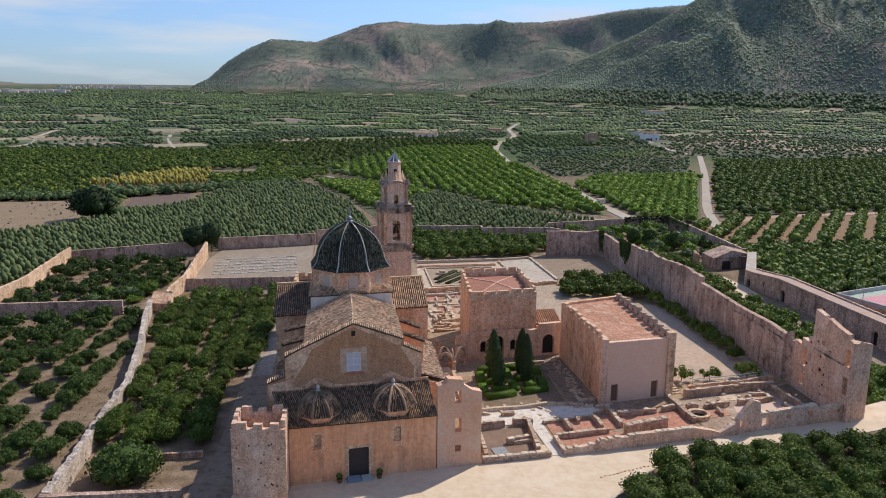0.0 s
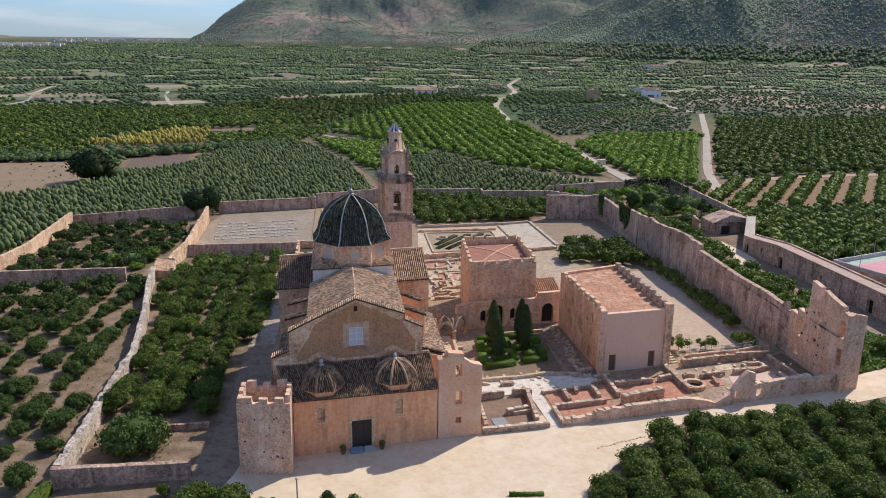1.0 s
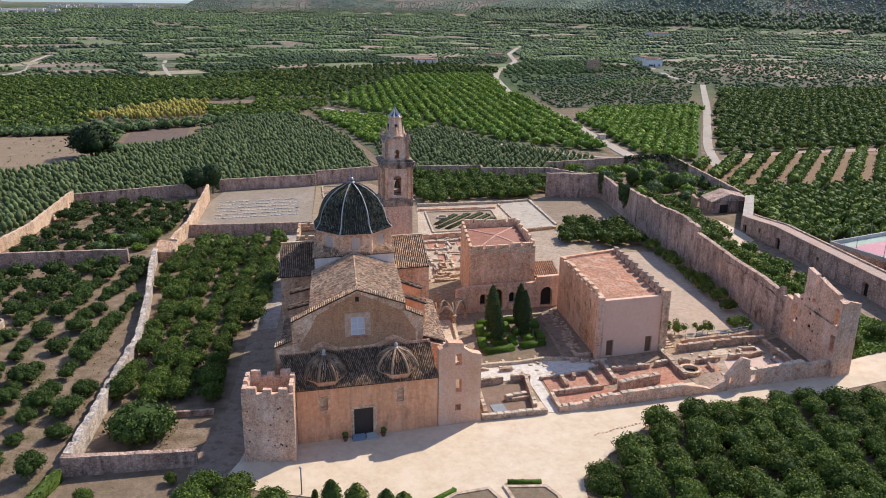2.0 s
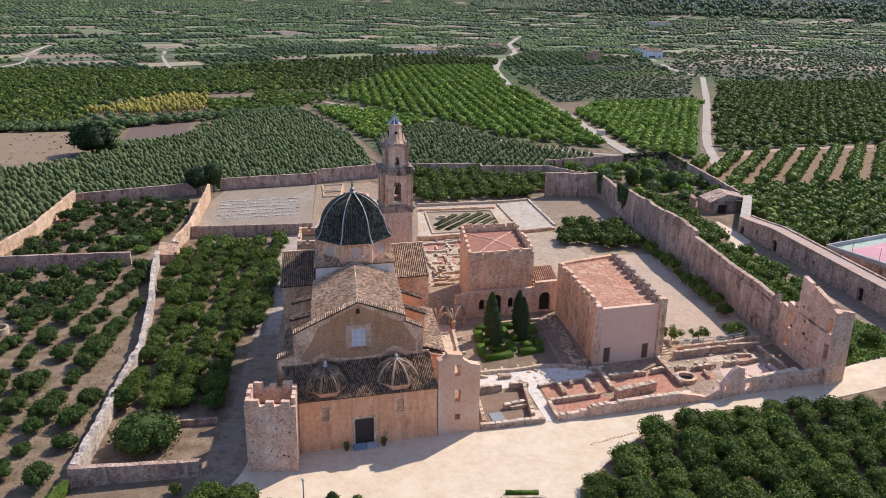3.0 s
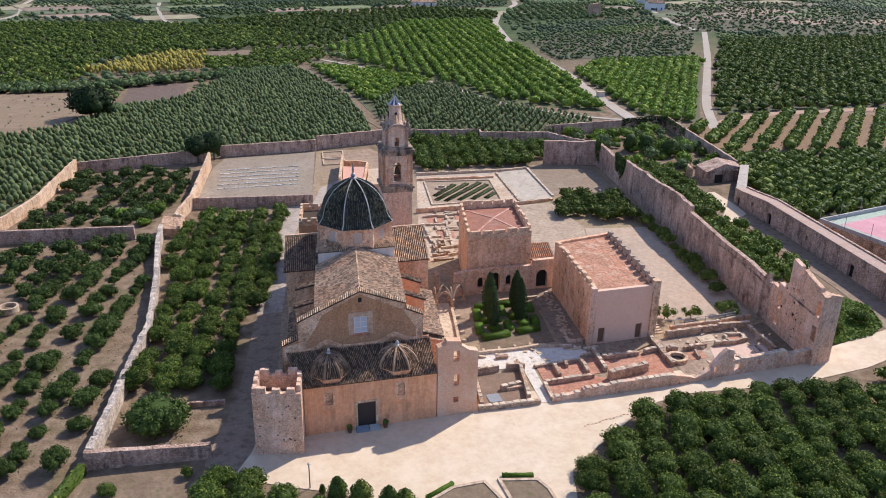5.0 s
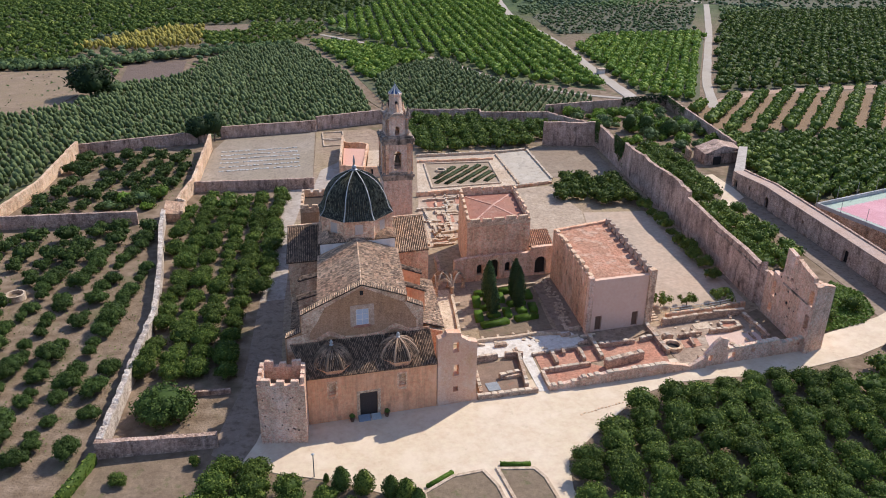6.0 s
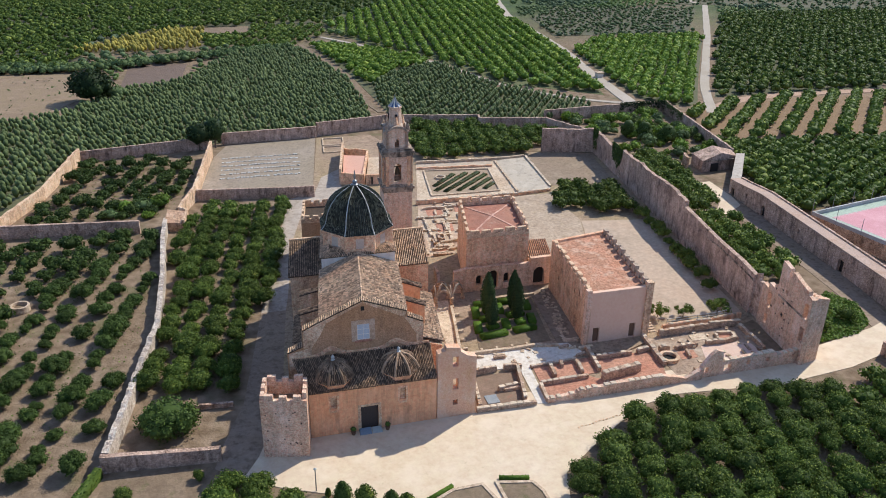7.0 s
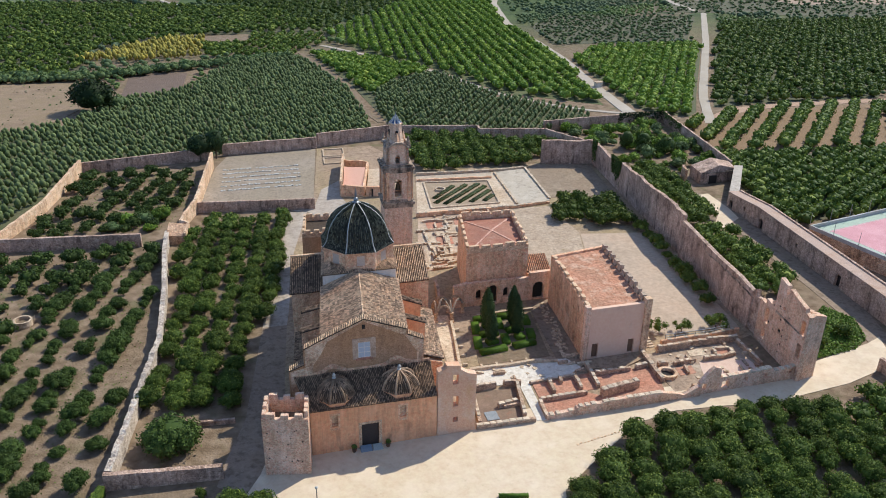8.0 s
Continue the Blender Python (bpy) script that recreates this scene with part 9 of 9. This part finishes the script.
for k, (x, y, w, d, m) in enumerate(((27.5, 60.5, 1.4, 2.0, REDFLOOR), (30, 66, 1.6, 2.2, PALEFLOOR), (32, 73, 2, 2.4, REDFLOOR), (36.5, 79, 2.0, 3, PALEFLOOR), (40, 84, 2.4, 2.6, REDFLOOR), (38, 72.5, 2, 2, TERRA))):
    bm = bmesh.new()
    hexa(bm, [(x + i * w + 0.16 * j * d, y + j * d, ground_z(x, y) + z) for z in (-0.2, 0.16 + 0.01 * k) for i, j in ((-1, -1), (1, -1), (1, 1), (-1, 1))])
    part("floor_patch", bm, m, clutter)
bm = bmesh.new()
run_wall(bm, [(21.6, 40, 1.6), (22.6, 45, 2.0), (23.4, 50, 1.2)], 0.6, 0.3, 0.8, 0.4, 781)
part("side_wall", bm, DIRTYR, clutter)

# ---- debris among the southern ruins ----
rnd = random.Random(515)
debris = thing("southern_debris", "broken stubs and fallen stones among the excavated rooms", "ruin", at=(60, 9, 0))
for k in range(24):
    x, y = rnd.uniform(53, 71), rnd.uniform(1.8, 12.8)
    if k % 3 == 0:
        x, y = rnd.uniform(20, 40), rnd.uniform(10.6, 15.4)
    if math.hypot(x - 53.5, y - 6.2) < 2.6 or inside(x, y, [(40.5, 11), (54, 11), (54, 15.5), (40.5, 15.5)]):
        continue
    a = 0.16 if rnd.random() < 0.5 else 1.62
    L = rnd.uniform(0.6, 2.6)
    bm = bmesh.new()
    run_wall(bm, [(x, y, rnd.uniform(0.25, 0.8)), (x + L * math.sin(a), y + L * math.cos(a), rnd.uniform(0.25, 0.8))], rnd.uniform(0.35, 0.6), 0.12, 0.6, 0.3, 840 + k)
    part("wall_stub", bm, (DIRTYR, PALEFLOOR)[k % 2], debris)
for k, (x, y, w, d, m) in enumerate(((57.4, 6.6, 1.6, 1.2, REDFLOOR), (62.5, 11.4, 1.6, 1.0, PALEFLOOR))):
    bm = bmesh.new()
    hexa(bm, [(x + i * w + 0.16 * j * d, y + j * d, z) for z in (-0.1, 0.17 + 0.01 * k) for i, j in ((-1, -1), (1, -1), (1, 1), (-1, 1))])
    part("floor_patch", bm, m, debris)
rnd = random.Random(99)
for k in range(60):
    v = rnd.uniform(16, 36)
    x, y = 38.6 + 0.16 * (v - 14) + rnd.uniform(-0.9, 0.9), v
    bm = bmesh.new()
    blocks(bm, [(x, y, 0.1)], 900 + k, 0.15, 0.42)
    setting("loose_stone", bm, PALEFLOOR, "loose worked stone laid out along the cloister passage", "stone", "")["group"] = "stones of the cloister passage"

# ---- small cistern in the western orchard ----
cistern = thing("cistern", "small round pale stone cistern in the western orchard", "cistern", at=(-57.2, 52.2, 0))
bm = bmesh.new()
lathe(bm, (-57.2, 52.2), [(1.7, -0.3), (1.7, 0.95), (1.35, 0.95), (1.35, 0.1)], 18, 0, False)
part("cistern_wall", bm, PALEFLOOR, cistern)
bm = bmesh.new()
lathe(bm, (-57.2, 52.2), [(1.38, 0.05), (1.38, 0.3)], 18)
part("cistern_floor", bm, SOIL, cistern)
